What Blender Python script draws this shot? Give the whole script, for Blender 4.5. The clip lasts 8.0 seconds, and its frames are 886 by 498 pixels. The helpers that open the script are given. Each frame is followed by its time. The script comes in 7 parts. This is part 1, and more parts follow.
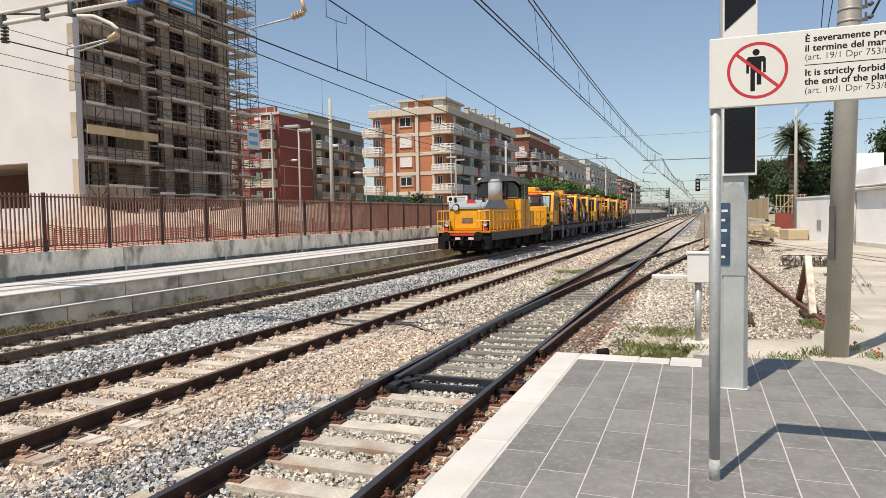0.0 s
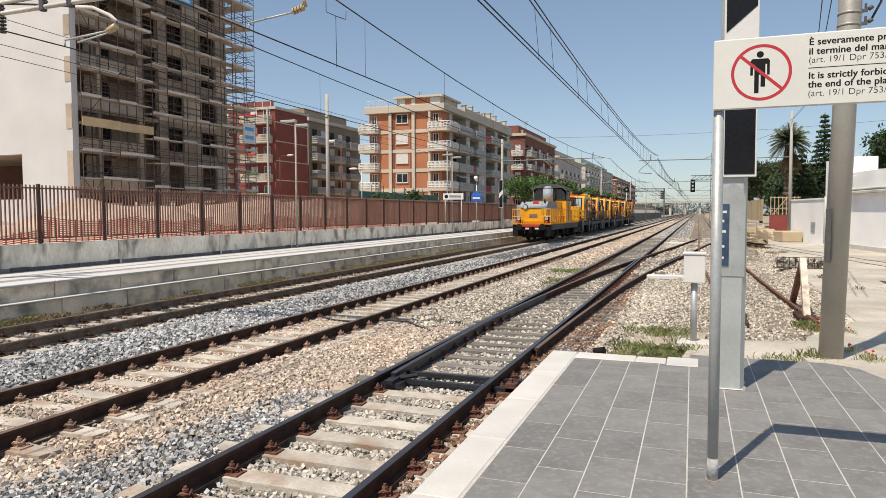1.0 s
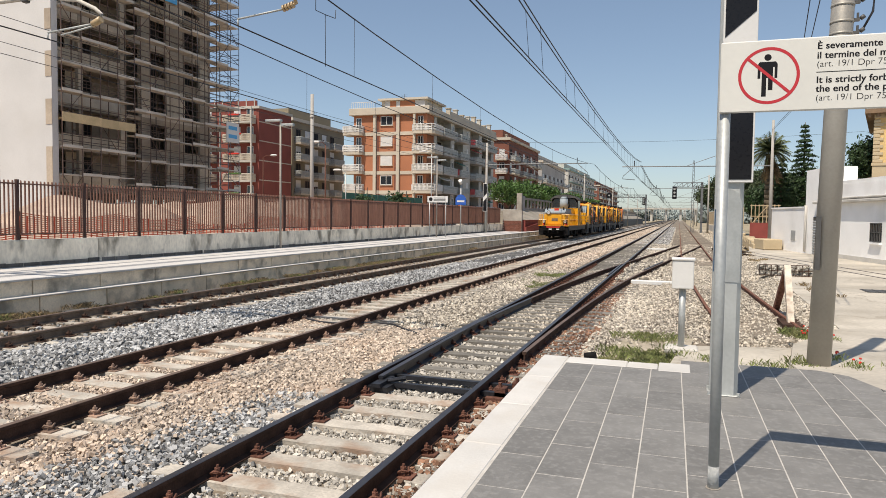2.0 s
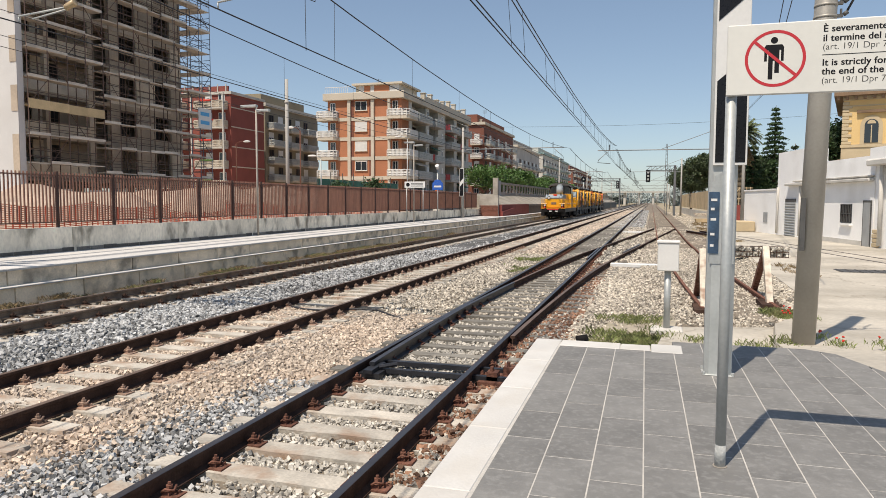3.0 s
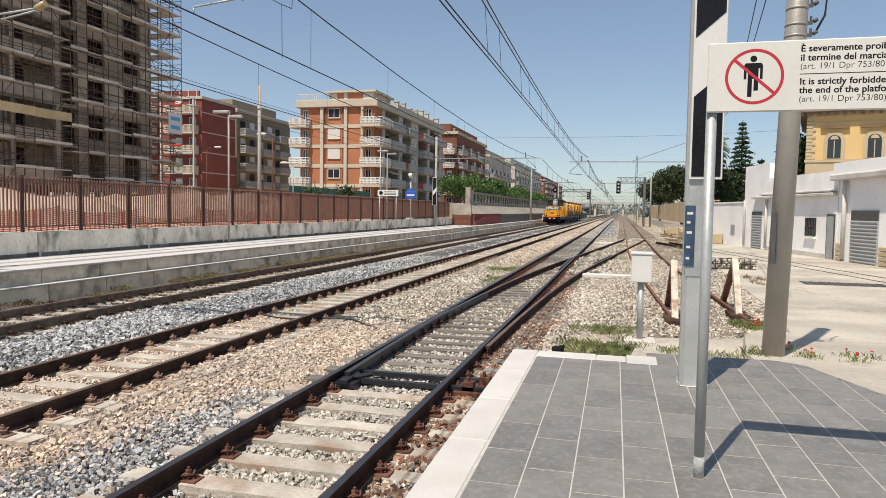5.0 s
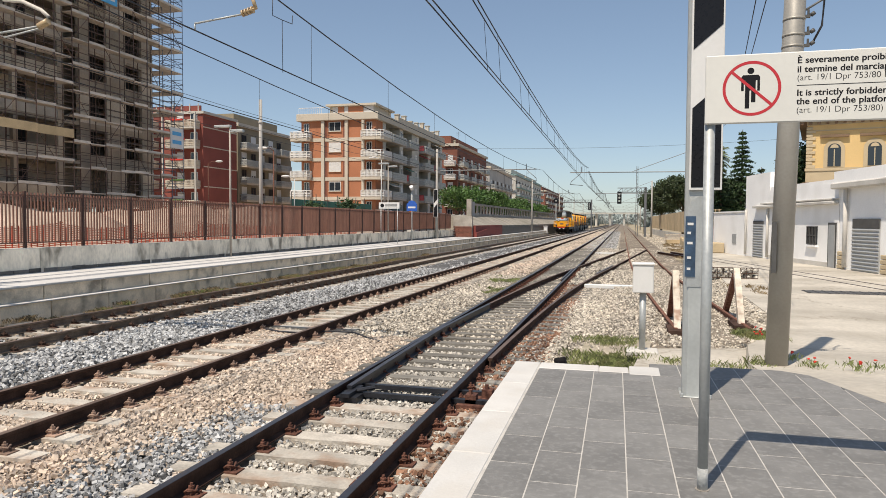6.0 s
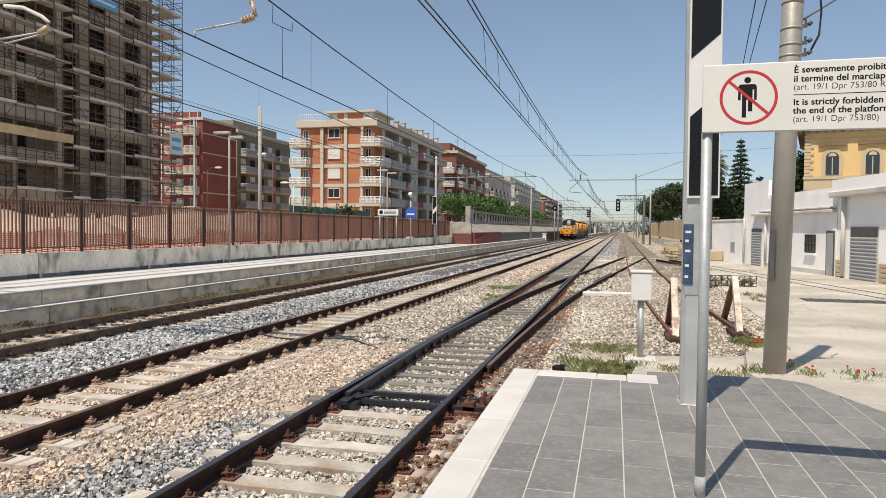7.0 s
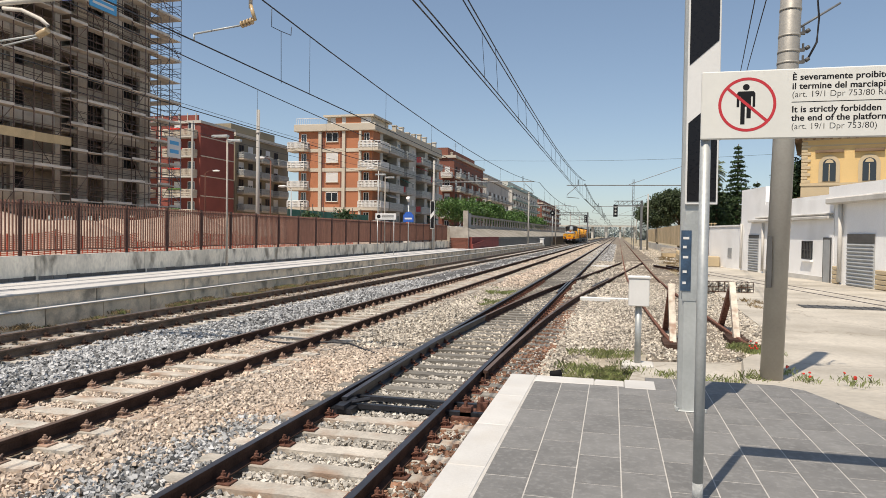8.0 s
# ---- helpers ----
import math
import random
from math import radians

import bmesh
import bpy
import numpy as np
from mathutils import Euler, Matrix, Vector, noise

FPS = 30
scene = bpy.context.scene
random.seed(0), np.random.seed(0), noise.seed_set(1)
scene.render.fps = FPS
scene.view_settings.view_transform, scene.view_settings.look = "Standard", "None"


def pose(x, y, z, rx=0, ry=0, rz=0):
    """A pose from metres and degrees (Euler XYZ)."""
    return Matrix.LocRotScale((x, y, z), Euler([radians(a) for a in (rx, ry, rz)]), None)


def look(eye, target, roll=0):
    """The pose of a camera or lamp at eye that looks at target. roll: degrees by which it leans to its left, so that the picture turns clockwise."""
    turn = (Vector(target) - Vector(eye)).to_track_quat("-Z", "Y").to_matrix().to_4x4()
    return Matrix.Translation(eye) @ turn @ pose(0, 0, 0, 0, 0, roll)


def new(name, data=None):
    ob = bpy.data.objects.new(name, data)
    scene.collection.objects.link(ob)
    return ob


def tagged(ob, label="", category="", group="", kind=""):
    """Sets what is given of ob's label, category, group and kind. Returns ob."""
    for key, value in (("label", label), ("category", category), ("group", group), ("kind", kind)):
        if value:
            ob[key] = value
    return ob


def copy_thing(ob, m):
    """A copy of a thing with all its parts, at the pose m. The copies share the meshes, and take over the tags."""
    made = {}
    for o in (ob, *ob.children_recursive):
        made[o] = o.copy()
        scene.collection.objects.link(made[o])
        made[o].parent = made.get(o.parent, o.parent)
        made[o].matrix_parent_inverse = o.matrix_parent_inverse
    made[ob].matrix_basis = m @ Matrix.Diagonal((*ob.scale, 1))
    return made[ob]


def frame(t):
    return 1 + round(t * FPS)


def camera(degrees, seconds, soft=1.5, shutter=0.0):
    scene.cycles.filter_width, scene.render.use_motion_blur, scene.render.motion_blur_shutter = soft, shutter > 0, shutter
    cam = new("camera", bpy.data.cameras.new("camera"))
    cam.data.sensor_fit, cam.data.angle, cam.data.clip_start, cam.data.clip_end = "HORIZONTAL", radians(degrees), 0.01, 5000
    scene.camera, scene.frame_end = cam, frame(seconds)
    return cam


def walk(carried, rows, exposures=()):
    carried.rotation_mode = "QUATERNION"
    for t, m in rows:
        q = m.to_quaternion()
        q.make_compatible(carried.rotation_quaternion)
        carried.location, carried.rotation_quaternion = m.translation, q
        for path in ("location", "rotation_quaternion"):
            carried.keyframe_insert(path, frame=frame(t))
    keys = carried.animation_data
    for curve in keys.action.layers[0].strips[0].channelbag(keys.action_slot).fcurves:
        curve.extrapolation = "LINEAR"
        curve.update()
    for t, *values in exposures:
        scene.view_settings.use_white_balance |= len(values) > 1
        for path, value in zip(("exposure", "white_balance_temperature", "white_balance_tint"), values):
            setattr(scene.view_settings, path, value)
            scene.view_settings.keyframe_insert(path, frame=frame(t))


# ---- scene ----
cam = camera(65.5, 8.0, soft=0.4)
PATH = [
    (0, (3.266, -0.144, 2.159), (2.557, 1.723, 2.06), -1.0),
    (0.5, (3.255, -0.157, 2.16), (2.556, 1.714, 2.061), -0.7),
    (1, (3.225, -0.17, 2.158), (2.531, 1.702, 2.051), -0.2),
    (1.5, (3.161, -0.171, 2.146), (2.417, 1.68, 2.011), 0.3),
    (2, (3.097, -0.116, 2.14), (2.451, 1.774, 2.042), 0.7),
    (2.2, (3.064, -0.103, 2.136), (2.449, 1.797, 2.031), 1.1),
    (3.3, (2.869, -0.173, 2.142), (2.299, 1.738, 1.995), 0.0),
    (3.5, (2.858, -0.165, 2.147), (2.285, 1.745, 1.998), 0.3),
    (4, (2.835, -0.171, 2.148), (2.317, 1.757, 2.022), 0.4),
    (4.2, (2.834, -0.17, 2.148), (2.322, 1.759, 2.021), 0.6),
    (5.3, (2.839, -0.171, 2.157), (2.348, 1.765, 2.051), 0.7),
    (5.5, (2.84, -0.176, 2.161), (2.351, 1.76, 2.061), 0.5),
    (6, (2.844, -0.183, 2.162), (2.341, 1.751, 2.082), 0.3),
    (6.5, (2.844, -0.183, 2.165), (2.349, 1.753, 2.092), 0.6),
    (7, (2.85, -0.194, 2.164), (2.35, 1.742, 2.104), 0.5),
    (7.5, (2.846, -0.19, 2.165), (2.359, 1.748, 2.102), 1.0),
    (8, (2.844, -0.19, 2.168), (2.351, 1.748, 2.121), 0.8),
]
walk(cam, [(t, look(e, g, r)) for t, e, g, r in PATH], exposures=[(0.0, 0.05, 7120, 12), (1.5, -0.04, 7120, 12), (8.0, -0.04, 7120, 12)])

# ---- world, sun ----
SUN_EL, SUN_AZ = radians(61.0), radians(200.0)
world = bpy.data.worlds.new("sky")
scene.world = world
world.use_nodes = True
wn = world.node_tree
sky = wn.nodes.new("ShaderNodeTexSky")
sky.sky_type, sky.sun_disc = "NISHITA", False
sky.sun_elevation, sky.sun_rotation = SUN_EL, SUN_AZ
sky.air_density, sky.dust_density, sky.ozone_density = 0.85, 0.6, 1.0
wn.nodes["Background"].inputs[1].default_value = 0.15
even = wn.nodes.new("ShaderNodeGamma")
even.inputs[1].default_value = 0.75
soften = wn.nodes.new("ShaderNodeHueSaturation")
soften.inputs["Saturation"].default_value = 1.0
tint = wn.nodes.new("ShaderNodeMixRGB")
tint.blend_type = "MULTIPLY"
tint.inputs[0].default_value, tint.inputs[2].default_value = 1.0, (1.085, 1.22, 1.34, 1)
wn.links.new(sky.outputs[0], even.inputs[0])
wn.links.new(even.outputs[0], soften.inputs["Color"])
wn.links.new(soften.outputs[0], tint.inputs[1])
wn.links.new(tint.outputs[0], wn.nodes["Background"].inputs[0])
sun = new("sun", bpy.data.lights.new("sun", "SUN"))
sun.data.energy, sun.data.angle, sun.data.color = 5.0, radians(0.5), (1.0, 0.95, 0.87)
sun.matrix_world = look((0, 0, 60), (0.342 * 0.485 * 60, 0.94 * 0.485 * 60, 60 - 0.875 * 60))


# ---- materials ----
def surf(name, color, rough=0.75, metal=0.0, var=0.18, big=1.2, fine=30.0, bump=0.15, rnd=0.0, island=0.0, stain=None, stain_amt=0.5, stain_scale=0.6, coat=0.0, stretch=None, spec=0.5, crack=0.0):
    m = bpy.data.materials.new(name)
    m.use_nodes = True
    t = m.node_tree
    b = t.nodes["Principled BSDF"]
    co = t.nodes.new("ShaderNodeTexCoord")
    src = co.outputs["Object"]
    if stretch:
        mp = t.nodes.new("ShaderNodeMapping")
        mp.inputs["Scale"].default_value = stretch
        t.links.new(src, mp.inputs[0])
        src = mp.outputs[0]
    if rnd:
        oi = t.nodes.new("ShaderNodeObjectInfo")
        sh = t.nodes.new("ShaderNodeVectorMath")
        sh.operation = "MULTIPLY_ADD"
        cb = t.nodes.new("ShaderNodeCombineXYZ")
        for k in range(3):
            t.links.new(oi.outputs["Random"], cb.inputs[k])
        sh.inputs[1].default_value = (37, 53, 71)
        t.links.new(cb.outputs[0], sh.inputs[0])
        t.links.new(src, sh.inputs[2])
        src = sh.outputs[0]

    def tex(scale, detail):
        n = t.nodes.new("ShaderNodeTexNoise")
        n.inputs["Scale"].default_value, n.inputs["Detail"].default_value = scale, detail
        t.links.new(src, n.inputs["Vector"])
        return n.outputs["Fac"]

    def ramp(fac, lo, hi, a, c):
        r = t.nodes.new("ShaderNodeMapRange")
        r.inputs[1].default_value, r.inputs[2].default_value = lo, hi
        r.inputs[3].default_value, r.inputs[4].default_value = a, c
        t.links.new(fac, r.inputs[0])
        return r.outputs[0]

    def mul(x, y):
        n = t.nodes.new("ShaderNodeMath")
        n.operation = "MULTIPLY"
        t.links.new(x, n.inputs[0])
        t.links.new(y, n.inputs[1])
        return n.outputs[0]

    large, small = tex(big, 3), tex(fine, 4)
    val = mul(ramp(large, 0.3, 0.7, 1 - var, 1 + var), ramp(small, 0.25, 0.75, 1 - var * 0.7, 1 + var * 0.7))
    if rnd:
        val = mul(val, ramp(oi.outputs["Random"], 0, 1, 1 - rnd, 1 + rnd))
    if island:
        ge = t.nodes.new("ShaderNodeNewGeometry")
        val = mul(val, ramp(ge.outputs["Random Per Island"], 0, 1, 1 - island, 1 + island))
    hsv = t.nodes.new("ShaderNodeHueSaturation")
    hsv.inputs["Color"].default_value = (*color, 1)
    t.links.new(val, hsv.inputs["Value"])
    out = hsv.outputs[0]
    if stain:
        mx = t.nodes.new("ShaderNodeMixRGB")
        mx.inputs[2].default_value = (*stain, 1)
        t.links.new(out, mx.inputs[1])
        t.links.new(ramp(tex(stain_scale, 5), 0.5, 0.68, 0, stain_amt), mx.inputs[0])
        out = mx.outputs[0]
    if crack:
        vo = t.nodes.new("ShaderNodeTexVoronoi")
        vo.feature = "DISTANCE_TO_EDGE"
        vo.inputs["Scale"].default_value = crack
        wob = t.nodes.new("ShaderNodeTexNoise")
        wob.inputs["Scale"].default_value, wob.inputs["Detail"].default_value = 1.7, 5
        t.links.new(src, wob.inputs["Vector"])
        ad = t.nodes.new("ShaderNodeVectorMath")
        ad.operation = "MULTIPLY_ADD"
        ad.inputs[1].default_value = (1.4, 1.4, 1.4)
        t.links.new(wob.outputs["Color"], ad.inputs[0])
        t.links.new(src, ad.inputs[2])
        t.links.new(ad.outputs[0], vo.inputs["Vector"])
        cx = t.nodes.new("ShaderNodeMixRGB")
        cx.inputs[2].default_value = (0.2, 0.17, 0.13, 1)
        t.links.new(ramp(vo.outputs["Distance"], 0.0, 0.012, 0.5, 0.0), cx.inputs[0])
        t.links.new(out, cx.inputs[1])
        out = cx.outputs[0]
    t.links.new(out, b.inputs["Base Color"])
    b.inputs["Specular IOR Level"].default_value = spec
    b.inputs["Metallic"].default_value = metal
    b.inputs["Coat Weight"].default_value = coat
    t.links.new(ramp(small, 0.2, 0.8, max(0.03, rough - 0.1), min(1, rough + 0.1)), b.inputs["Roughness"])
    if bump:
        bp = t.nodes.new("ShaderNodeBump")
        bp.inputs["Strength"].default_value, bp.inputs["Distance"].default_value = bump, 0.02
        t.links.new(small, bp.inputs["Height"])
        t.links.new(bp.outputs[0], b.inputs["Normal"])
    return m


def glass(name, color=(0.02, 0.025, 0.03), rough=0.06):
    m = bpy.data.materials.new(name)
    m.use_nodes = True
    b = m.node_tree.nodes["Principled BSDF"]
    b.inputs["Base Color"].default_value = (*color, 1)
    b.inputs["Roughness"].default_value = rough
    b.inputs["Coat Weight"].default_value = 0.5
    return m


M = dict(
    soil=surf("soil", (0.34, 0.28, 0.19), 0.95, var=0.25, big=0.35, fine=14, bump=0.5, stain=(0.12, 0.13, 0.05), stain_amt=0.5, stain_scale=0.12),
    dirt=surf("dirt", (0.4, 0.345, 0.265), 0.95, var=0.25, big=1.5, fine=25, bump=0.6, stain=(0.2, 0.19, 0.1), stain_amt=0.6, stain_scale=1.2),
    # both beds darker than their stones, to paint shade into the gaps
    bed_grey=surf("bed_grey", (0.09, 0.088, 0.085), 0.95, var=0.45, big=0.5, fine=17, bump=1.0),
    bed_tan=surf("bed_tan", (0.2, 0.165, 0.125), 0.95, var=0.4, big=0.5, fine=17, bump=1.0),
    stone_grey=surf("stone_grey", (0.335, 0.335, 0.33), 0.9, var=0.2, big=0.3, fine=40, bump=0.3, island=0.78),
    stone_tan=surf("stone_tan", (0.525, 0.436, 0.352), 0.9, var=0.16, big=0.25, fine=40, bump=0.3, island=0.45, stain=(0.46, 0.3, 0.2), stain_amt=0.3, stain_scale=0.5),
    stone_beige=surf("stone_beige", (0.43, 0.4, 0.35), 0.9, var=0.18, big=0.3, fine=40, bump=0.3, island=0.5),
    stone_cream=surf("stone_cream", (0.46, 0.41, 0.34), 0.9, var=0.16, big=0.3, fine=40, bump=0.3, island=0.55),
    worn=surf("worn", (0.4, 0.41, 0.4), 0.7, metal=0.2, var=0.2, big=12, fine=60, bump=0.3, stain=(0.62, 0.6, 0.56), stain_amt=0.8, stain_scale=22),
    stone_brown=surf("stone_brown", (0.25, 0.2, 0.15), 0.95, var=0.25, big=0.4, fine=40, bump=0.3, island=0.55),
    stone_rust=surf("stone_rust", (0.25, 0.135, 0.085), 0.9, var=0.25, big=0.6, fine=40, bump=0.3, island=0.5),
    rust=surf("rust", (0.07, 0.042, 0.032), 0.9, spec=0.12, metal=0.0, var=0.35, big=4, fine=50, bump=0.3, rnd=0.1),
    rail_dull=surf("rail_dull", (0.16, 0.11, 0.085), 0.6, metal=0.3, var=0.2, big=2, fine=60, bump=0.05),
    rust_tan=surf("rust_tan", (0.2, 0.145, 0.105), 0.9, spec=0.15, var=0.3, big=4, fine=50, bump=0.3, rnd=0.1),
    rust_red=surf("rust_red", (0.15, 0.07, 0.05), 0.9, spec=0.2, var=0.4, big=14, fine=90, bump=0.5, rnd=0.2),
    clip_pale=surf("clip_pale", (0.3, 0.2, 0.15), 0.9, var=0.35, big=14, fine=90, bump=0.4, rnd=0.3),
    rail_top=surf("rail_top", (0.21, 0.19, 0.185), 0.45, metal=1.0, var=0.12, big=2, fine=60, bump=0.02),
    black_steel=surf("black_steel", (0.03, 0.031, 0.036), 0.45, metal=0.3, var=0.3, big=5, fine=60, bump=0.1),
    sleeper=surf("sleeper", (0.46, 0.42, 0.36), 0.92, var=0.22, big=3.0, fine=35, bump=0.5, rnd=0.13, stain=(0.3, 0.16, 0.085), stain_amt=0.7, stain_scale=2.0),
    sleeper_dark=surf("sleeper_dark", (0.2, 0.185, 0.16), 0.92, var=0.3, big=3.0, fine=35, bump=0.6, rnd=0.25, stretch=(0.4, 3, 3)),
    concrete=surf("concrete", (0.57, 0.545, 0.5), 0.9, var=0.12, big=0.8, fine=22, bump=0.2, stain=(0.3, 0.28, 0.25), stain_amt=0.5, stain_scale=0.5),
    concrete_edge=surf("concrete_edge", (0.8, 0.67, 0.5), 0.9, var=0.16, big=1.5, fine=25, bump=0.25, rnd=0.1, stain=(0.17, 0.15, 0.12), stain_amt=0.75, stain_scale=1.6),
    wall_stained=surf("wall_stained", (0.8, 0.73, 0.6), 0.9, var=0.2, big=1.1, fine=12, bump=0.25, rnd=0.06, stain=(0.13, 0.11, 0.08), stain_amt=0.8, stain_scale=2.0, stretch=(1, 1, 0.5)),
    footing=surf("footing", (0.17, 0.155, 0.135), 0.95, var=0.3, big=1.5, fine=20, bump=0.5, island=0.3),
    paving=surf("paving", (0.56, 0.54, 0.51), 0.85, var=0.08, big=0.7, fine=16, bump=0.1, rnd=0.05),
    paving_dark=surf("paving_dark", (0.3, 0.3, 0.3), 0.85, var=0.15, big=0.8, fine=16, bump=0.15, rnd=0.1),
    white_stone=surf("white_stone", (0.55, 0.535, 0.505), 0.8, var=0.06, big=2.5, fine=45, bump=0.12, rnd=0.04, stain=(0.5, 0.46, 0.4), stain_amt=0.35, stain_scale=3),
    tile=surf("tile", (0.183, 0.178, 0.168), 0.7, var=0.13, big=4, fine=60, bump=0.12, rnd=0.12, stain=(0.3, 0.295, 0.28), stain_amt=0.38, stain_scale=22.0),
    grout=surf("grout", (0.48, 0.455, 0.415), 0.9, var=0.12, big=6, fine=60, bump=0.1),
    yard=surf("yard", (0.455, 0.415, 0.35), 0.92, crack=0.22, var=0.2, big=0.5, fine=12, bump=0.3, stain=(0.3, 0.265, 0.21), stain_amt=0.6, stain_scale=0.45),
    galv=surf("galv", (0.42, 0.435, 0.425), 0.5, metal=0.4, var=0.12, big=4, fine=50, bump=0.05),
    galv_light=surf("galv_light", (0.44, 0.455, 0.44), 0.55, metal=0.25, var=0.1, big=3, fine=30, bump=0.04),
    mast=surf("mast", (0.36, 0.34, 0.3), 0.5, metal=0.25, var=0.1, big=1.5, fine=30, bump=0.08, stain=(0.25, 0.22, 0.19), stain_amt=0.4, stain_scale=1.0),
    cement_mast=surf("cement_mast", (0.38, 0.36, 0.33), 0.85, var=0.1, big=1, fine=20, bump=0.1),
    enamel=surf("enamel", (0.68, 0.665, 0.61), 0.45, var=0.03, big=2, fine=30, bump=0.02),
    bank=surf("bank", (0.29, 0.26, 0.215), 0.95, var=0.25, big=0.5, fine=9, bump=0.6, stain=(0.14, 0.13, 0.085), stain_amt=0.6, stain_scale=0.35),
    old_concrete=surf("old_concrete", (0.36, 0.325, 0.28), 0.92, var=0.18, big=0.6, fine=14, bump=0.25, rnd=0.15, stain=(0.16, 0.14, 0.12), stain_amt=0.5, stain_scale=0.8),
    maroon=surf("maroon", (0.13, 0.06, 0.05), 0.9, var=0.15, big=1, fine=10, bump=0.1),
    white=surf("white", (0.68, 0.67, 0.645), 0.5, var=0.04, big=2, fine=30, bump=0.03),
    plaster=surf("plaster", (0.91, 0.9, 0.88), 0.9, var=0.05, big=0.5, fine=15, bump=0.12, stain=(0.66, 0.64, 0.6), stain_amt=0.4, stain_scale=0.4),
    plaster_cream=surf("plaster_cream", (0.56, 0.555, 0.545), 0.9, var=0.05, big=0.4, fine=12, bump=0.1, stain=(0.5, 0.485, 0.46), stain_amt=0.35, stain_scale=0.3),
    black=surf("black", (0.01, 0.01, 0.012), 0.3, spec=0.25, var=0.1, bump=0.0),
    text_black=surf("text_black", (0.012, 0.012, 0.014), 0.6, spec=0.15, var=0.05, bump=0.0),
    red=surf("red", (0.5, 0.025, 0.035), 0.5, var=0.05, bump=0.0),
    blue=surf("blue", (0.02, 0.1, 0.42), 0.45, var=0.05, bump=0.0),
    light_blue=surf("light_blue", (0.07, 0.36, 0.66), 0.5, var=0.06, bump=0.0),
    sticker=surf("sticker", (0.035, 0.07, 0.12), 0.5, var=0.3, big=10, fine=60, bump=0.0),
    fence=surf("fence", (0.2, 0.1, 0.072), 0.55, metal=0.2, var=0.15, big=2, fine=40, bump=0.05, rnd=0.1),
    fence_post=surf("fence_post", (0.075, 0.036, 0.027), 0.55, metal=0.2, var=0.15, big=2, fine=40, bump=0.05, rnd=0.1),
    net_red=surf("net_red", (0.55, 0.11, 0.06), 0.8, var=0.3, big=1.0, fine=25, bump=0.3),
    mound=surf("mound", (0.43, 0.33, 0.255), 0.95, var=0.2, big=0.6, fine=8, bump=0.6),
    yellow=surf("yellow", (0.8, 0.37, 0.014), 0.38, var=0.1, big=1.3, fine=25, bump=0.03, coat=0.3, stain=(0.4, 0.17, 0.02), stain_amt=0.3, stain_scale=1.2),
    yellow_dark=surf("yellow_dark", (0.68, 0.27, 0.012), 0.45, var=0.15, big=1.3, fine=25, bump=0.05, stain=(0.2, 0.1, 0.03), stain_amt=0.5, stain_scale=1.4),
    orange=surf("orange", (0.7, 0.13, 0.03), 0.45, var=0.12, big=1.3, fine=25, bump=0.03),
    train_grey=surf("train_grey", (0.27, 0.31, 0.335), 0.7, var=0.1, big=2, fine=25, bump=0.03),
    train_dark=surf("train_dark", (0.012, 0.011, 0.011), 0.8, spec=0.2, var=0.35, big=2, fine=25, bump=0.2, stain=(0.05, 0.035, 0.025), stain_amt=0.4, stain_scale=2),
    frame_grey=surf("frame_grey", (0.075, 0.073, 0.07), 0.6, var=0.2, big=2, fine=25, bump=0.1),
    brick_orange=surf("brick_orange", (0.41, 0.165, 0.085), 0.9, var=0.1, big=0.3, fine=6, bump=0.1),
    brick_red=surf("brick_red", (0.23, 0.065, 0.05), 0.9, var=0.12, big=0.3, fine=6, bump=0.1),
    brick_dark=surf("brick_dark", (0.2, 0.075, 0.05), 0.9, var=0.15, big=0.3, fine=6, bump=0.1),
    band=surf("band", (0.52, 0.465, 0.38), 0.9, var=0.08, big=0.3, fine=8, bump=0.1),
    khaki=surf("khaki", (0.25, 0.21, 0.145), 0.9, var=0.1, big=0.3, fine=8, bump=0.1),
    grey_wall=surf("grey_wall", (0.4, 0.39, 0.37), 0.9, var=0.1, big=0.3, fine=8, bump=0.1),
    pale_wall=surf("pale_wall", (0.5, 0.48, 0.43), 0.9, var=0.1, big=0.3, fine=8, bump=0.1),
    teal=surf("teal", (0.24, 0.36, 0.34), 0.7, var=0.1, big=0.3, fine=8, bump=0.1),
    raw_concrete=surf("raw_concrete", (0.42, 0.35, 0.275), 0.95, var=0.15, big=0.3, fine=6, bump=0.2, stain=(0.2, 0.165, 0.135), stain_amt=0.5, stain_scale=0.35),
    block=surf("block", (0.58, 0.5, 0.4), 0.95, var=0.14, big=0.5, fine=8, bump=0.2),
    plank=surf("plank", (0.53, 0.49, 0.43), 0.85, var=0.18, big=1, fine=20, bump=0.1, rnd=0.15),
    plank_yellow=surf("plank_yellow", (0.54, 0.42, 0.24), 0.85, var=0.15, big=1, fine=20, bump=0.1, rnd=0.1),
    pipe=surf("pipe", (0.12, 0.08, 0.065), 0.6, metal=0.4, var=0.3, big=2, fine=30, bump=0.05, rnd=0.3),
    pipe_blue=surf("pipe_blue", (0.16, 0.2, 0.27), 0.5, metal=0.5, var=0.2, big=2, fine=30, bump=0.05, rnd=0.2),
    # near-black colour standing in for the shade of unlit rooms
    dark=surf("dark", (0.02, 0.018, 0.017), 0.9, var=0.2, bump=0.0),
    window=glass("window"),
    # pale base colour carries the bright sky showing in the windscreen
    pale_glass=glass("pale_glass", (0.33, 0.4, 0.43), 0.15),
    shutter=surf("shutter", (0.36, 0.37, 0.37), 0.6, metal=0.2, var=0.1, big=2, fine=30, bump=0.05),
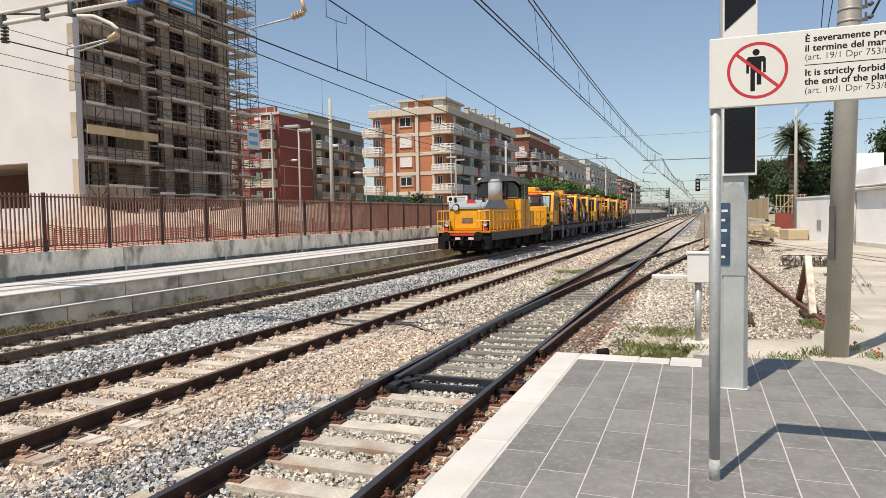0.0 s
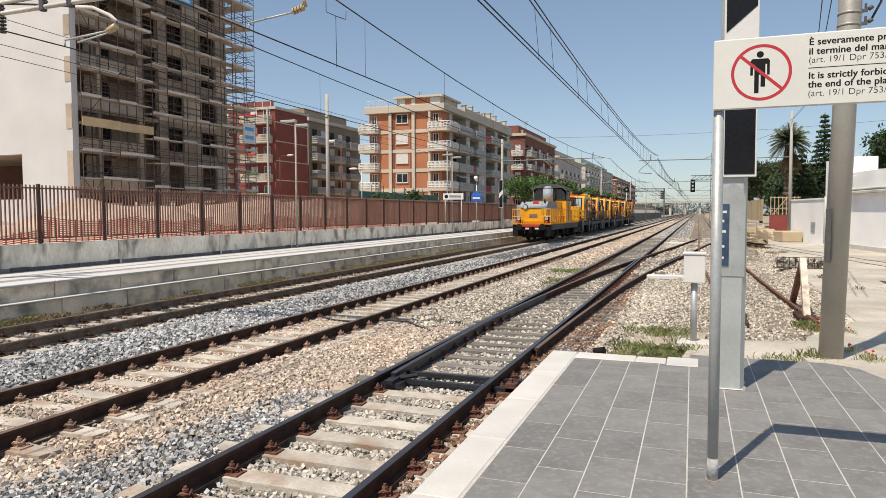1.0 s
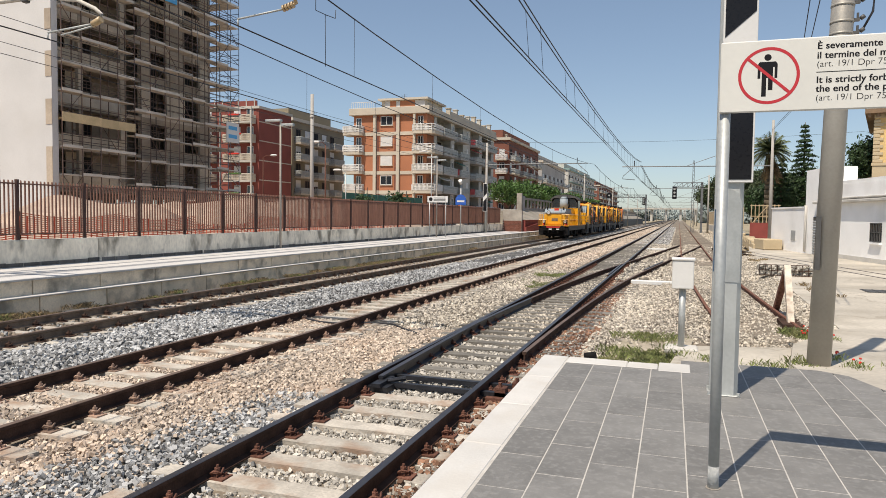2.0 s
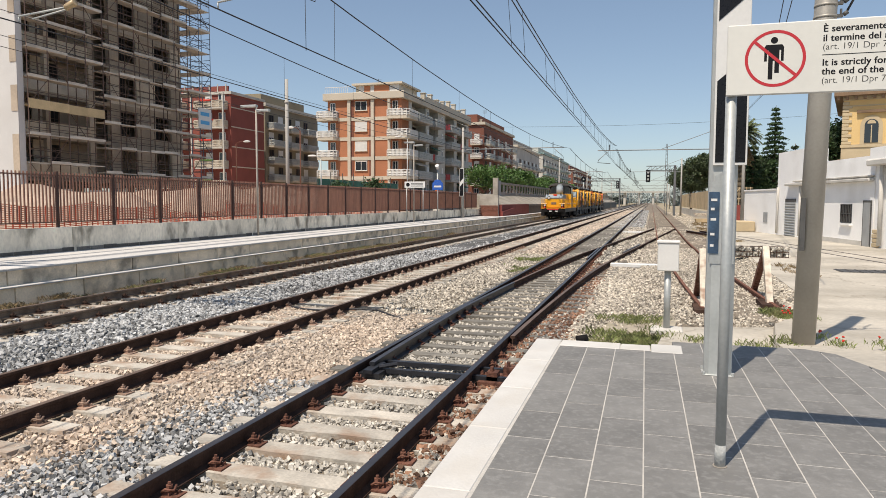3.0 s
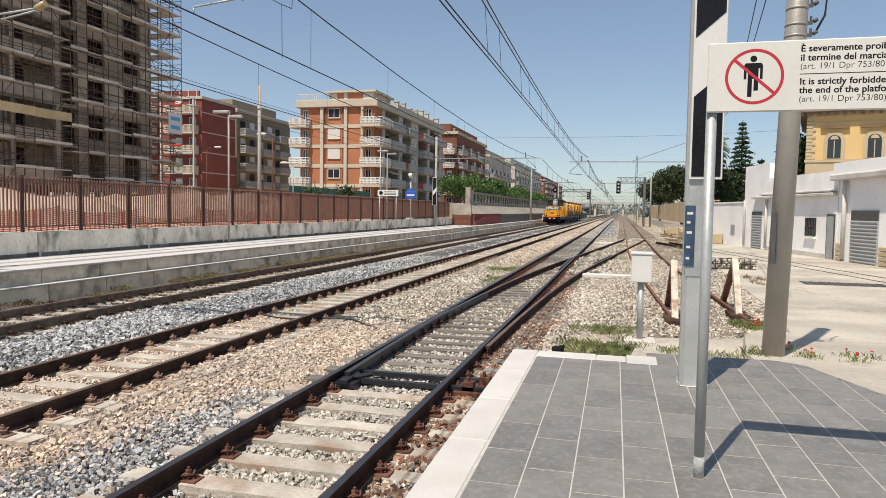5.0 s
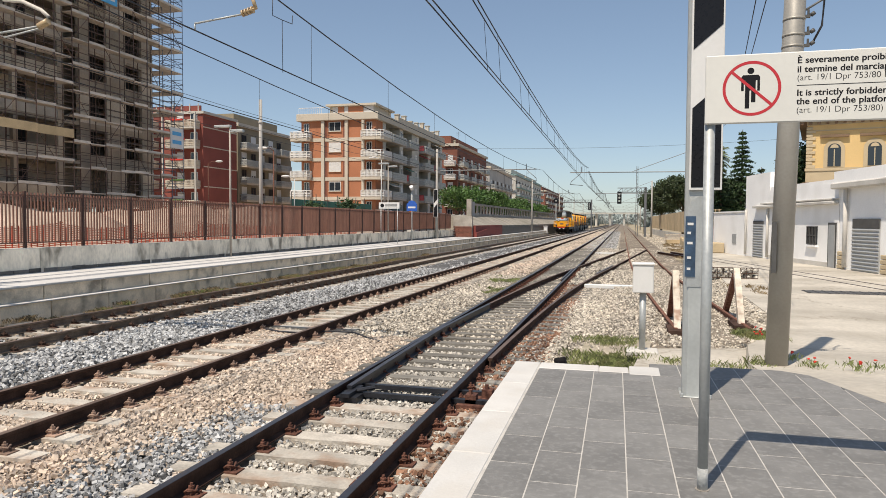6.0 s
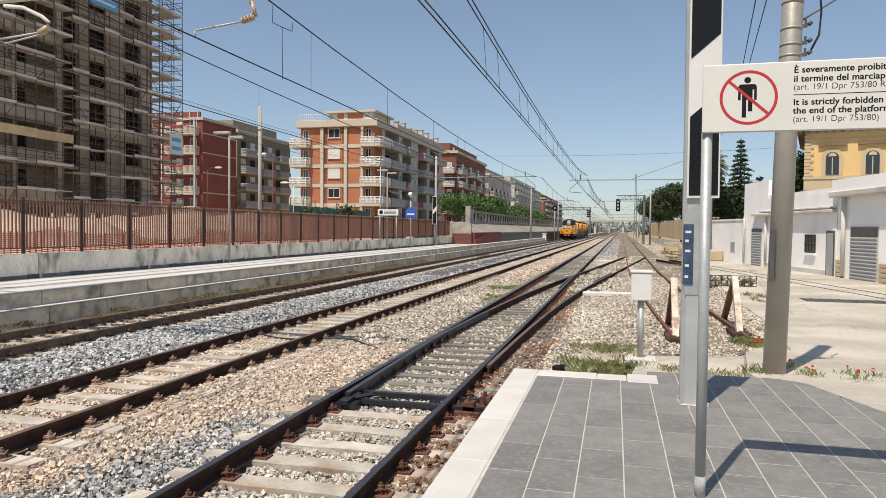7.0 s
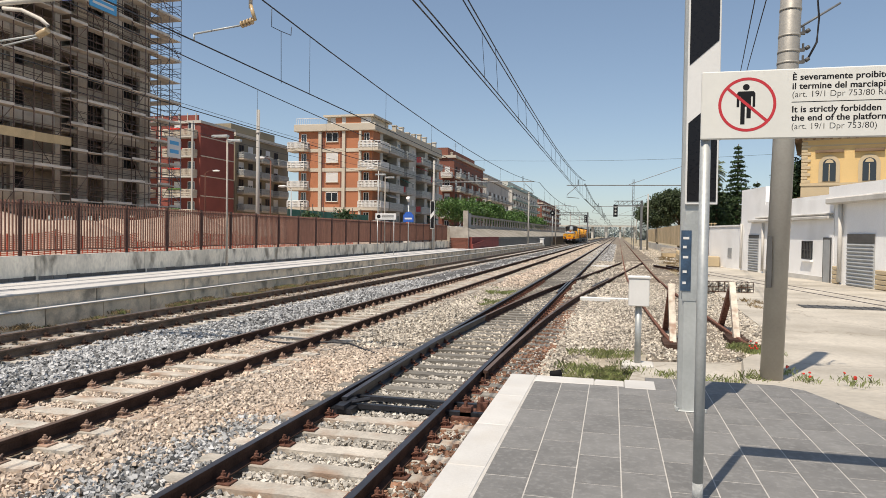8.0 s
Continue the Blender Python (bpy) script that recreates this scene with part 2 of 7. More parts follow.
    yellow_wall=surf("yellow_wall", (0.66, 0.46, 0.21), 0.9, var=0.06, big=0.4, fine=10, bump=0.1),
    trim_stone=surf("trim_stone", (0.5, 0.4, 0.26), 0.9, var=0.08, big=0.5, fine=12, bump=0.12),
    eave=surf("eave", (0.2, 0.13, 0.08), 0.9, var=0.2, big=0.5, fine=12, bump=0.12),
    tan_wood=surf("tan_wood", (0.5, 0.385, 0.24), 0.9, var=0.2, big=0.8, fine=14, bump=0.2, rnd=0.2),
    white_wood=surf("white_wood", (0.62, 0.55, 0.45), 0.85, var=0.2, big=4, fine=40, bump=0.3, stain=(0.25, 0.11, 0.06), stain_amt=0.7, stain_scale=5),
    bark=surf("bark", (0.11, 0.085, 0.055), 0.95, var=0.3, big=3, fine=25, bump=0.6),
    leaf=surf("leaf", (0.055, 0.118, 0.02), 0.6, var=0.2, big=0.6, fine=9, bump=0.0, island=0.45),
    leaf_dark=surf("leaf_dark", (0.03, 0.062, 0.018), 0.65, var=0.2, big=0.6, fine=9, bump=0.0, island=0.5),
    leaf_olive=surf("leaf_olive", (0.045, 0.066, 0.024), 0.65, var=0.2, big=0.6, fine=9, bump=0.0, island=0.5),
    palm_leaf=surf("palm_leaf", (0.13, 0.155, 0.07), 0.5, var=0.2, big=1, fine=9, bump=0.0, island=0.4),
    dry_leaf=surf("dry_leaf", (0.25, 0.17, 0.085), 0.8, var=0.2, big=1, fine=9, bump=0.0, island=0.4),
    grass=surf("grass", (0.17, 0.2, 0.065), 0.8, var=0.2, big=2, fine=20, bump=0.0, island=0.5),
    weed=surf("weed", (0.15, 0.175, 0.06), 0.8, var=0.25, big=2, fine=20, bump=0.0, island=0.65, stain=(0.3, 0.26, 0.12), stain_amt=0.6, stain_scale=2.2),
    dry_grass=surf("dry_grass", (0.23, 0.165, 0.085), 0.85, var=0.2, big=2, fine=20, bump=0.0, island=0.5),
    poppy=surf("poppy", (0.55, 0.03, 0.015), 0.7, var=0.2, bump=0.0, island=0.3),
    haze=surf("haze", (0.4, 0.45, 0.48), 1.0, var=0.1, big=0.05, fine=0.6, bump=0.0),
    # green greyed to carry the haze of the distance in its colour
    hazed_green=surf("hazed_green", (0.24, 0.28, 0.27), 1.0, var=0.2, big=0.1, fine=1, bump=0.0, island=0.3),
    cable=surf("cable", (0.035, 0.035, 0.04), 0.6, metal=0.3, var=0.1, bump=0.0),
    porcelain=surf("porcelain", (0.5, 0.36, 0.2), 0.3, var=0.1, bump=0.0),
    brown_red=surf("brown_red", (0.24, 0.05, 0.04), 0.8, var=0.15, big=1, fine=10, bump=0.1),
    lamp_red=surf("lamp_red", (0.55, 0.04, 0.03), 0.3, var=0.05, bump=0.0),
    lamp_glass=surf("lamp_glass", (0.7, 0.7, 0.68), 0.15, var=0.05, bump=0.0),
    arm_grey=surf("arm_grey", (0.16, 0.165, 0.17), 0.6, metal=0.3, var=0.15, bump=0.05),
    tarp=surf("tarp", (0.03, 0.13, 0.1), 0.8, var=0.2, big=0.6, fine=6, bump=0.3),
    cloth=surf("cloth", (0.6, 0.12, 0.12), 0.9, var=0.3, rnd=0.5, bump=0.1),
)


# ---- mesh helpers ----
def part(name, bm, mat, parent=None, label="", m=None):
    me = bpy.data.meshes.new(name)
    bm.to_mesh(me)
    bm.free()
    for k in (mat if isinstance(mat, (list, tuple)) else (mat,)):
        me.materials.append(M[k] if isinstance(k, str) else k)
    ob = new(name, me)
    if parent is not None:
        ob.parent = parent
    if m is not None:
        ob.matrix_basis = m
    if label:
        ob["label"] = label
    return ob


def again(ob, m):
    """Another piece on the same mesh, under the same parent."""
    c = ob.copy()
    scene.collection.objects.link(c)
    c.matrix_basis = m
    return c


def thing(name, label, category, m=None, group="", kind=""):
    ob = new(name)
    ob.empty_display_size = 0.2
    if m is not None:
        ob.matrix_basis = m
    return tagged(ob, label, category, group, kind)


def box(x0, y0, z0, x1, y1, z1, bm=None, bevel=0.0, mi=0):
    bm = bm or bmesh.new()
    vs = [bm.verts.new((x, y, z)) for x in (x0, x1) for y in (y0, y1) for z in (z0, z1)]
    fs = [bm.faces.new([vs[i] for i in q]) for q in ((0, 1, 3, 2), (4, 6, 7, 5), (0, 4, 5, 1), (2, 3, 7, 6), (0, 2, 6, 4), (1, 5, 7, 3))]
    for f in fs:
        f.material_index = mi
    if bevel:
        bmesh.ops.bevel(bm, geom=list({e for f in fs for e in f.edges}), offset=bevel, segments=1, affect="EDGES")
    return bm


def tube(p, q, r, n=8, bm=None, r2=None, cap=True):
    bm = bm or bmesh.new()
    p, q = Vector(p), Vector(q)
    turn = (q - p).to_track_quat("Z", "Y").to_matrix()
    r2 = r if r2 is None else r2
    a, b = [], []
    for i in range(n):
        d = Vector((math.cos(i * math.tau / n), math.sin(i * math.tau / n), 0))
        a.append(bm.verts.new(p + turn @ (d * r)))
        b.append(bm.verts.new(q + turn @ (d * r2)))
    for i in range(n):
        f = bm.faces.new((a[i], a[(i + 1) % n], b[(i + 1) % n], b[i]))
        f.smooth = n > 6
    if cap:
        bm.faces.new(a[::-1])
        bm.faces.new(b)
    return bm


def chain(points, r, n=6, bm=None):
    """One unbroken tube through a line of points."""
    bm = bm or bmesh.new()
    pts = [Vector(p) for p in points]
    rings = []
    for i, p in enumerate(pts):
        d = (pts[min(i + 1, len(pts) - 1)] - pts[max(i - 1, 0)]).normalized()
        side = d.cross(Vector((0, 0, 1)))
        side = side.normalized() if side.length > 0.01 else Vector((1, 0, 0))
        up = side.cross(d)
        rings.append([bm.verts.new(p + (side * math.cos(k * math.tau / n) + up * math.sin(k * math.tau / n)) * r) for k in range(n)])
    for a, b in zip(rings, rings[1:]):
        for k in range(n):
            f = bm.faces.new((a[k], a[(k + 1) % n], b[(k + 1) % n], b[k]))
            f.smooth = True
    bm.faces.new(rings[0][::-1])
    bm.faces.new(rings[-1])
    return bm


def prism(poly, z0, z1, bm=None, axis="z", mi=0):
    """A flat outline (x, y) pushed from z0 to z1; axis 'y': outline (x, z) pushed along y; axis 'x': outline (y, z) pushed along x."""
    bm = bm or bmesh.new()
    put = {"z": lambda a, b, c: (a, b, c), "y": lambda a, b, c: (a, c, b), "x": lambda a, b, c: (c, a, b)}[axis]
    lo = [bm.verts.new(put(a, b, z0)) for a, b in poly]
    hi = [bm.verts.new(put(a, b, z1)) for a, b in poly]
    fs = [bm.faces.new(lo[::-1]), bm.faces.new(hi)]
    for i in range(len(poly)):
        j = (i + 1) % len(poly)
        fs.append(bm.faces.new((lo[i], lo[j], hi[j], hi[i])))
    for f in fs:
        f.material_index = mi
    bmesh.ops.recalc_face_normals(bm, faces=fs)
    return bm


def mesh_from(name, verts, faces, mats, parent=None):
    me = bpy.data.meshes.new(name)
    me.from_pydata(verts, [], faces)
    for k in mats:
        me.materials.append(M[k])
    ob = new(name, me)
    if parent is not None:
        ob.parent = parent
    return ob


ICO = bmesh.new()
bmesh.ops.create_icosphere(ICO, subdivisions=1, radius=1)
ICO_V = np.array([v.co[:] for v in ICO.verts])
ICO_F = np.array([[v.index for v in f.verts] for f in ICO.faces])
ICO.free()
CUBE_V = np.array([(x, y, z) for x in (-0.8, 0.8) for y in (-0.8, 0.8) for z in (-0.8, 0.8)])
CUBE_F = np.array([(0, 1, 3), (0, 3, 2), (4, 6, 7), (4, 7, 5), (0, 4, 5), (0, 5, 1), (2, 3, 7), (2, 7, 6), (0, 2, 6), (0, 6, 4), (1, 5, 7), (1, 7, 3)])


def scatter(name, centres, radii, template, mat, parent=None, flat=0.95, rough=0.3, seed=1, label="", category=""):
    """Many small stones or lumps as one mesh."""
    rng = np.random.default_rng(seed)
    tv, tf = template
    n, k = len(centres), len(tv)
    q = rng.normal(size=(n, 4))
    q /= np.linalg.norm(q, axis=1)[:, None]
    w, x, y, z = q.T
    rot = np.stack([1 - 2 * (y * y + z * z), 2 * (x * y - z * w), 2 * (x * z + y * w), 2 * (x * y + z * w), 1 - 2 * (x * x + z * z), 2 * (y * z - x * w),
                    2 * (x * z - y * w), 2 * (y * z + x * w), 1 - 2 * (x * x + y * y)], 1).reshape(n, 3, 3)
    v = tv[None] * rng.uniform(0.65, 1.35, (n, 1, 3)) * (1 + rough * rng.uniform(-1, 1, (n, k, 1)))
    v = np.einsum("nij,nkj->nki", rot, v) * np.asarray(radii)[:, None, None]
    v[:, :, 2] *= flat
    v += np.asarray(centres)[:, None, :]
    f = (tf[None] + (np.arange(n) * k)[:, None, None]).reshape(-1, 3)
    me = bpy.data.meshes.new(name)
    me.vertices.add(n * k)
    me.vertices.foreach_set("co", v.reshape(-1))
    me.loops.add(f.size)
    me.loops.foreach_set("vertex_index", f.reshape(-1).astype(np.int32))
    me.polygons.add(len(f))
    me.polygons.foreach_set("loop_start", np.arange(0, f.size, 3, dtype=np.int32))
    me.update(calc_edges=True)
    me.shade_flat()
    me.materials.append(M[mat])
    ob = new(name, me)
    if parent is not None:
        ob.parent = parent
    return tagged(ob, label, category, "", "stuff")


def leaves(name, centres, size, mat, parent=None, seed=1, up=0.3, long=1.6):
    """Many small leaf blades, each two triangles bent along the middle, as one mesh."""
    rng = np.random.default_rng(seed)
    c = np.asarray(centres)
    n = len(c)
    d = rng.normal(size=(n, 3))
    d[:, 2] += up
    d /= np.linalg.norm(d, axis=1)[:, None]
    s = np.cross(d, rng.normal(size=(n, 3)))
    s /= np.linalg.norm(s, axis=1)[:, None]
    z = size * rng.uniform(0.6, 1.4, (n, 1))
    v = np.stack([c - d * z * long * 0.5, c + s * z * 0.5, c + d * z * long * 0.5, c - s * z * 0.5 + np.cross(d, s) * z * 0.25], 1).reshape(-1, 3)
    f = (np.array([[0, 1, 2], [0, 2, 3]])[None] + (np.arange(n) * 4)[:, None, None]).reshape(-1, 3)
    me = bpy.data.meshes.new(name)
    me.from_pydata(v.tolist(), [], f.tolist())
    me.materials.append(M[mat])
    ob = new(name, me)
    if parent is not None:
        ob.parent = parent
    return ob

# ---- ground ----
T2, T3, SIDING = -3.95, -8.35, 4.03
bm = box(-2500, -300, -0.6, 2500, 4000, -0.42)
tagged(part("ground", bm, "soil"), "dusty beige soil with dry weeds reaching the horizon", "ground", kind="structure")


def strip(name, poly, z0, z1, mat, label, category):
    ob = part(name, prism(poly, z0, z1), mat)
    return tagged(ob, label, category, kind="structure")


strip("ballast_bed_left", [(-10.6, -60), (-5.35, -60), (-5.35, 900), (-10.6, 900)], -0.42, -0.235, "bed_grey", "grey crushed-stone bed under the running line, darkened as shade between stones", "ballast")
bm = bmesh.new()
prof = [(-7.35, -0.42), (-7.3, -0.236), (-6.8, -0.19), (-6.2, -0.155), (-5.6, -0.19), (-5.1, -0.236), (-5.05, -0.42)]
prism(prof, -60, 200, bm, axis="y")
tagged(part("ballast_shoulder", bm, "bed_grey"), "low heap of grey ballast between two tracks, darkened as shade between stones", "ballast", kind="structure")
strip("ballast_bed_right", [(-5.35, -60), (1.66, -60), (1.66, 7.4), (2.6, 7.6), (2.6, 900), (-5.35, 900)], -0.42, -0.237, "bed_tan", "tan crushed-stone bed under the tracks, darkened as shade between stones", "ballast")
strip("ballast_bed_siding", [(2.6, 7.6), (5.9, 12.5), (6.3, 24), (6.0, 60), (6.0, 900), (2.6, 900)], -0.42, -0.13, "bed_tan", "gravel bed of the siding, darkened as shade between stones", "ballast")
strip("yard_pavement", [(5.0, 6.0), (30, 6.0), (30, 70), (9.3, 70), (7.4, 48), (6.3, 24), (5.95, 12.5)], -0.42, 0.1, "yard", "sun-bleached beige concrete yard with cracks and dust", "pavement")
strip("concrete_pad", [(2.75, 7.6), (5.2, 7.6), (5.9, 12.4), (3.2, 11.6)], -0.42, 0.08, "yard", "worn concrete pad with weeds beside the platform end", "pavement")

bm = bmesh.new()
prof = [(4.0, 0.5), (7.6, 0.5), (9.4, 0.34), (12.0, 0.16), (14.5, 0.112)]
left = [9.2, 4.3, 4.35, 4.75, 5.95]
rows = [[bm.verts.new((lx, y, -0.3)), bm.verts.new((lx + 0.12, y, z)), bm.verts.new((30, y, z))] for lx, (y, z) in zip(left, prof)]
for a, b in zip(rows, rows[1:]):
    for j in (0, 1):
        bm.faces.new((a[j], a[j + 1], b[j + 1], b[j]))
bmesh.ops.recalc_face_normals(bm, faces=bm.faces)
tagged(part("yard_apron", bm, "yard"), "dusty beige concrete apron sloping from the platform to the yard", "pavement", kind="structure")



def yard_edge(y):
    return 5.95 + (y - 12.5) * 0.0304 if y < 24 else 6.3 + (y - 24) * 0.0458


bm = bmesh.new()
rows = [[bm.verts.new((yard_edge(y) - 0.75, y, -0.4)), bm.verts.new((yard_edge(y) - 0.75, y, -0.128)), bm.verts.new((yard_edge(y) + 0.03, y, 0.085)), bm.verts.new((yard_edge(y) + 0.03, y, -0.4))] for y in range(13, 49, 5)]
for a, b in zip(rows, rows[1:]):
    for j in (0, 1, 2):
        bm.faces.new((a[j], a[j + 1], b[j + 1], b[j]))
bmesh.ops.recalc_face_normals(bm, faces=bm.faces)
tagged(part("gravel_slope", bm, "yard"), "dusty gravel slope between the siding and the yard", "ground", kind="structure")

strip("weedy_soil", [(1.95, 7.46), (3.1, 7.46), (3.22, 8.6), (3.3, 11.7), (3.4, 13.3), (2.7, 13.7), (2.15, 12.6), (1.9, 10.0)], -0.42, -0.085, "dirt", "dusty beige soil with weeds at the platform end", "ground")

# ---- rails ----
RAIL = [(-0.036, -0.004), (-0.032, 0), (0.032, 0), (0.036, -0.004), (0.036, -0.036), (0.009, -0.052), (0.009, -0.14), (0.07, -0.16), (0.07, -0.172),
        (-0.07, -0.172), (-0.07, -0.16), (-0.009, -0.14), (-0.009, -0.052), (-0.036, -0.036)]


def rail(parent, points, mats=("rust", "rail_top"), name="rail", label=""):
    """A rail of true section along a line of points (x, y)."""
    bm = bmesh.new()
    rings = []
    for i, (x, y) in enumerate(points):
        x0, y0 = points[max(i - 1, 0)]
        x1, y1 = points[min(i + 1, len(points) - 1)]
        d = Vector((x1 - x0, y1 - y0)).normalized()
        rings.append([bm.verts.new((x + d.y * a, y - d.x * a, b)) for a, b in RAIL])
    n = len(RAIL)
    for a, b in zip(rings, rings[1:]):
        for i in range(n):
            f = bm.faces.new((a[i], a[(i + 1) % n], b[(i + 1) % n], b[i]))
            f.material_index = 1 if i in (0, 1, 2) else 0
    bm.faces.new(rings[0])
    bm.faces.new(rings[-1][::-1])
    bmesh.ops.recalc_face_normals(bm, faces=bm.faces)
    return part(name, bm, list(mats), parent, label)


def sleeper_mesh(half, mat, name="sleeper", jag=0.0):
    bm = box(-half, -0.12, -0.33, half, 0.12, -0.172)
    bmesh.ops.subdivide_edges(bm, edges=[e for e in bm.edges if abs(e.verts[0].co.x - e.verts[1].co.x) > 1], cuts=5)
    for v in bm.verts:
        v.co += Vector((random.uniform(-1, 1), random.uniform(-1, 1), random.uniform(-1, 0.3))) * jag
    return bm


def clip_mesh(outer):
    """One rail fastening: base plate, spring clip and bolt, on the +x side."""
    bm = box(0.04, -0.075, -0.172, 0.2, 0.075, -0.158)
    box(0.06, -0.045, -0.158, 0.125, 0.045, -0.128, bm)
    tube((0.095, 0, -0.13), (0.095, 0, -0.062), 0.014, 6, bm)
    tube((0.095, 0, -0.108), (0.095, 0, -0.085), 0.028, 6, bm)
    tube((0.15, 0.04, -0.158), (0.15, 0.04, -0.135), 0.02, 6, bm)
    chain([(0.06, -0.05, -0.13), (0.1, -0.06, -0.098), (0.15, -0.02, -0.12), (0.13, 0.04, -0.1)], 0.011, 5, bm)
    return bm


def track(name, cx, y0, y1, label, near, far, bent=None, dark=None, clips=True, clip_mat="rust_red", rail_mat="rust"):
    """A ballasted track: two rails, sleepers 0.6 m apart, and fastenings; bent(y) shifts the centre line sideways."""
    off = bent or (lambda y: 0.0)
    th = thing(name, label, "railway track", kind="structure")
    ys = [y0 + (y1 - y0) * (i / 60) ** 1.6 for i in range(61)] if bent else [-60, y0, y0 + 30, 900]
    for s in (-1, 1):
        rail(th, [(cx + s * 0.7535 + off(y), y) for y in ys], (rail_mat, "rail_top" if rail_mat == "rust" and cx == 0 else "rail_dull") if clips else ("rust_red", "rust_red"), label="rusty brown rail with a polished running surface" if clips else "dull red-brown rusted rail")
    kinds = {}
    y, i = near, 0
    shoe = None
    while y < far:
        k = "sleeper_dark" if dark and dark(y) else "sleeper"
        half = 1.28 if not dark or not dark(y) else 1.28 + max(0, (y - 8) * 0.02)
        m = pose(cx + off(y) + (half - 1.28), y, random.uniform(-0.006, 0.004), 0, 0, random.uniform(-0.7, 0.7))
        key = (k, round(half, 1))
        if key not in kinds:
            kinds[key] = part("sleeper", sleeper_mesh(half, k, jag=0.008), k, th, m=m)
        else:
            again(kinds[key], m)
        if clips and y < 34:
            for s in (-1, 1):
                for d in (0, 180):
                    mm = pose(cx + s * 0.7535 + off(y), y, 0, 0, 0, d)
                    if shoe is None:
                        shoe = part("rail_clip", clip_mesh(True), clip_mat, th, "rusty rail clip with bolt", m=mm)
                    else:
                        again(shoe, mm)
        y += 0.6
        i += 1
    return th


def far_sleepers(cx, y0, y1):
    bm = bmesh.new()
    y = y0
    while y < y1:
        box(cx - 1.28, y - 0.12, -0.33, cx + 1.28, y + 0.12, -0.18, bm)
        y += 0.6
    tagged(part("distant_sleeper_row", bm, "sleeper"), "weathered concrete sleepers far down the line", "sleepers", kind="stuff")


def siding_bend(y):
    return 0.00089 * (42 - y) ** 2 if y < 42 else 0.0


track("main_track", 0.0, -4, 900, "ballasted railway track with rusty rails and turnout", 1.25, 62, dark=lambda y: y > 8.0)
track("middle_track", T2, -4, 900, "ballasted railway track with rusty brown rails", 1.1, 55, clip_mat="clip_pale")
track("platform_track", T3, -4, 900, "railway track along the far platform on grey ballast", 3.0, 57, clip_mat="rust", rail_mat="rust_tan")
track("siding_track", SIDING, 14.6, 300, "disused siding track that ends at a buffer stop", 15.2, 62, bent=siding_bend, clips=False)
for cx in (0.0, T2, T3):
    far_sleepers(cx, 63, 260)

# turnout: blades, closure rails, frog and check rails
turnout = thing("turnout", "railway turnout with dark greased switch blade and rusty frog", "turnout", kind="structure")


def div(y):
    """Sideways way of the diverging line."""
    if y < 9:
        return 0.0
    return 0.00235 * (y - 8.0) ** 2 if y < 32.4 else min(SIDING, 1.4 + 0.1 * (y - 32.4))


ys = [9.0 + i for i in range(56)]
rail(turnout, [(-0.60 + min(1, (y - 8.2) / 5) * -0.153 + 0.0 + div(y) + 0.0, y) for y in [8.2 + 0.5 * i for i in range(20)]], ("black_steel", "rail_top"), "switch_blade", "dark greased switch blade")
rail(turnout, [(-0.753 + div(y), y) for y in [17.75 + i for i in range(41)]], ("rust", "rail_dull"), name="closure_rail")
rail(turnout, [(0.7535 + 0.075 + div(y), y) for y in [10.5 + i for i in range(50)]], ("rust", "rail_dull"), name="diverging_rail")
rail(turnout, [(0.64, 26 + i) for i in range(7)], name="check_rail")
rail(turnout, [(1.8 + 0.1 * i, 29.5 + i) for i in range(7)], name="check_rail")
bm = box(-0.72, 8.0, -0.17, -0.42, 8.35, -0.1)
box(-0.62, 7.95, -0.1, -0.5, 8.45, -0.05, bm)
tube((-0.5, 8.2, -0.06), (-0.3, 8.35, -0.04), 0.03, 6, bm)
part("blade_lock", bm, "black_steel", turnout, "black cast lock at the switch tip")
for y in (8.28, 8.72):
    bm = box(-0.7, y - 0.04, -0.15, 1.25, y + 0.04, -0.09)
    part("switch_rod", bm, "black_steel", turnout, "black steel stretcher rod")
bm = box(0.85, 8.15, -0.2, 1.45, 8.85, -0.14)
for dx, dy in ((0.95, 8.3), (1.1, 8.62), (1.3, 8.35)):
    box(dx, dy - 0.06, -0.14, dx + 0.14, dy + 0.1, -0.03, bm)
    tube((dx + 0.06, dy, -0.03), (dx + 0.06, dy, 0.03), 0.025, 6, bm)
part("switch_bracket", bm, "rust_red", turnout, "rusty bracket of the point rodding")
for x0, y0, l in ((0.95, 51.8, 1.55), (1.55, 25.0, 1.7)):
    bm = box(x0, y0 - 0.16, -0.2, x0 + l, y0 + 0.16, -0.06, bevel=0.02)
    tagged(part("rodding_cover", bm, "white"), "white painted trough cover across the ballast", "cover")

# yard rails sunk in the pavement, and the branch towards them
yard_track = thing("yard_track", "rusty sunken rails curving across the concrete yard", "railway track", kind="structure")
for s in (0.0, 1.45):
    pts = [(4.45 + s * 0.6 + 0.00 * i + 0.021 * i * i * 0.5, 60 - i) if i < 12 else (5.95 + s * 0.62 + (i - 12) * 0.2, 60 - i) for i in range(9, 40)]
    ob = rail(yard_track, [(x, y) for x, y in pts], name="rail")
    ob.location.z = 0.112

# ---- ballast stones ----
rng = np.random.default_rng(7)


